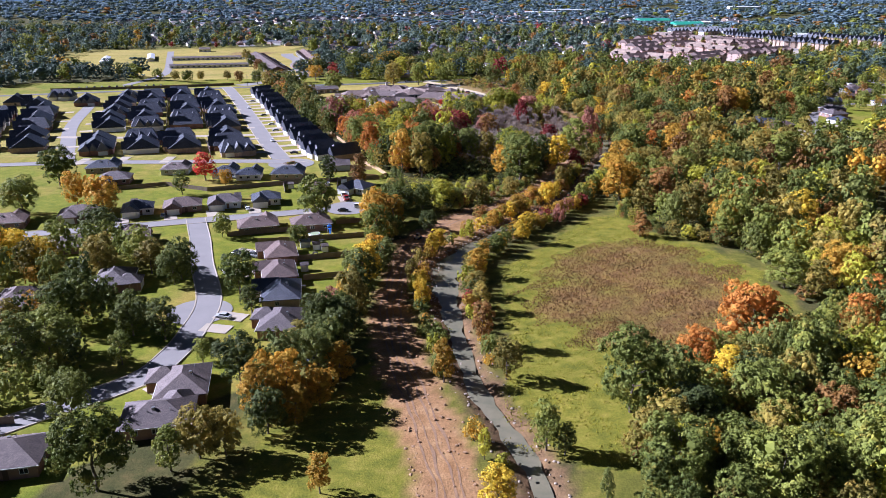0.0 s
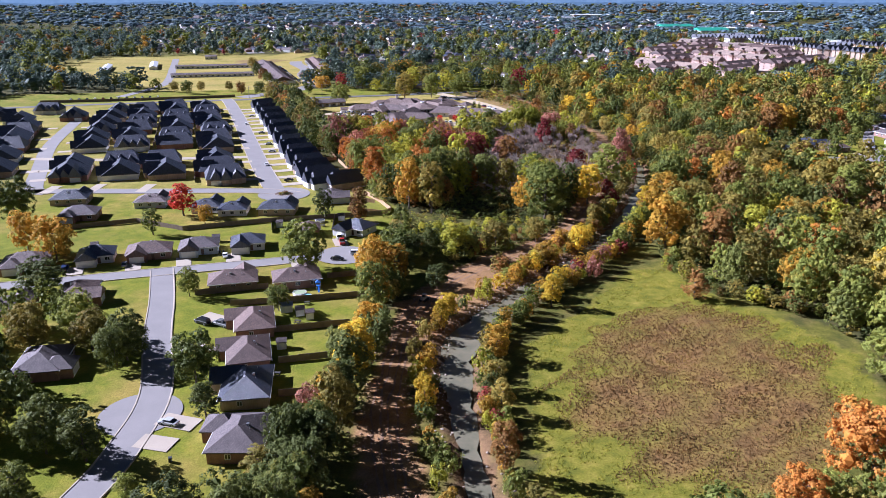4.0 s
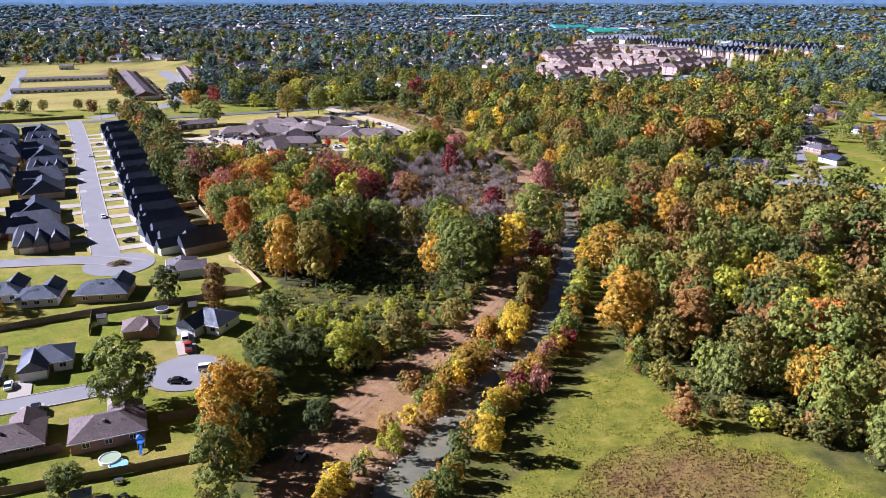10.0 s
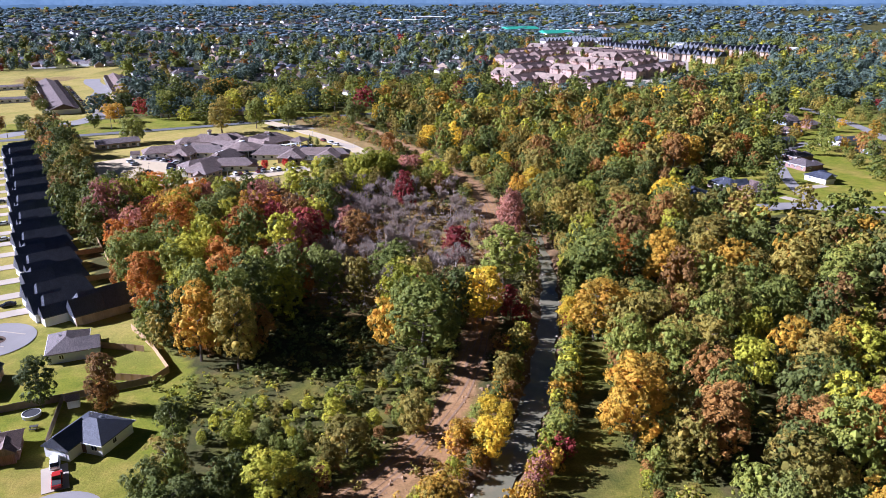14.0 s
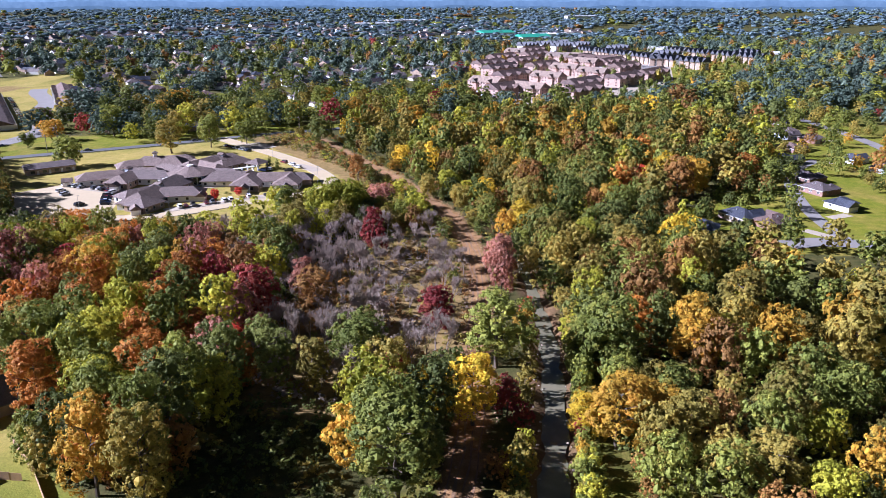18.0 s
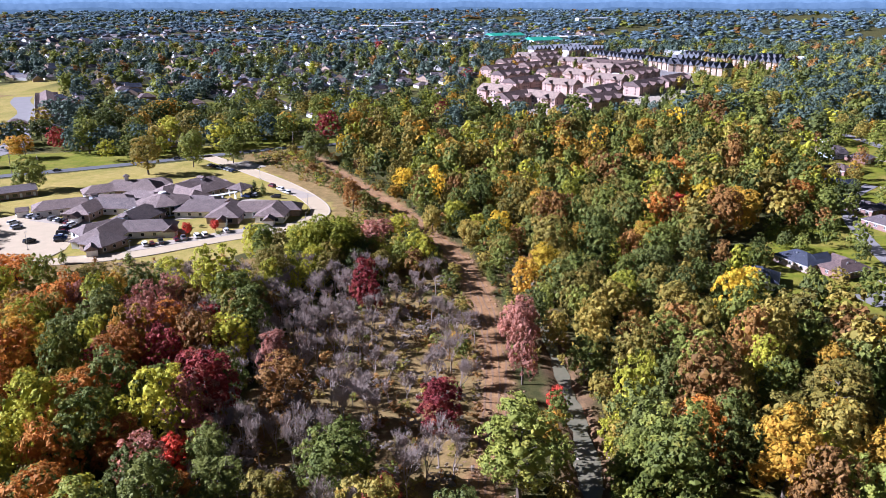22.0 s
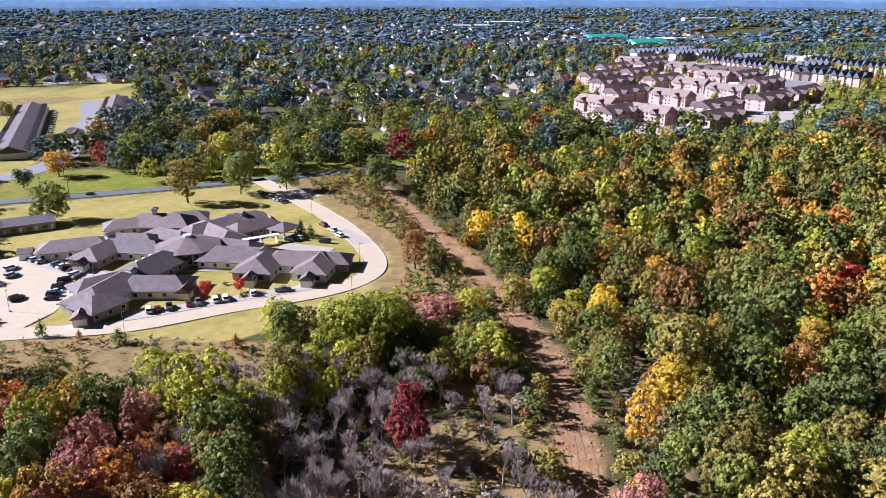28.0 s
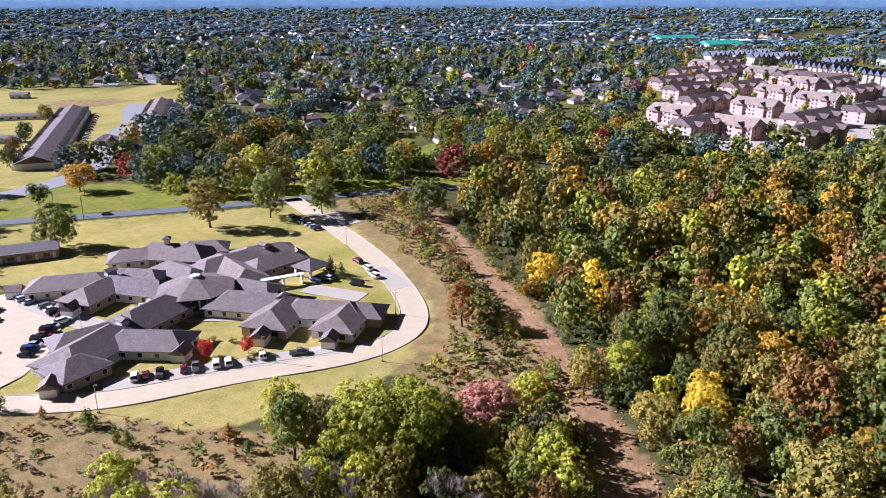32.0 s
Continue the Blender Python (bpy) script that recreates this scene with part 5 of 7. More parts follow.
shed(-59, 197.5, 24, 2.4, 2.0, "small white garden shed on a lawn")
shed(-63, 199, 24, 3.4, 2.2, "low pale garden shed beside a house", SIDING, METAL)
shed(-38, 127, 10, 3.0, 2.6, "old wooden shed among the trees by the creek", FENCE_WOOD, ROOF_DARK)
BIN = plain("bin_plastic", (0.03, 0.035, 0.05), 0.5)
for x, y in ((-98, 236.5), (-97, 237), (-91, 239), (-60, 137)):
    b = tagged(empty("wheelie_bin", x * K, y * K, 0, 20), "dark plastic wheeled bin beside a drive", "bin")
    turned_box("tub", 0, 0, 0.6, 0.7, 0, 0.08, 1.0, BIN, b)
    turned_box("lid", 0, 0, 0.66, 0.76, 0, 1.0, 1.08, BIN, b)
    for s in (-0.25, 0.25):
        turned_box("wheel", s, 0.32, 0.08, 0.2, 0, 0, 0.2, RUBBER, b)


PATIO = plain("patio_dark", (0.05, 0.045, 0.04), 0.6)
for x, y, turn in ((-59.5, 204, 20), (-57, 200, 50), (-73, 219.5, 30), (-76, 268, 10), (-68, 222.5, 25), (-58, 193, 0), (-100, 250, 15), (-112, 245, 40), (-124, 238, 10), (-53.5, 168, 10), (-47, 150, 30)):
    g = tagged(empty("garden_table", x * K, y * K, 0, turn), "dark garden table with benches on a lawn", "table")
    turned_box("tabletop", 0, 0, 1.7, 0.9, 0, 0.68, 0.74, PATIO, g)
    for u in (-0.7, 0.7):
        turned_box("leg", u, 0, 0.1, 0.7, 0, 0, 0.68, PATIO, g)
    for u in (-0.85, 0.85):
        turned_box("bench", 0, u, 1.6, 0.32, 0, 0.38, 0.44, PATIO, g)
        for k in (-0.6, 0.6):
            turned_box("bench_leg", k, u, 0.08, 0.26, 0, 0, 0.38, PATIO, g)
for x, y, turn, w, d in ((-56, 196, 20, 2.2, 1.8), (-104, 247, 25, 2.6, 2.2), (-137, 234, 25, 2.4, 2.0), (-72, 276, 20, 2.6, 2.2), (-90, 265, 15, 2.4, 2.0), (-57, 180, 20, 2.4, 2.0)):
    shed(x, y, turn, w, d, "small pale garden shed behind a house", SIDING, ROOF_GREY)
for kind, paint, x, y, turn in (("suv", "black", -80, 189, 160), ("sedan", "silver", -66, 147.5, 172), ("sedan", "grey", -120, 222, 115), ("suv", "dark blue", -134.5, 216, 115), ("sedan", "white", -95, 234, 115), ("suv", "black", -84.5, 225, 115)):
    parked(kind, paint, x, y, turn, 0.08)

# the work machine on the track
DIGGER_PAINT = plain("machine_cream_worn", (0.55, 0.50, 0.40), 0.5, 1.0, 0.2, 12)
dg = tagged(empty("tracked_loader", -31 * K, 211 * K, -0.1, 70), "small worn tracked loader parked on the dirt track", "machine")
for s in (-0.75, 0.75):
    turned_box("crawler", 0, s, 2.6, 0.4, 0, 0, 0.6, RUBBER, dg)
turned_box("body", -0.2, 0, 2.0, 1.1, 0, 0.5, 1.3, DIGGER_PAINT, dg)
turned_box("cab", 0.1, 0, 1.0, 1.0, 0, 1.3, 2.1, GLASS, dg, "dark glazed cab")
turned_box("cab_roof", 0.1, 0, 1.2, 1.2, 0, 2.1, 2.2, DIGGER_PAINT, dg)
turned_box("bucket", 1.7, 0, 0.6, 1.8, 0, 0.1, 0.8, METAL, dg)


# ---- lamps and poles ----
def lamp_post(x, y, h=7.5):
    top = tagged(empty("street_lamp", x * K, y * K), "slim grey parking-lot lamp post with flat head", "lamp")
    bm = bmesh.new()
    bmesh.ops.create_cone(bm, cap_ends=True, segments=8, radius1=0.1, radius2=0.07, depth=h, matrix=Matrix.Translation((0, 0, h / 2)))
    part("pole", bm, METAL, top)
    turned_box("base", 0, 0, 0.5, 0.5, 0, -0.1, 0.5, CONCRETE, top)
    turned_box("head", 0.45, 0, 0.8, 0.35, 0, h - 0.1, h + 0.08, METAL, top)


for x, y in ((-83, 458), (-31, 487), (-33, 513), (-58, 483.5), (-108, 492), (-120, 470), (-60, 566)):
    lamp_post(x, y)
POLE_WOOD = plain("pole_wood", (0.22, 0.18, 0.15), 0.9, 1.0, 0.2, 10)


def utility_pole(x, y, rz, h=11.0):
    top = tagged(empty("utility_pole", x * K, y * K, 0, rz), "tall weathered wooden utility pole with crossarm", "pole")
    bm = bmesh.new()
    bmesh.ops.create_cone(bm, cap_ends=True, segments=8, radius1=0.2, radius2=0.13, depth=h, matrix=Matrix.Translation((0, 0, h / 2)))
    part("pole", bm, POLE_WOOD, top)
    turned_box("crossarm", 0, 0, 0.14, 2.4, 0, h - 0.9, h - 0.75, POLE_WOOD, top)
    for s in (-1.1, -0.4, 0.4, 1.1):
        turned_box("insulator", 0, s, 0.1, 0.1, 0, h - 0.75, h - 0.5, TRIM, top)
    turned_box("transformer", 0.32, 0, 0.45, 0.45, 0, h - 2.6, h - 1.5, METAL, top)


POLES = [(-230, 568), (-180, 588), (-165, 583), (-110, 620), (-54, 641), (10, 672)]
for x, y in POLES:
    utility_pole(x, y, 24)
for x, y in ((99, 744), (163, 800), (257, 830), (-186, 617)):
    utility_pole(x, y, 40, 12)


def cable(name, a, b, sag, label):
    v, f = [], []
    pts = [Vector(a).lerp(Vector(b), u) - Vector((0, 0, sag * 4 * u * (1 - u))) for u in np.linspace(0, 1, 9)]
    for p, q in zip(pts, pts[1:]):
        tube(v, f, p, q, 0.03, 0.03, 4)
    tagged(mesh_object(name, v, f, METAL), label, "cable")


for (x0, y0), (x1, y1) in zip(POLES[:1] + POLES[1:2] + POLES[3:], POLES[1:2] + POLES[3:]):
    for s in (-1.1, 1.1):
        cable("power_line", (x0 * K - 0.4 * s, y0 * K + 0.9 * s, 10.5), (x1 * K - 0.4 * s, y1 * K + 0.9 * s, 10.5), 1.2, "thin sagging power line between poles")


# ---- houses across the east wood ----
for x, y, p, rz, label in ((135, 430, BRICK_HOUSE, 200, "brown-roofed brick house in the shade of tall oaks"), (126, 438, DARK_HOUSE, 110, "dark-roofed house half hidden under trees"), (107, 424, WHITE_HOUSE, 240, "white gabled house at the edge of the wood"),
                           (173, 451, WHITE_HOUSE, 20, "white house with a pale grey roof"), (177, 474, GREY_HOUSE, 110, "grey-roofed house beyond the eastern wood"), (183, 494, GREY_HOUSE, 110, "grey-roofed house beyond the eastern wood"),
                           (227, 530, WHITE_HOUSE, 110, "white-walled house on a curving street"), (230, 509, BLUE_HOUSE, 20, "pale blue-grey house on a curving street"), (238, 585, GREY_HOUSE, 20, "tan-roofed house on a curving street"), (229, 596, BLUE_HOUSE, 110, "blue-grey house on a curving street"),
                           (236, 609, GREY_HOUSE, 20, "grey-roofed house beyond the eastern wood"), (193, 531, DARK_HOUSE, 110, "dark-roofed house under garden trees"), (212, 560, BRICK_HOUSE, 110, "brown-roofed house under garden trees"), (250, 640, WHITE_HOUSE, 30, "white house beside a pale street"),
                           (328, 822, WHITE_HOUSE, 30, "white house near the apartments"), (345, 800, WHITE_HOUSE, 120, "white house near the apartments"), (328, 787, GREY_HOUSE, 30, "grey-roofed house near the apartments"), (362, 831, BLUE_HOUSE, 30, "pale house near the apartments")):
    place(p, x, y, rz, label)
ribbon("road", [(128, 409), (140, 411), (152, 408), (170, 404), (200, 404)], 11, ASPHALT, 0.05, "pale grey street end beyond the eastern wood", "road")
ribbon("road", [(150, 409), (156, 440), (164, 466), (174, 490), (190, 515), (212, 535)], 6.5, ASPHALT, 0.06, "pale grey side street by brick houses", "road")
ribbon("road", [(255, 520), (264, 556), (270, 590), (274, 632), (276, 676), (288, 690), (310, 730), (340, 790)], 9, ASPHALT, 0.056, "pale grey street curving between houses", "road")
for x, y, rz in ((170, 441, 200), (143, 424, -60), (222, 526, 150), (244, 583, 10)):
    slab("driveway", x * K, y * K, rz, 12, 5.0, CONCRETE, "pale concrete driveway to a garage")


# ---- apartments, offices and long rows far off ----
def apartment(label, w, d, h, wall, roof, gables=3, bays=None, steep=3.0, gw=7.4):
    """A three-storey block: walls, hipped roof with cross gables, rows of windows."""
    top = empty("apartment_block", 0, 0)
    part("wall", solid([(-w / 2, w / 2, -d / 2, d / 2, -0.2, h)]), wall, top)
    bm = bmesh.new()
    hip(bm, 0, 0, w, d, h, 5.2, 0.1, 0.5)
    part("roof", bm, roof, top)
    for i in range(gables):
        x = (i - (gables - 1) / 2) * w / gables
        for s in (-1, 1):
            bm = bmesh.new()
            hip(bm, x, s * (d / 2 - 1.0), gw, gw + 1.2, h, steep, 0.0, 0.2)
            part("gable_roof", bm, roof, top)
            part("bay", solid([(x - gw * 0.42, x + gw * 0.42, min(s * (d / 2 - 1), s * (d / 2 + 1.7)), max(s * (d / 2 - 1), s * (d / 2 + 1.7)), -0.2, h + 0.01)]), bays or wall, top)
    panes = [(x - 0.7, x + 0.7, s * d / 2 - 0.06, s * d / 2 + 0.06, z, z + 1.4) for z in np.arange(0.9, h - 1.6, 3.0) for x in np.arange(-w / 2 + 1.8, w / 2 - 1, 3.6) for s in (-1, 1)]
    panes += [(s * w / 2 - 0.06, s * w / 2 + 0.06, y - 0.7, y + 0.7, z, z + 1.4) for z in np.arange(0.9, h - 1.6, 3.0) for y in (-d / 4, d / 4) for s in (-1, 1)]
    part("glazing", solid(panes), GLASS, top, kind="stuff")
    return tagged(top, label, "apartments")


PINK = apartment("pinkish brick three-storey apartment block with brown roof", 58, 19, 9.0, BRICK_PINK, ROOF_BROWN)
# these blocks turn a slope to the sun, so their roof is painted lit
PINK_SMALL = apartment("short pinkish brick apartment block with roof coloured sunlit tan", 38, 19, 9.0, BRICK_PINK, ROOF_SUNLIT, 2)
TOWN = apartment("row of cream townhouses, steep dark roofs tinted for haze", 40, 14, 10.5, SIDING, ROOF_HAZED, 4, BRICK_TAN, 5.6, 8.0)
APARTMENTS = [(118, 1033, 45), (180, 1207, 135), (196, 1166, 45), (164, 1070, 45), (219, 1125, 135), (240, 1100, 45), (172, 1001, 45), (230, 1039, 135), (122, 976, 45), (122, 905, 45), (189, 967, 135), (206, 922, 135), (152, 883, 135), (222, 872, 45), (171, 830, 45), (89, 842, 135), (117, 796, 135), (156, 779, 45), (262, 1046, 45), (262, 912, 45), (146, 1120, 45), (100, 800, 45), (256, 980, 45), (208, 1240, 45)]
for i, (x, y, rz) in enumerate(APARTMENTS):
    HOUSES.append((x * K, y * K))
    tagged(copy_thing(PINK_SMALL if rz > 90 else PINK, pose(x * K, y * K, 0, 0, 0, rz)), group="apartment blocks")
for x, y, rz in ((280, 1206, -72), (292, 1170, -72), (304, 1134, -70), (318, 1094, -70), (334, 1056, -68), (350, 1020, -66), (398, 1190, -72), (412, 1150, -70), (428, 1112, -70), (446, 1076, -66), (470, 1140, -60), (216, 1318, 37), (250, 1344, 37), (284, 1370, 37), (262, 1300, 37), (296, 1318, 37), (360, 1130, 20), (330, 1240, 30)):
    tagged(copy_thing(TOWN, pose(x * K, y * K, 0, 0, 0, rz)), group="townhouse rows")
    HOUSES.append((x * K, y * K))
for ob in (PINK, PINK_SMALL, TOWN):
    ob.matrix_world = pose((255, 240, 330)[(PINK, PINK_SMALL, TOWN).index(ob)] * K, (1080, 1120, 1060)[(PINK, PINK_SMALL, TOWN).index(ob)] * K, 0, 0, 0, -30)
APARTMENT_YARD = [(61, 800), (78, 880), (100, 960), (150, 1180), (193, 1344), (335, 1421), (390, 1250), (331, 1040), (280, 900), (215, 805), (148, 755), (100, 748)]
tagged(mesh_object("pavement", [(x * K, y * K, 0.03) for x, y in APARTMENT_YARD], [tuple(range(12))[::-1]], CONCRETE), "pale paving and yards among the apartments", "pavement", kind="structure")
tagged(mesh_object("car_park", [(x * K, y * K, 0.06) for x, y in ((195, 900), (225, 860), (330, 1040), (290, 1120), (235, 1010))], [(0, 1, 2, 3, 4)], ASPHALT), "wide grey car park among apartments", "car park", kind="structure")


def hall(x, y, rz, w, d, h, wall, roof, label, rise=1.2):
    """A long low hall with a shallow gabled roof, doors and windows."""
    top = tagged(empty("long_building", x * K, y * K, float(hill(x * K, y * K)), rz), label, "building")
    HOUSES.append((x * K, y * K))
    turned_box("wall", 0, 0, w, d, 0, -0.2, h, wall, top)
    hip_part("roof", 0, 0, w, d, 0, h, rise, roof, top, 0.0, 0.4)
    for k in np.arange(-w / 2 + 3, w / 2 - 2, 6.0):
        for s in (-1, 1):
            turned_box("window", k, s * d / 2, 2.2, 0.12, 0, 0.8, 2.2, GLASS, top)
        turned_box("door", k + 2.6, -d / 2, 1.1, 0.12, 0, 0, 2.1, TRIM, top)
    return top


for i in range(5):
    hall(66 + 4.6 * i, 808 - 6.6 * i, 40, 16, 6.5, 3.2, SIDING, WHITE_METAL, "white metal storage hall at the wood's edge", 0.9)
hall(242, 991, -30, 30, 16, 5, SIDING_BLUE, WHITE_METAL, "flat white-roofed clubhouse in a car park")
hall(214, 1634, 20, 80, 46, 8, SIDING, TEAL_METAL, "low hall with a teal metal roof", 5)
hall(264, 1525, 20, 70, 44, 8, SIDING, TEAL_METAL, "low hall with a bright teal metal roof", 6)
hall(312, 1600, 10, 80, 30, 7, SIDING, WHITE_METAL, "long white hall far off", 2)
hall(490, 2060, 5, 90, 30, 12, SIDING, WHITE_METAL, "big white warehouse far off among woods")
hall(420, 1290, -30, 60, 36, 8, SIDING, WHITE_METAL, "white flat-roofed shop building far off")
hall(520, 1180, -30, 70, 36, 8, SIDING, WHITE_METAL, "white flat-roofed shop building far off")
hall(-20, 1900, 5, 90, 40, 9, SIDING, WHITE_METAL, "white hall complex far off among woods")
hall(60, 2000, 15, 120, 40, 9, BRICK_TAN, WHITE_METAL, "pale hall complex far off among woods")
for x, y, turn, w, d, n_walls in ((-280, 740, 117.5, 224, 20, 26), (-252, 800, 113.5, 184, 17, 22)):
    row = hall(x, y, turn, w, d, 4, SIDING, ROOF_BROWN, "long brown-roofed row of dwellings with white party walls", 4.2)
    for k in np.linspace(-w / 2 + 3, w / 2 - 3, n_walls):
        for s in (-1, 1):
            turned_box("party_wall", k, s * (d / 2 + 1.2), 0.5, 2.8, 0, 0, 3.4, TRIM, row)
            bm = bmesh.new()
            hip(bm, k + 3.5, s * (d / 2 - 0.6), 3.6, 4.0, 3.9, 1.9, 0.0, 0.1)
            part("dormer", bm, ROOF_BROWN, row)
hall(-364, 790, 22, 92, 9, 3.2, SIDING, ROOF_GREY, "long pale row of low dwellings in a field", 1.6)
hall(-326, 709, 22, 90, 9, 3.2, SIDING, ROOF_GREY, "long pale row of low dwellings in a field", 1.6)
hall(-462, 750, 118, 80, 9, 3.2, SIDING, WHITE_METAL, "long pale row of low dwellings in a field", 1.6)
hall(-432, 790, 118, 80, 9, 3.2, SIDING, WHITE_METAL, "long pale row of low dwellings in a field", 1.6)
hall(-418, 896, 20, 16, 10, 4, SIDING, ROOF_GREY, "lone white barn in a field", 2)
hall(-160, 542, 32, 25, 12, 3.2, BRICK_TAN, ROOF_GREY, "low grey-roofed brick annexe beside the care home", 2.2)
ribbon("road", [(-238, 572), (-216, 616), (-210, 645), (-216, 672), (-246, 737), (-262, 790), (-293, 846), (-306, 880)], 17, ASPHALT, 0.05, "broad pale street between long rows", "road")
ribbon("road", [(-330, 560), (-336, 630), (-360, 690), (-400, 770), (-460, 890)], 9, ASPHALT, 0.05, "pale street through open plots", "road")
ribbon("road", [(-400, 990), (-424, 1034), (-520, 1217), (-665, 1478), (-760, 1660)], 26, ASPHALT, 0.05, "broad pale street far off between rows of houses", "road")
ribbon("road", [(-500, 560), (-560, 750), (-640, 900), (-720, 1050)], 10, ASPHALT, 0.05, "pale street far off", "road")
for i in range(17):
    parked("sedan", colours[i % 8], -229 - 4.5 * i, 676 + 8.6 * i, 28, 0.08, False)
for i in range(12):
    parked("sedan", colours[(i * 3) % 8], -300 - 5 * i, 562 - 2.2 * i, 114, 0.08, False)

# roofs between the distant trees
def far_house(label, w, d, wall, roof, wing):
    top = empty("house", 0, 0)
    part("wall", solid([(-w / 2, w / 2, -d / 2, d / 2, -0.2, 3.0), (wing - 3, wing + 3, -d / 2 - 2, 0, -0.2, 2.97)]), wall, top)
    bm = bmesh.new()
    hip(bm, 0, 0, w, d, 3.0, 3.4)
    hip(bm, wing, -d / 4, 6.4, d / 2 + 4, 2.98, 2.6, 0.0, 0.4)
    part("roof", bm, roof, top)
    part("garage_door", solid([(wing - 2.3, wing + 2.3, -d / 2 - 2.08, -d / 2 - 1.9, 0, 2.2)]), GARAGE, top)
    return tagged(top, label, "house")


SMALL = [far_house("distant dark-roofed house among trees", 15, 12, BRICK_TAN, ROOF_DARK, -3.4), far_house("distant grey-roofed pale house among trees", 16, 12, SIDING, ROOF_GREY, 3.6), far_house("distant brown-roofed brick house among trees", 15, 12, BRICK_RED, ROOF_BROWN, 3.2)]
rng = np.random.RandomState(19)
spots = scatter([(-560, 990), (-330, 1010), (-215, 700), (-150, 650), (-60, 690), (30, 730), (60, 900), (100, 1050), (160, 1350), (120, 1500), (-800, 1500)], 40.0, 61)
spots = spots[np.argsort(spots[:, 1])][:130]
for q in spots:
    copy_thing(SMALL[rng.randint(3)], pose(q[0], q[1], 0, 0, 0, float(rng.choice([28, 118, 208, 298]))))
    HOUSES.append((q[0], q[1]))
for i, ob in enumerate(SMALL):
    ob.matrix_world = pose((-180 - 30 * i) * K, (680 + 22 * i) * K, 0, 0, 0, 28)
for x, y, p, rz in ((-120, 655, 0, 118), (-140, 668, 1, 28), (-100, 668, 2, 118), (-165, 650, 0, 28)):
    copy_thing(SMALL[p], pose(x * K, y * K, 0, 0, 0, rz))
    HOUSES.append((x * K, y * K))


def far_roofs(points, wall, roof, label, seed):
    """Houses too far off to tell apart: walls and roofs joined."""
    r_ = np.random.RandomState(seed)
    wv, wf, rv, rf = [], [], [], []
    for x, y in points:
        a, w, d, h, up = r_.uniform(0, 3.14), r_.uniform(6, 11), r_.uniform(5, 8), 3.2, r_.uniform(2.4, 4.2)
        c, s_ = math.cos(a), math.sin(a)
        foot = [(x + c * u - s_ * v, y + s_ * u + c * v) for u, v in ((-w, -d), (w, -d), (w, d), (-w, d))]
        ends = [(x + c * u, y + s_ * u, h + up) for u in (-w, w)]
        z = float(hill(x, y))
        h += z
        ends = [(ex, ey, ez + z) for ex, ey, ez in ends]
        k = len(wv)
        wv += [(*p, z - 1.0) for p in foot] + [(*p, h) for p in foot] + ends
        wf += [(k + i, k + (i + 1) % 4, k + 4 + (i + 1) % 4, k + 4 + i) for i in range(4)] + [(k + 7, k + 4, k + 8), (k + 5, k + 6, k + 9)]
        k = len(rv)
        rv += [(*p, h + 0.1) for p in foot] + [(ex, ey, ez + 0.15) for ex, ey, ez in ends]
        rf += [(k, k + 1, k + 5, k + 4), (k + 2, k + 3, k + 4, k + 5)]
    tagged(mesh_object("distant_houses", wv, wf, wall), label + " walls between trees", "houses", kind="stuff")
    tagged(mesh_object("distant_houses", rv, rf, roof), label + " roofs between trees", "houses", kind="stuff")


town = scatter([(-900, 1480), (-620, 960), (-330, 1010), (-215, 880), (-120, 860), (60, 900), (110, 1150), (150, 1350), (420, 1700), (300, 2000), (-900, 2000)], 36.0, 63)
town = town[wobble(town, 70, 3) < 0.45]
far_roofs(town[::2], SIDING, ROOF_GREY, "pale distant house", 1)
far_roofs(town[1::2], BRICK_TAN, ROOF_DARK, "dark-roofed distant house", 2)
FAR_TOWN = [(-760, 1500), (-560, 960), (-330, 1000), (-190, 800), (-60, 760), (50, 860), (110, 1150), (150, 1500)]


# ---- trees that stand out, on the plan: x, y, height, crown radius, leaves ----
STREET_TREES = [(-59, 85, 17, 8.1, "green"), (-99, 138, 15, 8.4, "green"), (-93, 123, 13, 8.3, "green"), (-94, 116, 16, 6.6, "dark"), (-74, 102, 12, 5.3, "dark"), (-77, 123, 9, 3.4, "green"),
    (-103, 177, 13, 6.5, "green"), (-109, 168, 14, 6.3, "olive"), (-87, 165, 12, 5.6, "dark"), (-97, 172, 11, 6.3, "olive"), (-82, 136, 12, 5.9, "dark"), (-74, 135, 12, 4.7, "dark"),
    (-135, 169, 14, 6.4, "yellow"), (-127, 170, 11, 5.1, "yellow"), (-129, 199, 11, 8.3, "dark"), (-68, 162, 13, 6.8, "green"), (-60, 150, 9, 3.8, "dark"), (-61, 126, 7, 2.5, "green"),
    (-91, 204, 9, 4.0, "green"), (-87, 169, 13, 6.1, "dark")]
STREET_TREES_MORE = [(-65, 199, 8, 4.1, "green")]
GARDEN_TREES = [(-155, 228, 15, 7.1, "gold"), (-142, 223, 15, 8.1, "gold"), (-180, 255, 18, 9.5, "green"), (-168, 217, 16, 9.1, "green"), (-127, 250, 11, 4.0, "green"), (-68, 226, 17, 8.5, "green"),
    (-128, 272, 14, 6.0, "scarlet"), (-116, 264, 8, 3.7, "gold"), (-78, 276, 13, 4.7, "dark"), (-65, 274, 15, 4.2, "rust")]
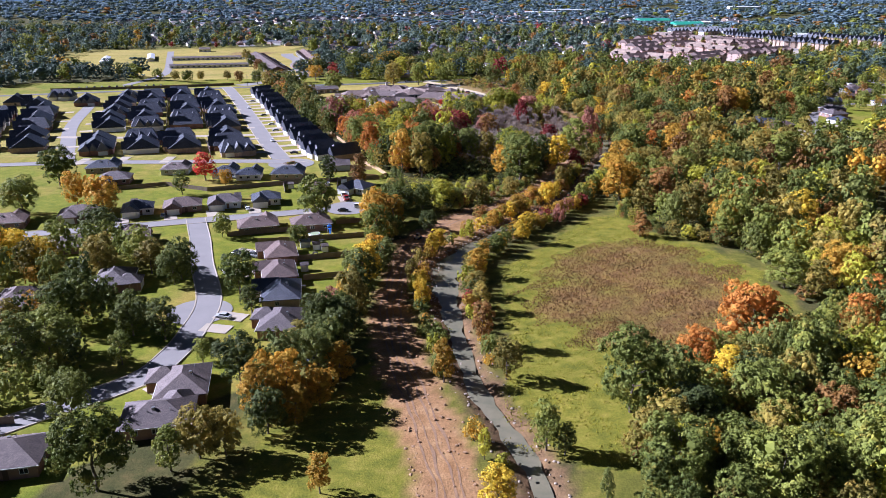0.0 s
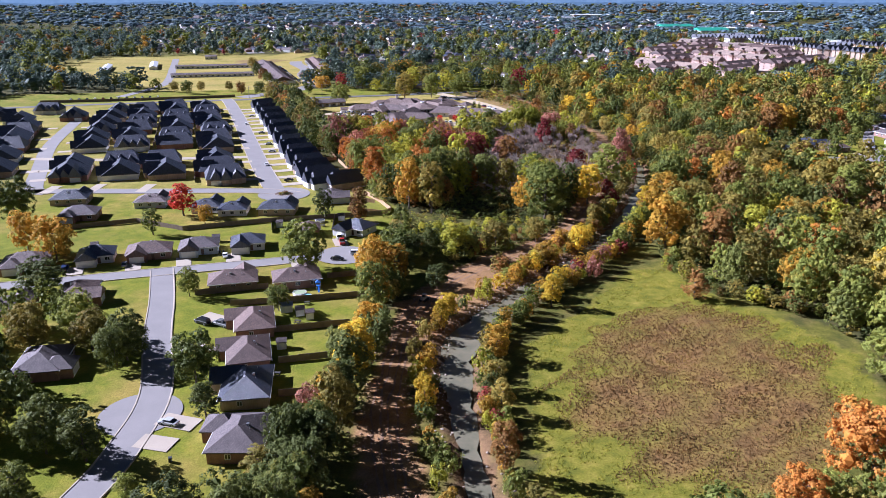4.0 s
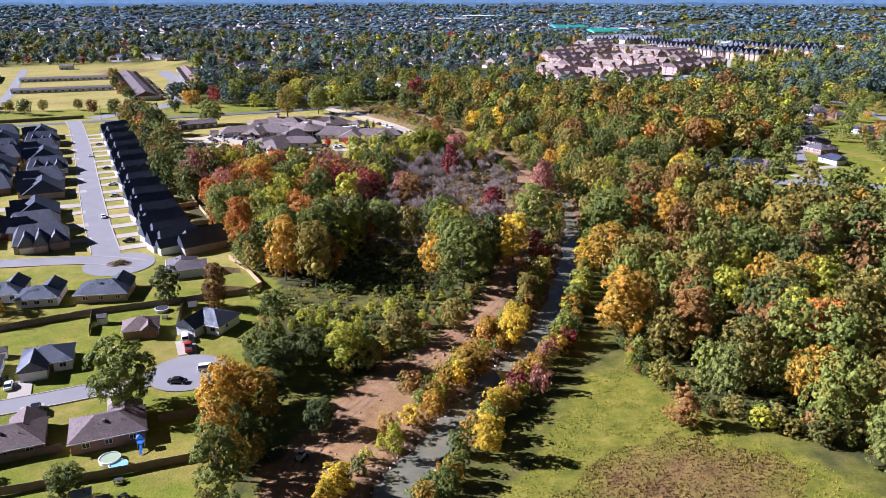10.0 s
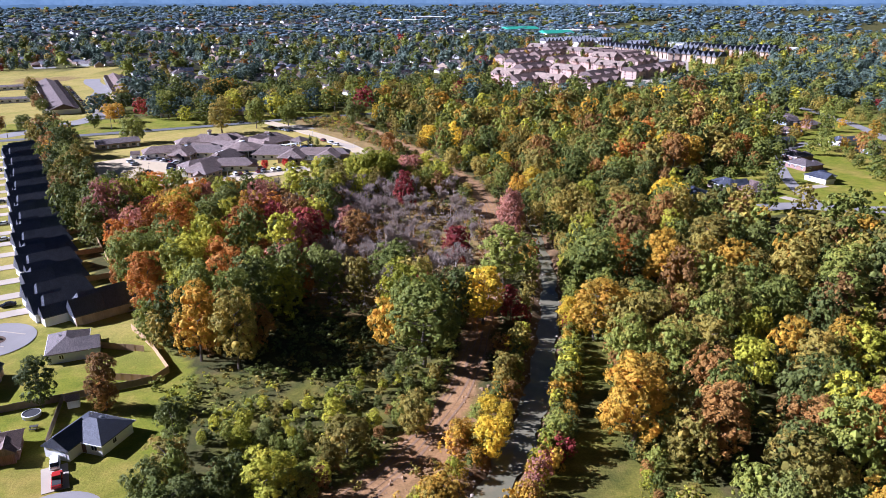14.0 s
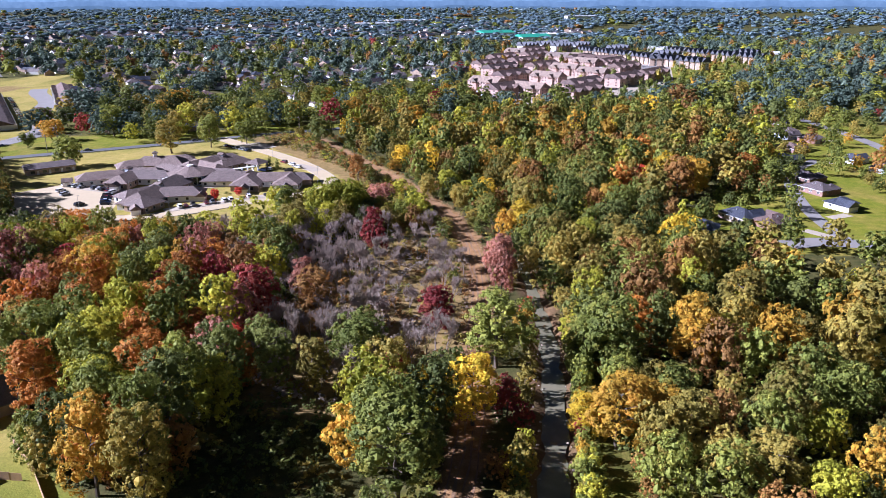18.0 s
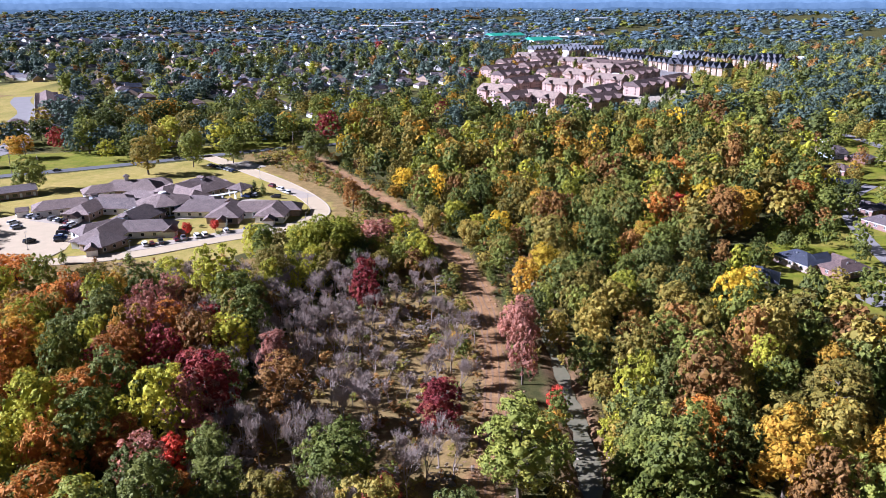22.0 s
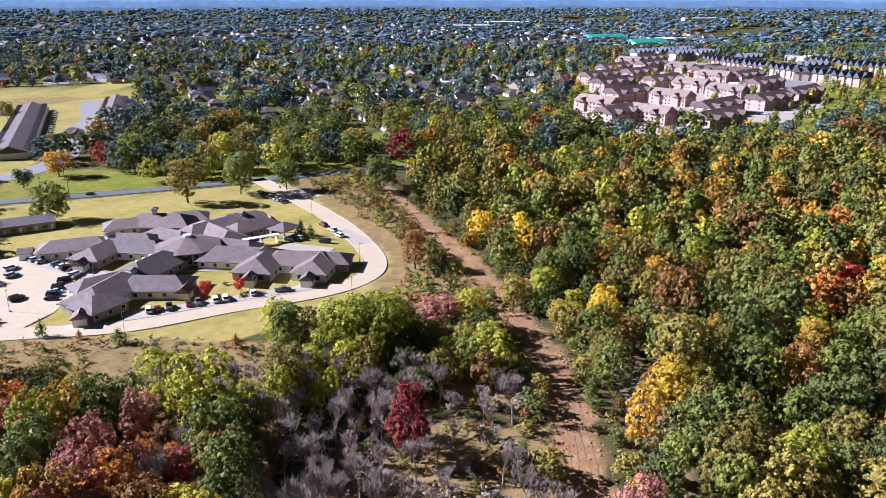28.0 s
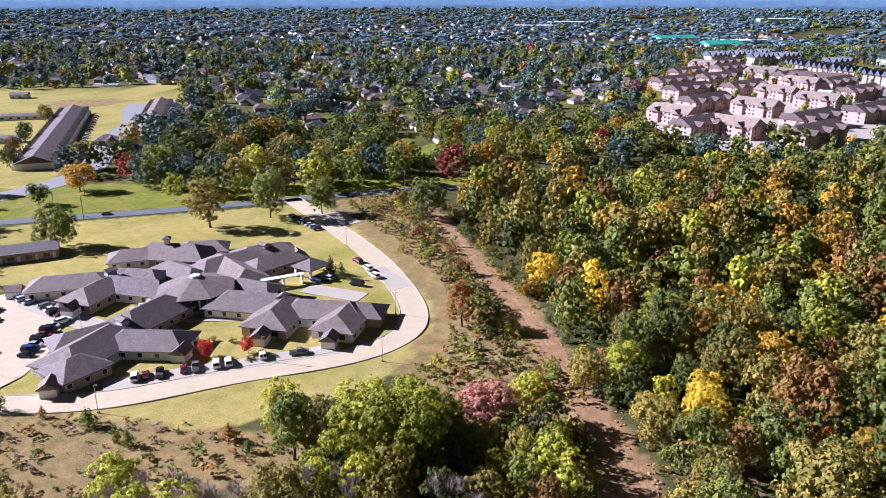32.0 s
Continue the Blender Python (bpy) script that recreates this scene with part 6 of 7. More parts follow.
BELT_TREES = [(-50, 119, 12, 6.3, "dark"), (-41, 107, 14, 5.0, "gold"), (-38, 112, 14, 4.9, "gold"), (-47, 95, 11, 5.3, "olive"), (-43, 96, 10, 4.4, "olive"), (-50, 91, 10, 3.4, "green"),
    (-35, 121, 14, 4.6, "dark"), (-33, 130, 15, 4.4, "dark"), (-35, 147, 17, 4.9, "olive"), (-37, 165, 15, 5.9, "dark"), (-39, 187, 10, 4.7, "gold"), (-41, 199, 17, 5.5, "green"),
    (-42, 235, 16, 5.0, "green"), (-43, 245, 17, 4.0, "green"), (-42, 205, 18, 5.3, "gold"), (-37, 169, 16, 5.8, "yellow"), (-42, 155, 7, 3.2, "mauve"), (-36, 154, 11, 4.4, "olive"),
    (-35, 244, 10, 4.6, "dark"), (-47, 258, 14, 3.8, "dark")]
CREEK_TREES = [(-25, 89, 11, 3.6, "gold"), (2, 88, 12, 5.7, "yellow"), (-11, 125, 14, 4.4, "gold"), (-1, 101, 9, 2.2, "lime"), (1, 128, 13, 5.5, "olive"), (9, 105, 14, 5.0, "green"),
    (12, 104, 9, 3.5, "dark"), (18, 93, 9, 2.0, "dark"), (-5, 142, 16, 4.6, "rust"), (-21, 158, 13, 3.8, "yellow"), (-24, 195, 11, 3.9, "yellow"), (-23, 169, 9, 3.2, "yellow"),
    (-21, 161, 8, 3.0, "gold"), (-23, 200, 11, 5.1, "yellow"), (-27, 178, 8, 3.0, "olive"), (-10, 182, 12, 5.2, "gold"), (-9, 169, 10, 4.8, "olive"), (-6, 200, 9, 4.5, "green"),
    (1, 212, 13, 5.1, "yellow"), (-9, 223, 10, 4.2, "gold")]
CREEK_TREES_MORE = [(-15, 212, 10, 3.0, "lime"), (-29, 219, 10, 5.7, "dark"), (-7, 160, 11, 4.2, "olive")]
BANK_TREES = [(12, 234, 8, 3.6, "mauve"), (-1, 241, 11, 7.3, "gold"), (8, 255, 12, 5.9, "yellow"), (-28, 243, 17, 8.2, "lime"), (-17, 256, 12, 7.9, "olive"), (-5, 262, 12, 6.2, "olive"),
    (-23, 243, 11, 5.4, "green"), (20, 256, 12, 4.8, "green"), (13, 277, 14, 5.2, "olive"), (11, 261, 11, 3.4, "yellow"), (3, 258, 9, 4.6, "gold"), (13, 240, 7.5, 3.0, "rust"),
    (17, 251, 6, 2.7, "red"), (-20, 265, 10, 4.0, "lime")]
FIELD_TREES = [(24, 119, 19, 9.5, "green"), (51, 147, 18, 9.3, "orange"), (39, 139, 10, 5.5, "orange"), (43, 131, 10, 4.1, "yellow"), (46, 119, 14, 7.8, "green"), (29, 99, 14, 7.4, "green"),
    (43, 96, 15, 7.9, "green"), (83, 186, 15, 8.6, "gold"), (69, 185, 12, 8.6, "green"), (34, 114, 11, 5.8, "dark"), (57, 115, 12, 5.7, "rust"), (84, 170, 12, 4.4, "orange")]
EAST_EDGE = [(33, 256, 22, 8.4, "gold"), (37, 300, 19, 7.9, "gold"), (47, 295, 16, 8.4, "olive"), (57, 283, 16, 6.6, "olive"), (64, 277, 13, 6.4, "lime"), (75, 273, 17, 6.6, "olive"),
    (46, 252, 19, 7.4, "rust"), (62, 253, 14, 7.0, "rust"), (73, 251, 16, 6.2, "orange"), (102, 312, 22, 8.8, "green"), (96, 324, 19, 8.6, "olive"), (32, 305, 11, 4.2, "yellow"),
    (46, 306, 12, 9.5, "gold"), (62, 327, 22, 7.9, "gold")]
OLD_WOOD = [(12, 310, 18, 7.2, "yellow"), (-3, 289, 22, 9.5, "green"), (19, 312, 11, 3.9, "red"), (-78, 333, 21, 9.5, "green"), (-70, 317, 21, 7.1, "orange"), (-36, 357, 21, 7.8, "red"),
    (-38, 341, 11, 4.5, "scarlet"), (-59, 356, 17, 8.4, "orange"), (-48, 344, 13, 6.6, "orange"), (-21, 356, 19, 7.5, "rust"), (-10, 334, 16, 9.5, "green"), (-3, 327, 10, 5.3, "red"),
    (8, 351, 15, 6.2, "red"), (2, 318, 10, 5.0, "yellow"), (-4, 298, 21, 9.5, "green"), (20, 333, 22, 9.5, "green"), (-67, 335, 18, 9.5, "lime"), (-35, 329, 11, 5.5, "orange"),
    # from (-43, 290) on: tall trees added to shade POCKET
    (-32, 340, 13, 5.7, "dark"), (-55, 327, 15, 6.4, "green"), (-43, 290, 22, 6.5, "olive"), (-45, 298, 24, 7.2, "green"), (-43, 306, 24, 7.0, "dark"), (-42, 315, 23, 7.0, "green"),
    (-36, 324, 20, 6.4, "dark"), (-27, 326, 17, 6.0, "dark"), (-19, 324, 16, 5.6, "olive"), (-52, 294, 22, 6.8, "gold"), (-53, 304, 23, 7.4, "green")]
MID_WOOD = [(-83, 401, 16, 9.5, "orange"), (-115, 428, 11, 6.8, "orange"), (-69, 395, 17, 8.4, "dark"), (-57, 387, 16, 8.3, "mauve"), (-7, 409, 19, 5.7, "red"), (-26, 375, 15, 4.8, "mauve"),
    (-57, 373, 18, 7.4, "orange"), (-72, 385, 15, 7.4, "dark"), (-34, 426, 16, 7.3, "olive"), (-82, 423, 13, 7.8, "olive"), (-85, 406, 10, 4.5, "red"), (-51, 409, 11, 5.8, "rust"),
    (-39, 406, 12, 5.1, "mauve")]
FAR_GROVE = [(-106, 432, 13, 9.5, "orange"), (-17, 454, 16, 9.5, "lime"), (-43, 455, 13, 6.3, "lime"), (-28, 457, 13, 8.3, "lime"), (-17, 449, 17, 9.5, "lime"), (-27, 444, 17, 8.0, "lime"),
    (-63, 431, 11, 6.5, "lime"), (-15, 508, 15, 5.4, "rust"), (-5, 460, 13, 7.7, "mauve"), (-19, 444, 20, 9.5, "lime"), (-39, 448, 17, 6.0, "green")]
ROADSIDE = [(-79, 602, 16, 7.7, "green"), (-97, 595, 21, 9.5, "green"), (-114, 580, 22, 9.2, "olive"), (-120, 640, 22, 9.5, "lime"), (-155, 552, 17, 9.5, "green"), (-191, 622, 14, 9.5, "gold"),
    (-195, 600, 10, 5.9, "green"), (-38, 600, 18, 9.5, "dark"), (-22, 677, 18, 9.5, "gold"), (-91, 671, 20, 9.5, "green"), (-76, 706, 22, 9.5, "dark"), (-48, 737, 19, 9.5, "green"),
    (-9, 625, 17, 9.5, "olive"), (-81, 677, 19, 9.5, "dark"), (-161, 634, 22, 9.5, "green"), (-202, 672, 14, 9.5, "dark"),
    (-303, 593, 10, 5, "olive"), (-289, 586, 12, 7, "green"), (-285, 602, 9, 4.5, "olive"), (-264, 608, 9, 4.5, "olive"), (-247, 593, 11, 5.5, "rust"), (-228, 584, 13, 6.5, "dark"), (-221, 591, 12, 6, "olive"), (-225, 610, 11, 6, "dark"), (-252, 660, 12, 6, "dark"), (-265, 681, 13, 6.5, "rust"), (-288, 722, 13, 6, "dark"), (-318, 784, 14, 7, "olive")]
EAST_WOOD = [(61, 370, 15, 8.2, "rust"), (32, 359, 6, 2.4, "scarlet"), (29, 387, 15, 7.1, "mauve"), (44, 428, 14, 8.0, "yellow"), (37, 473, 11, 5.3, "yellow"), (5, 535, 13, 6.3, "yellow"),
    (22, 479, 13, 6.9, "lime"), (39, 332, 14, 5.9, "green"), (81, 346, 20, 8.6, "olive"), (110, 499, 9, 6.4, "scarlet"), (157, 498, 14, 9.5, "orange"), (113, 466, 21, 9.5, "rust"),
    (27, 370, 22, 5.0, "mauve"), (2, 444, 15, 3.8, "lime"), (110, 494, 9, 7.0, "scarlet"), (51, 407, 16, 7.1, "olive"), (59, 403, 15, 6.9, "lime"), (121, 470, 20, 9.5, "gold"),
    (14, 478, 12, 5.3, "olive"), (44, 486, 16, 7.2, "dark")]
EAST_WOOD_MORE = [(33, 495, 20, 8.7, "green"), (69, 394, 15, 7.9, "olive"), (40, 369, 13, 5.4, "green"), (24, 484, 11, 6.7, "lime"), (36, 466, 12, 5.9, "yellow"), (26, 463, 11, 6.3, "olive"),
    (34, 506, 15, 7.5, "lime"), (39, 497, 12, 7.1, "lime"), (55, 458, 10, 3.1, "orange"), (61, 455, 13, 4.6, "gold"), (19, 542, 15, 7.8, "green")]
YOUNG = [(x, y, h * 0.8, r * 0.72, leaves) for x, y, h, r, leaves in (*CREEK_TREES, *CREEK_TREES_MORE, *BANK_TREES)]   # low growth on the banks
NOTED = [*STREET_TREES, *STREET_TREES_MORE, *GARDEN_TREES, *BELT_TREES, *YOUNG, *FIELD_TREES, *EAST_EDGE, *OLD_WOOD, *MID_WOOD, *FAR_GROVE, *ROADSIDE, *EAST_WOOD, *EAST_WOOD_MORE]
noted = np.array([(x * K, y * K) for x, y, *_ in NOTED])
ways = [(smooth(STREET, 6), 6), (smooth(CROSS, 6), 6), (smooth(UPPER, 6), 8), (smooth(AVENUE, 6), 9), (smooth(LEFT_LANE, 6), 8), (smooth(HIGHWAY, 6), 9), (smooth(LOOP, 6), 8), (track_line, 5), (creek_line[creek_line[:, 1] < 372 * K], 6), (creek_line[(creek_line[:, 1] > 418 * K) & (creek_line[:, 1] < 456 * K)], 5)]


EAST_YARDS = [(128, 414), (132, 404), (150, 400), (200, 398), (196, 432), (198, 480), (210, 520), (250, 505), (268, 560), (280, 640), (262, 640), (232, 615), (222, 575), (214, 545), (186, 510), (168, 480), (158, 450), (146, 430), (130, 424)]


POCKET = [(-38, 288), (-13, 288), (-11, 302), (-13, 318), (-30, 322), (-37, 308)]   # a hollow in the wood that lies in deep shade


def free(points, gap=4.5, wide=0.0):
    """Those of the points that keep clear of noted trees, houses, ways, water and the wood's clearings."""
    points = points[~np.any([inside(points, q) for q in (POCKET, *CLEARINGS)], 0)]
    ok = ~(inside(points, EAST_YARDS) & (wobble(points, 9, 4) < 0.35))
    for line, w in ways:
        ok &= distance(points, line) > w + wide
    for q in noted:
        ok &= np.hypot(*(points - q).T) > gap
    for q in HOUSES:
        ok &= np.hypot(*(points - np.array(q)).T) > 10.5
    return points[ok]


CONES = {(2, 444), (-42, 235), (-43, 245)}
for x, y, h, r, colour in NOTED:
    shape = "cone" if (x, y) in CONES else "bush" if h < 7 else "tall" if h > 2.3 * r else "broad"
    tree(x * K, y * K, h, r, colour, shape)
tree(37 * K, 223 * K, 12, 4.4, "rust", "cone")
tree(-65 * K, 274 * K, 12, 3.2, "rust", "cone")
for x, y, h, r, colour, shape in ((-72, 484, 5.2, 2.4, "scarlet", "broad"), (-63, 487, 5.0, 2.3, "scarlet", "broad"), (-58, 540, 8, 2.4, "dark", "cone"), (-54, 537, 7, 2.2, "dark", "cone"), (-103, 456, 6, 2.0, "green", "cone"), (-82, 453, 6, 2.2, "green", "cone"), (-71, 448, 5, 1.8, "green", "cone"), (-93, 455, 3.4, 1.2, "rust", "cone"), (-53, 452, 5, 2.0, "rust", "cone"), (-48, 449, 4, 1.6, "dark", "cone"), (-77, 489, 1.2, 1.0, "dark", "bush"), (-74, 492, 1.4, 1.2, "olive", "bush"), (-69, 492, 1.2, 1.1, "dark", "bush"), (-66, 481.5, 1.2, 1.5, "dark", "bush"), (-61, 483.5, 1.2, 1.4, "dark", "bush")):
    tree(x * K, y * K, h, r, colour, shape)

# ---- woods: the nearest trees singly, the rest of each wood as one mass ----
rng = np.random.RandomState(7)
WOOD_MID = [(-62, 297), (-30, 291), (-4, 291), (6, 300), (12, 330), (-8, 318), (-34, 330), (-32, 400), (-22, 425), (-50, 425), (-110, 432), (-150, 470), (-178, 520), (-186, 530), (-140, 445), (-104, 380), (-74, 316)]
WOOD_EAST = [(34, 244), (42, 227), (58, 219), (70, 213), (100, 222), (125, 280), (135, 360), (104, 400), (96, 440), (110, 470), (150, 480), (190, 520), (215, 620), (200, 690), (100, 690), (0, 660), (-30, 622), (-18, 588), (-3, 548), (13, 508), (24, 472), (32, 445), (34, 415), (34, 388), (41, 365), (42, 330), (40, 290), (34, 260)]
WOOD_SOUTH = [(40, 90), (50, 120), (52, 145), (70, 168), (72, 195), (62, 214), (100, 228), (140, 215), (140, 80)]
BELT = [(-50, 106), (-38, 98), (-30, 118), (-34, 150), (-37, 200), (-40, 240), (-46, 262), (-49, 240), (-44, 180), (-41, 150), (-44, 122)]
THICKET = [(-46, 247), (-30, 240), (-14, 253), (-2, 270), (4, 288), (-14, 284), (-30, 278), (-46, 268)]
WEST = [(-80, 108), (-90, 135), (-96, 165), (-116, 206), (-150, 190), (-215, 150), (-215, 60), (-95, 60)]
GROVE = [(-62, 425), (-24, 424), (14, 438), (8, 464), (-20, 468), (-46, 447), (-80, 436), (-84, 420)]
MIX_MID = {"green": 5, "dark": 2.0, "olive": 1.6, "orange": 2.0, "gold": 2.2, "rust": 1.4, "lime": 2.6, "mauve": 0.8}
MIX_EAST = {"green": 6, "olive": 4.5, "dark": 2.4, "rust": 1.2, "gold": 1.5, "lime": 1.9, "yellow": 0.35, "orange": 0.2}
MIX_FALL = {"orange": 3.2, "gold": 2.2, "green": 3.4, "lime": 1.6, "mauve": 1.8, "rust": 1.6, "olive": 1.6, "dark": 2, "red": 0.9}
MIX_TOWN = {"green": 4, "dark": 3, "olive": 2, "gold": 0.7, "rust": 0.5}
MIX_GROVE = {"lime": 3, "green": 2, "olive": 2, "dark": 2, "rust": 0.5}


LIGHT = [crown_arrays(100 + i, 12, 5.2, 1.0, 110, 15, 0.42, "tall" if i % 2 else "broad", lobes_n=10, grain=0.11, spread=(0.36, 0.58), fat=(0.42, 0.56), core=0.4) for i in range(8)]
CLOSE = [crown_arrays(150 + i, 12, 5.2, 0.8, 210, 20, 0.285, "tall" if i % 2 else "broad", lobes_n=12, grain=0.105, spread=(0.38, 0.6), fat=(0.4, 0.55), core=0.36) for i in range(10)]
MIDDLE = [crown_arrays(110 + i, 12, 5.2, 0.6, 84, 8, 0.7, "tall" if i % 2 else "broad", lobes_n=7, grain=0.1, spread=(0.3, 0.52), fat=(0.46, 0.6), core=0.4, heart=0.62) for i in range(8)]
BRUSH = [crown_arrays(140 + i, 12, 5.2, 0.0, 14, 7, 1.1, lobes_n=4, grain=0.26) for i in range(5)]
FAR_KIT = [crown_arrays(120 + i, 12, 5.6, 0.0, 56, 3, 0.8, lobes_n=5, grain=0.09, spread=(0.26, 0.46), fat=(0.46, 0.6), core=0.6, heart=0.78) for i in range(8)]
TINY = [crown_arrays(130 + i, 12, 5.6, 0.0, 10, 3, 1.5, lobes_n=2, grain=0.1, spread=(0.2, 0.4), fat=(0.55, 0.7), core=0.9) for i in range(4)]
masses = {}


def mass(key, x, y, h, r, colour, kit, z=0.0):
    masses.setdefault((key, colour), []).append((x, y, h, r, kit, z))


def flush_masses(label):
    """Joins the gathered trees, one mesh for each leaf colour; every tree keeps a tone of its own."""
    for (key, colour), rows in masses.items():
        verts, faces, tones, base = [], [], [], 0
        for i, (x, y, h, r, kit, z) in enumerate(rows):
            v, f = kit[(i * 5 + int(abs(x))) % len(kit)]
            a = i * 2.4
            c, s = math.cos(a), math.sin(a)
            verts.append(np.column_stack([(v[:, 0] * c - v[:, 1] * s) * r / 5.7 + x, (v[:, 0] * s + v[:, 1] * c) * r / 5.7 + y, v[:, 2] * h / 12.2 + z]))
            tones.append(np.full(len(v), (i * 0.618 + 0.37 * math.sin(x)) % 1.0, np.float32))
            faces += [[k + base for k in q] for q in f]
            base += len(v)
        me = bpy.data.meshes.new("woods")
        me.from_pydata(np.concatenate(verts).tolist(), [], faces)
        me.attributes.new("tone", "FLOAT", "POINT").data.foreach_set("value", np.concatenate(tones))
        me.materials.append(LEAF[colour])
        tagged(new("woods", me), label.format(WORDS[colour]), "trees", kind="stuff")
    masses.clear()


ROW_STRIP = [(-112, 375), (-100, 368), (-112, 398), (-136, 446), (-160, 496), (-186, 545), (-206, 572), (-216, 566), (-196, 528), (-160, 462), (-134, 412)]
for x, y in scatter(ROW_STRIP, 7.5, 98):
    if min(math.hypot(x - a, y - b) for a, b in HOUSES) > 9:
        h = rng.uniform(9, 17)
        mass("strip", x, y, h, h * rng.uniform(0.36, 0.46), palette(rng, {"green": 4, "dark": 3, "olive": 3, "rust": 1, "gold": 0.6}), LIGHT)
flush_masses("tall trees behind a row of houses, {} leaves")
singles = 0
for polygon, gap, table, seed, lo, hi in ((BELT, 6.0, {"dark": 3, "green": 2, "olive": 2, "gold": 1}, 4, 8, 13), (THICKET, 5.0, MIX_GROVE, 5, 2.4, 5.6), (WEST, 9.0, MIX_TOWN, 6, 8, 13), (GROVE, 6.5, MIX_GROVE, 8, 6, 12), (WOOD_MID, 9.0, MIX_MID, 1, 11, 18), (WOOD_SOUTH, 9.8, MIX_EAST, 3, 10, 17), (WOOD_EAST, 10.4, MIX_EAST, 2, 10, 18)):
    for x, y in free(scatter(polygon, gap, seed), 4.2, -1.0):
        if 423 * K < y < 464 * K and -140 * K < x < -36 * K:
            continue
        h, colour = rng.uniform(lo, hi), palette(rng, MIX_FALL if polygon is WOOD_MID and 345 * K < y < 412 * K and x < -20 * K else MIX_GROVE if polygon is WOOD_MID and y >= 412 * K and x > -125 * K else table)
        h *= rng.choice([0.72, 1.0, 1.0, 1.22])
        r = h * rng.uniform(0.35, 0.48)
        near = polygon in (BELT, THICKET) or (polygon is WOOD_MID and y < 300 * K) or (polygon is WEST and x > -110 * K)
        if near and singles < 110:
            singles += 1
            tree(x, y, h, r, colour, "tall" if rng.rand() < 0.3 else "broad")
        else:
            mass("wood", x, y, h, r, colour, MIDDLE if x > 95 * K or y > 520 * K else CLOSE if (x < 92 * K and 205 * K < y < 505 * K) or polygon is WOOD_SOUTH and x < 85 * K else LIGHT)
for x, y in free(scatter([(126, 240), (200, 250), (300, 420), (300, 540), (215, 470), (172, 398), (132, 384), (136, 330)], 11.0, 95)):
    h = rng.uniform(9, 17)
    mass("wood", x, y, h, h * rng.uniform(0.42, 0.55), palette(rng, MIX_EAST), MIDDLE)
flush_masses("close wood of trees with {} leaves")
FIELD_GROVE = [(23, 90), (23, 108), (27, 122), (36, 138), (48, 147), (62, 160), (66, 120), (60, 90)]
for x, y in free(scatter(FIELD_GROVE, 5.6, 96), 4.4):
    h = rng.uniform(6, 12)
    mass("grove", x, y, h, h * rng.uniform(0.42, 0.55), palette(rng, {"green": 5, "dark": 3, "lime": 1.5, "olive": 2, "gold": 0.5, "rust": 0.5}), CLOSE)
flush_masses("dense grove beside the field with {} leaves")
for x, y in scatter(FIELD_GROVE, 3.6, 99):
    h = rng.uniform(1.5, 4.2)
    mass("grove", x, y, h, h * rng.uniform(0.5, 0.75), palette(rng, {"dark": 4, "green": 3, "olive": 1, "rust": 0.6}), LIGHT, -0.2)
flush_masses("low undergrowth in the grove beside the field, {} leaves")
for polygon, seed in ((WOOD_EAST, 91), (WOOD_MID, 92), (WOOD_SOUTH, 93), (WEST, 94)):
    for x, y in free(scatter(polygon, 6.0, seed), 1.0, -1.0):
        if x < 110 * K and y < 560 * K and rng.rand() < (0.25 if polygon is WEST else 0.8):
            h = rng.uniform(2.2, 5.5)
            mass("under", x, y, h, h * rng.uniform(0.5, 0.75), palette(rng, {"dark": 4, "green": 2, "olive": 2, "rust": 1.2}), BRUSH, -0.2)
for a, b in zip(WOOD_EAST[-3:] + WOOD_EAST[:4], WOOD_EAST[-2:] + WOOD_EAST[:5]):
    for u in np.arange(0, 1, 2.6 / (math.dist(a, b) * K)):
        h = rng.uniform(2.5, 7.0)
        mass("under", (a[0] + (b[0] - a[0]) * u) * K + rng.uniform(-2, 2), (a[1] + (b[1] - a[1]) * u) * K + rng.uniform(-2, 2), h, h * rng.uniform(0.4, 0.6), palette(rng, {"dark": 2, "green": 3, "olive": 2, "rust": 2, "lime": 1, "gold": 0.6}), LIGHT, -0.3)
# mostly dark shrubs, added to deepen the shade of the hollow
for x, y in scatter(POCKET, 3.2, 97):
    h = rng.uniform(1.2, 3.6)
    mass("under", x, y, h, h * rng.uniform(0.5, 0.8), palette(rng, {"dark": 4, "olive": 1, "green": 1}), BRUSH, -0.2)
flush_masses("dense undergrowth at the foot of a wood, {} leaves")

# bushes on the banks and in the scrub
for i in range(0, len(creek_line), 2):
    if 268 * K < creek_line[i][1] < 356 * K:
        for side in (-1, 1):
            q = creek_line[i] + normals(creek_line)[i] * side * rng.uniform(5.0, 8.0)
            h = rng.uniform(5, 9)
            mass("bank", q[0], q[1], h, h * rng.uniform(0.35, 0.5), palette(rng, {"green": 4, "lime": 2, "olive": 3, "gold": 1, "red": 0.5}), LIGHT)
flush_masses("young trees on the creek bank with {} leaves")
BANK_MIX = {"gold": 2, "lime": 3, "green": 3, "yellow": 1.2, "red": 0.3, "olive": 2, "dark": 1}
n = normals(creek_line)
for i in range(0, len(creek_line), 1):
    for side, first, last, chance in ((-1, 130, 352, 1.0), (-1, 140, 300, 0.5), (1, 100, 190, 0.5), (1, 190, 300, 0.8)):
        y = creek_line[i][1] / K
        if first < y < last and rng.rand() < chance:
            q = creek_line[i] + n[i] * side * (rng.uniform(5.2, 9.0) + bed(y * K) - 1.6)
            h = rng.uniform(2.2, 5.5)
            tree(q[0], q[1], h, h * rng.uniform(0.4, 0.6), palette(rng, BANK_MIX), "bush")
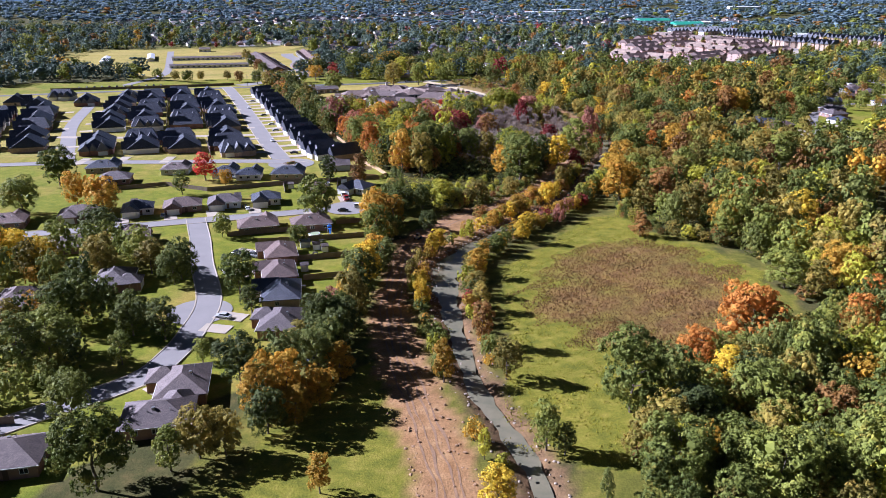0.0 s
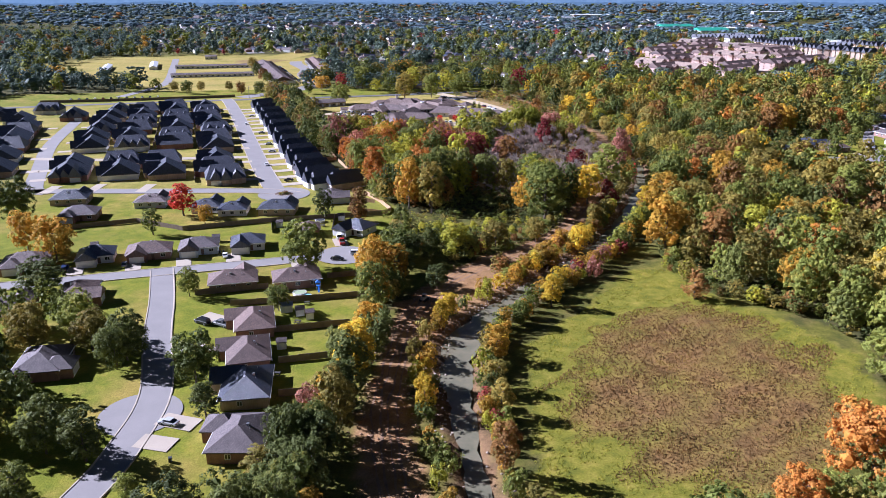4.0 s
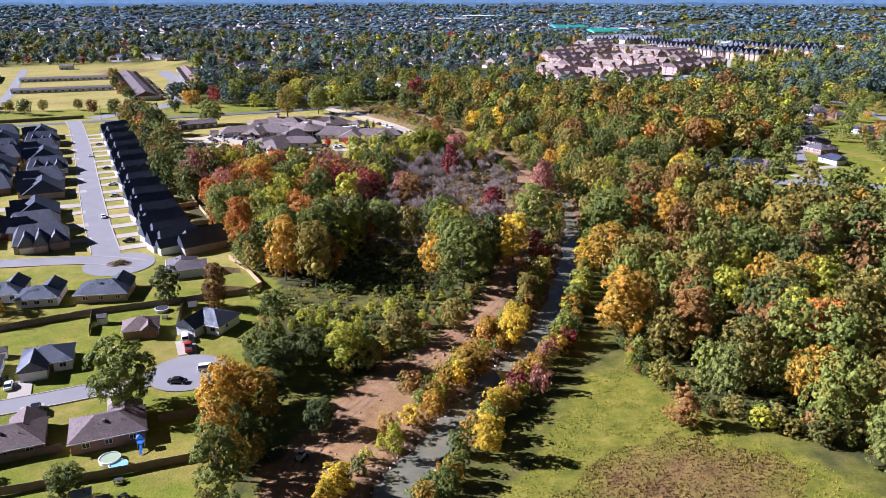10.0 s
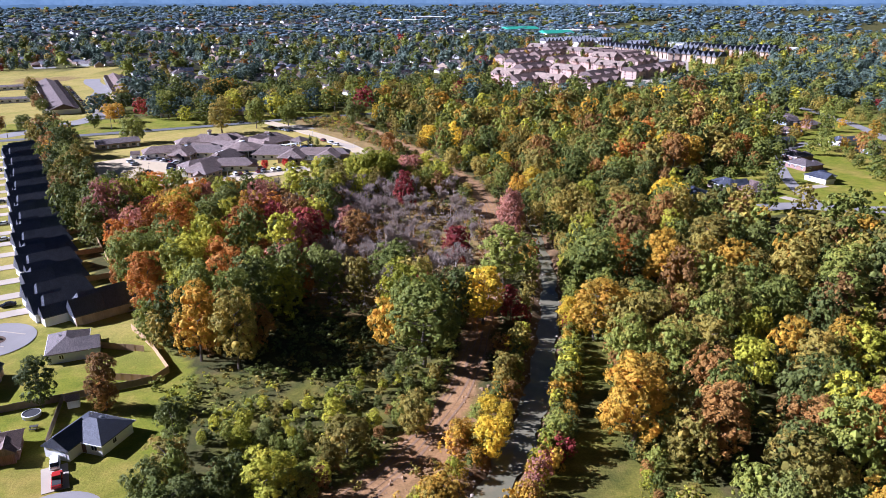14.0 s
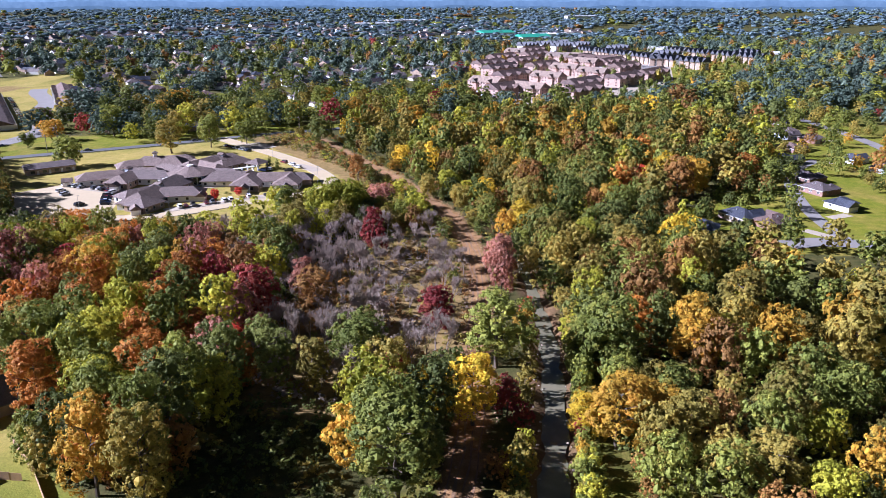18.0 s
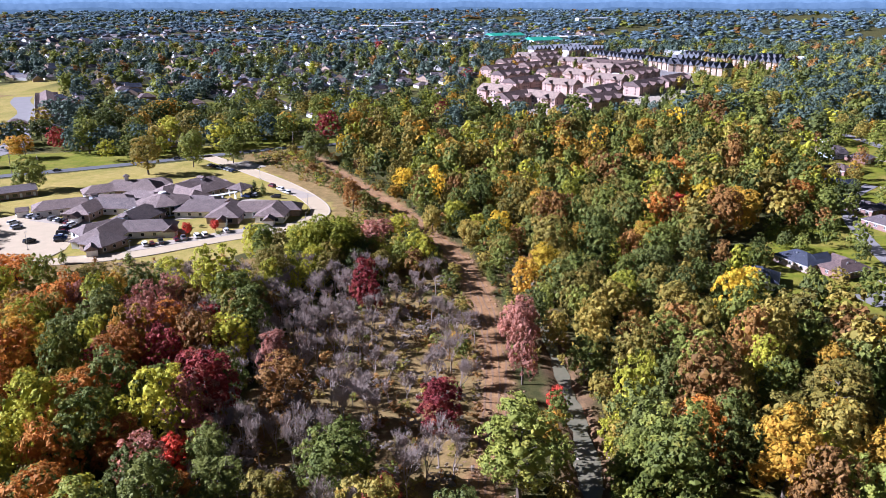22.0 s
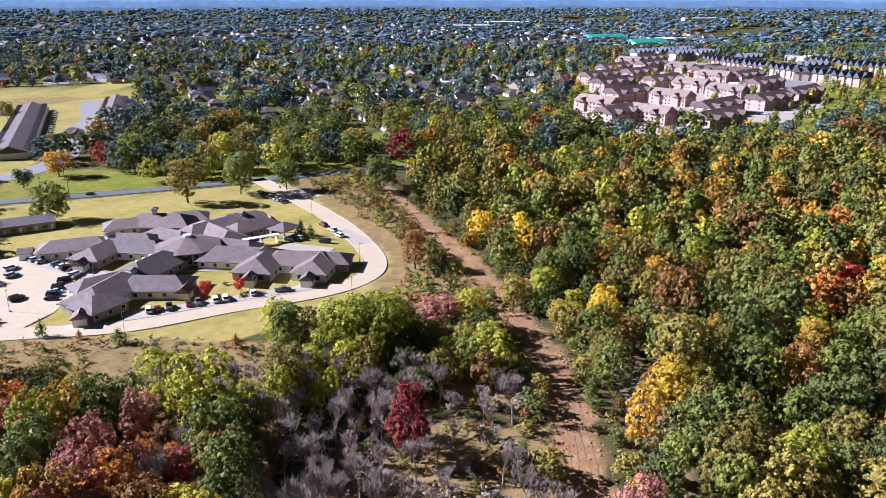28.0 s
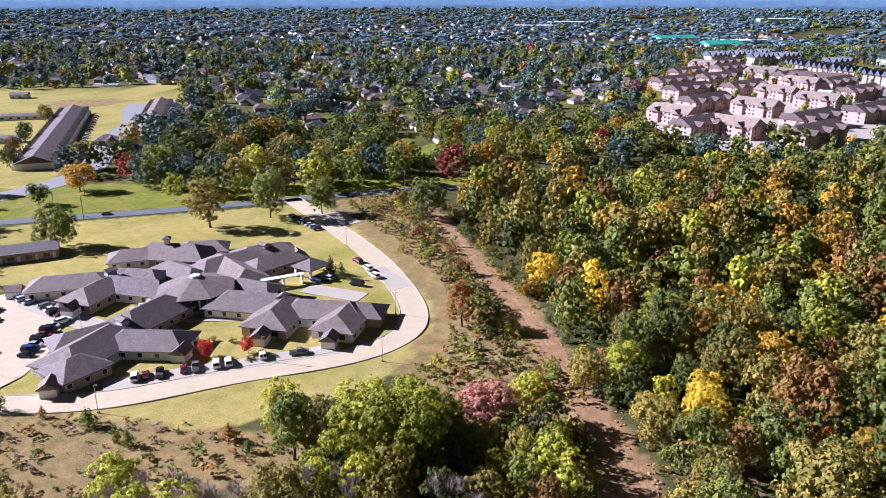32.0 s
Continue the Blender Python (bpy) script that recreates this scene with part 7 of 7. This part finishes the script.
for i in range(0, len(creek_line), 1):
    y = creek_line[i][1] / K
    for side, first, last, table in ((-1, 150, 205, BANK_MIX), (-1, 196, 224, {"green": 3, "lime": 2, "gold": 1}), (-1, 216, 236, {"gold": 3, "yellow": 2, "lime": 1}), (-1, 232, 252, {"red": 0.5, "mauve": 1.2, "gold": 1, "rust": 1}), (-1, 246, 352, {"green": 3, "lime": 3, "olive": 1}), (1, 222, 280, {"gold": 3, "yellow": 2, "lime": 1, "olive": 1})):
        if first < y < last:
            q = creek_line[i] + n[i] * side * (rng.uniform(4.6, 8.0) + bed(y * K) - 1.6)
            h = rng.uniform(3.2, 7.0)
            mass("row", q[0], q[1], h, h * rng.uniform(0.4, 0.55), palette(rng, table), LIGHT)
flush_masses("thick bushes along the creek with {} leaves")
SLOPE = [(-24, 484), (-16, 500), (-18, 524), (-32, 548), (-48, 578), (-66, 604), (-76, 624), (-60, 640), (-42, 626), (-20, 574), (4, 520), (12, 470), (-5, 466)]
UNDER = [(-60, 430), (-46, 372), (-36, 325), (-8, 314), (14, 336), (22, 395), (16, 430), (-24, 436)]
for polygon, gap, table, seed, lo, hi in ((SCRUB, 3.0, {"olive": 4, "dark": 1.5, "rust": 3, "green": 2, "grey": 1}, 21, 0.6, 2.0), (UNDER, 2.8, {"olive": 2, "rust": 2.5, "grey": 5, "green": 1}, 22, 0.8, 2.6), (MEADOW, 2.9, {"olive": 3, "green": 4, "lime": 2, "dark": 1}, 24, 0.8, 2.6), (SLOPE, 3.0, {"olive": 4, "dark": 3, "rust": 2, "green": 3, "lime": 1}, 23, 1.0, 3.4)):
    for x, y in free(scatter(polygon, gap, seed), 2.5, -1.5):
        if rng.rand() < 0.8:
            h = rng.uniform(lo, hi) * rng.choice([0.6, 1.0, 1.5])
            x, y = x + rng.uniform(-1.8, 1.8), y + rng.uniform(-1.8, 1.8)
            mass("brush", x, y, h, h * rng.uniform(0.55, 0.85), palette(rng, table), BRUSH, -0.15)
flush_masses("scrubby undergrowth with {} leaves")

# leafless trees of the wet clearing
for x, y in free(scatter([(-62, 428), (-52, 380), (-36, 336), (-14, 322), (10, 338), (20, 395), (12, 434), (-24, 438)], 6.4, 31), 2.2, -1):
    if x < -4 * K or rng.rand() < 0.45:
        bare_tree(x, y, rng.uniform(7, 14))
for x, y, turn, lean in ((-12, 372, 40, 82), (4, 352, 120, 80), (-20, 392, 300, 84), (6, 400, 200, 78)):
    ob = bare_tree(x * K, y * K, 11)
    ob.matrix_world = pose(x * K, y * K, 0.4, lean, 0, turn)
    tagged(ob, "fallen grey leafless trunk lying on the ground")


# ---- rough weeds and grass of the field ----
def tufts(name, points, lo, hi, material, label, seed):
    """Tufts of three blades each, joined into one mass."""
    r_ = np.random.RandomState(seed)
    n_ = len(points) * 3
    base = np.repeat(points, 3, 0) + r_.uniform(-0.25, 0.25, (n_, 2))
    h_ = r_.uniform(lo, hi, n_)
    an = r_.uniform(0, 6.28, n_)
    w_ = h_ * r_.uniform(0.35, 0.7, n_)
    lean = r_.uniform(-0.35, 0.35, (n_, 2)) * h_[:, None]
    off = np.stack([np.cos(an), np.sin(an)], 1) * w_[:, None]
    z0 = np.full((n_, 1), -0.2)
    v = np.stack([np.hstack([base - off, z0]), np.hstack([base + off, z0]), np.hstack([base + lean + off * 0.4, h_[:, None]]), np.hstack([base + lean - off * 0.5, h_[:, None] * 0.85])], 1).reshape(-1, 3)
    me = bpy.data.meshes.new(name)
    me.from_pydata(v.tolist(), [], [(4 * i, 4 * i + 1, 4 * i + 2, 4 * i + 3) for i in range(n_)])
    me.materials.append(material)
    tagged(new(name, me), label, "grass", kind="stuff")


WEED = foliage("dry_weeds", (0.20, 0.115, 0.045), (0.33, 0.205, 0.075), (0.34, 0.26, 0.07))
TUFT = foliage("field_grass", (0.18, 0.185, 0.022), (0.29, 0.275, 0.03), (0.36, 0.30, 0.055))
g = scatter(FIELD, 0.52, 71)
g = g + rng.uniform(-0.5, 0.5, g.shape)
in_brown = weed_patch(g) > 0
thick = rng.rand(len(g)) < 0.72 + 0.35 * wobble(g, 7.0, 2) * wobble(g, 2.3, 5)
tufts("dry_weeds", g[in_brown & thick], 0.06, 0.3, WEED, "brown dead weeds covering the middle of the field", 1)
g2 = scatter(FIELD, 0.8, 72)
g2 = g2 + rng.uniform(-0.6, 0.6, g2.shape)
out = weed_patch(g2) < 0.15
tufts("field_grass", g2[out & (wobble(g2, 4, 3) > -0.2)], 0.06, 0.24, TUFT, "rough green grass round the edge of the field", 2)

# garden trees round the eastern houses and the apartments, and growth along the track
EAST_GARDENS = OPEN[3]
for polygon, gap, table, seed, chance in ((EAST_GARDENS, 11.0, {"green": 4, "olive": 3, "dark": 2, "gold": 0.6, "rust": 0.6}, 81, 0.75), (OPEN[1], 15.0, {"green": 4, "dark": 3, "olive": 2, "rust": 0.7, "gold": 0.4}, 82, 0.7), ([(210, 690), (330, 690), (520, 1000), (470, 1080), (330, 880)], 12.0, {"green": 5, "haze_green": 4, "dark": 2, "olive": 2, "rust": 0.5}, 83, 0.9)):
    spots = free(scatter(polygon, gap, seed), 4.0)
    paved = inside(spots, APARTMENT_YARD)
    for (x, y), yard in zip(spots, paved):
        if rng.rand() < (0.12 if yard else chance):
            h = rng.uniform(7, 14)
            mass("garden", x, y, h, h * rng.uniform(0.38, 0.5), palette(rng, table), LIGHT if polygon is EAST_GARDENS else FAR_KIT)
flush_masses("garden and roadside trees with {} leaves")
nt = normals(track_line)
for i in range(len(track_line)):
    if track_line[i][1] > 375 * K or 236 * K < track_line[i][1] < 300 * K:
        for side in (-1, 1):
            for _ in range(3):
                q = track_line[i] + nt[i] * side * rng.uniform(4.6, 13.0)
                h = rng.choice([1.2, 2.0, 3.2, 5.5], p=[0.35, 0.35, 0.2, 0.1]) * rng.uniform(0.8, 1.3)
                mass("verge", q[0], q[1], h, h * rng.uniform(0.4, 0.7), palette(rng, {"olive": 3, "green": 3, "rust": 1.2, "gold": 1, "dark": 1}), BRUSH if h < 3 else LIGHT, -0.15)
flush_masses("shrubs along the dirt track with {} leaves")

# ---- distant woods between the houses ----
FAR_NEAR = [(-430, 500), (-330, 590), (-250, 596), (-190, 600), (-60, 660), (20, 680), (200, 700), (240, 600), (330, 620), (640, 1000), (900, 1500), (-1350, 1500), (-760, 700)]
# chiefly the green that has haze painted in
MIX_FAR = {"green": 3.0, "haze_green": 9, "dark": 2.0, "olive": 1.0, "lime": 0.1, "gold": 0.08, "rust": 0.4, "red": 0.12}
LAWN_GAPS = [[(-90, 716), (-60, 700), (-36, 706), (-48, 750), (-80, 760)], [(-250, 905), (-225, 860), (-190, 805), (-180, 815), (-205, 870), (-235, 915)]]
for x, y in scatter([(-182, 622), (-140, 612), (-60, 650), (0, 680), (60, 735), (60, 800), (-40, 790), (-120, 770), (-186, 700)], 12.5, 44):
    q = np.array([[x, y]])
    if not (inside(q, LAWN_GAPS[0])[0] or distance(q, smooth(HIGHWAY, 8))[0] < 11 or min(math.hypot(x - a, y - b) for a, b in HOUSES) < 11) and rng.rand() < 0.8:
        h = rng.uniform(11, 20)
        mass("belt", x, y, h, h * rng.uniform(0.42, 0.56), palette(rng, {"green": 6, "olive": 2.4, "lime": 1.6, "gold": 0.8, "haze_green": 1, "dark": 1, "red": 0.15}), LIGHT)
flush_masses("tall roadside trees with {} leaves")
pts = scatter(FAR_NEAR, 15.0, 41)
pts = pts[~inside(pts, [(-215, 600), (-60, 640), (60, 725), (60, 800), (-40, 790), (-120, 770), (-205, 700)])]
for polygon in OPEN + LAWN_GAPS:
    pts = pts[~inside(pts, polygon)]
pts = pts[distance(pts, smooth(HIGHWAY, 8)) > 12]
pts = pts[(pts[:, 0] < 0.7 * (pts[:, 1] - 30) + 60) & (-pts[:, 0] < 0.95 * (pts[:, 1] - 30) + 60)]
for q in HOUSES:
    pts = pts[np.hypot(pts[:, 0] - q[0], pts[:, 1] - q[1]) > 11]
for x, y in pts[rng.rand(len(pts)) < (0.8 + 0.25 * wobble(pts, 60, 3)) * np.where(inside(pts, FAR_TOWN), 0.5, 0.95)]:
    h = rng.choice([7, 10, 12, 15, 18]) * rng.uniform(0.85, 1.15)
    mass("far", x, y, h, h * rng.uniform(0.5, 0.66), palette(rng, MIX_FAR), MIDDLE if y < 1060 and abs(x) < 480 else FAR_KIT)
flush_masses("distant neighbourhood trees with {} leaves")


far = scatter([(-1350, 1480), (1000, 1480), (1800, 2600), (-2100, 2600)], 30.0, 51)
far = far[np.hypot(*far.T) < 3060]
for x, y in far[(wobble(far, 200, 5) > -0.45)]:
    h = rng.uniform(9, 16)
    # most of these trees take the leaf colour with haze mixed in
    mass("hills", x, y, h, rng.uniform(10, 20), palette(rng, {"haze_grey": 9, "haze_green": 3, "green": 0.8, "rust": 0.3}), TINY, float(hill(x, y)) - 1)
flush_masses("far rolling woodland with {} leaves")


def ridge(radius, top, roughness, low, high, seed):
    """A wooded ridge on the horizon: a plain backdrop that glows, haze in its colour."""
    m, t, b = nodes_of("ridge_haze_glow")
    n_ = noise_node(t, 0.004, 6.0)
    sep, tc = t.nodes.new("ShaderNodeSeparateXYZ"), t.nodes.new("ShaderNodeTexCoord")
    link(t, tc.outputs["Object"], sep.inputs[0])
    fleck = noise_node(t, 0.035, 4.0)
    # the glow turns paler towards the crest, a painted haze
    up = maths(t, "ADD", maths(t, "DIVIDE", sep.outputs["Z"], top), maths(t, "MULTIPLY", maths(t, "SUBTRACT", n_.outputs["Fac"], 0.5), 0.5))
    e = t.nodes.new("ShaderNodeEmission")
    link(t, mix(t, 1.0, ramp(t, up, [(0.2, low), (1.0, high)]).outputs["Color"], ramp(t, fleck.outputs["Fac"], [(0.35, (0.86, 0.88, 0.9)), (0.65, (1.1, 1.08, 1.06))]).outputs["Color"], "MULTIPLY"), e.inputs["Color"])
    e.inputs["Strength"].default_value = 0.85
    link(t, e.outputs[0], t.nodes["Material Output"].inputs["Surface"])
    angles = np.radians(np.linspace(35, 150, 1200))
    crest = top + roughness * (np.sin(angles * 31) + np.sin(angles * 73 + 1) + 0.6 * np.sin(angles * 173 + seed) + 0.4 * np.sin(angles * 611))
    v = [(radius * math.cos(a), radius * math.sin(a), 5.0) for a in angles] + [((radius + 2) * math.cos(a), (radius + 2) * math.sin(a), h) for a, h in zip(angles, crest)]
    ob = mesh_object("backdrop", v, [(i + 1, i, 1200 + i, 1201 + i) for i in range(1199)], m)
    tagged(ob, "glowing backdrop of a wooded ridge with blue haze in its colour", "hills", kind="structure")


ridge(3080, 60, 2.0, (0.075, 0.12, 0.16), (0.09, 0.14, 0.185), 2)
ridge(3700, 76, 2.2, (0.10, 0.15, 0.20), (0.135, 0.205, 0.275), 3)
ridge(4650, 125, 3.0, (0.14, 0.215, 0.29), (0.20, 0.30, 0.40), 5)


# ---- rubble and heaped earth beside the creek ----
def rubble(name, spots, lo, hi, material, label, seed):
    """Uneven lumps joined into one mass."""
    r_ = np.random.RandomState(seed)
    base, tris = BALLS[1]
    verts, polys = [], []
    for x, y in spots:
        k = len(verts)
        s_ = r_.uniform(lo, hi) * np.array((r_.uniform(0.7, 1.3), r_.uniform(0.7, 1.3), r_.uniform(0.4, 0.8)))
        verts += (base * r_.uniform(0.7, 1.15, (len(base), 1)) * s_ + np.array((x, y, s_[2] * 0.25 - 0.1))).tolist()
        polys += [tuple(j + k for j in q) for q in tris]
    tagged(mesh_object(name, verts, polys, material), label, "rubble", kind="stuff")


EARTH = plain("heaped_earth", (0.30, 0.185, 0.10), 0.95, 0.4, 0.3, 4.0)
STONE = plain("broken_stone", (0.36, 0.29, 0.22), 0.9, 0.6, 0.25, 6.0)
clods, stones = [], []
for i in range(len(creek_line)):
    y = creek_line[i][1] / K
    if 150 < y < 262:
        for _ in range(9):
            clods.append(creek_line[i] + n[i] * rng.uniform(4.4, 11.0) + rng.uniform(-2, 2, 2))
        for _ in range(7):
            stones.append(creek_line[i] + n[i] * rng.uniform(3.6, 6.2) + rng.uniform(-2, 2, 2))
    elif 90 < y < 350:
        for side in (-1, 1):
            for _ in range(3):
                stones.append(creek_line[i] + n[i] * side * rng.uniform(3.4, 5.2) + rng.uniform(-2, 2, 2))
for i in range(len(track_line)):
    for side in (-1, 1):
        for _ in range(5):
            clods.append(track_line[i] + nt[i] * side * rng.uniform(2.6, 6.0) + rng.uniform(-2, 2, 2))
rubble("earth_clods", clods, 0.12, 0.5, EARTH, "clods and low heaps of brown earth along track and creek", 5)
rubble("broken_stones", stones, 0.12, 0.42, STONE, "broken pale stones on the muddy creek bank", 6)
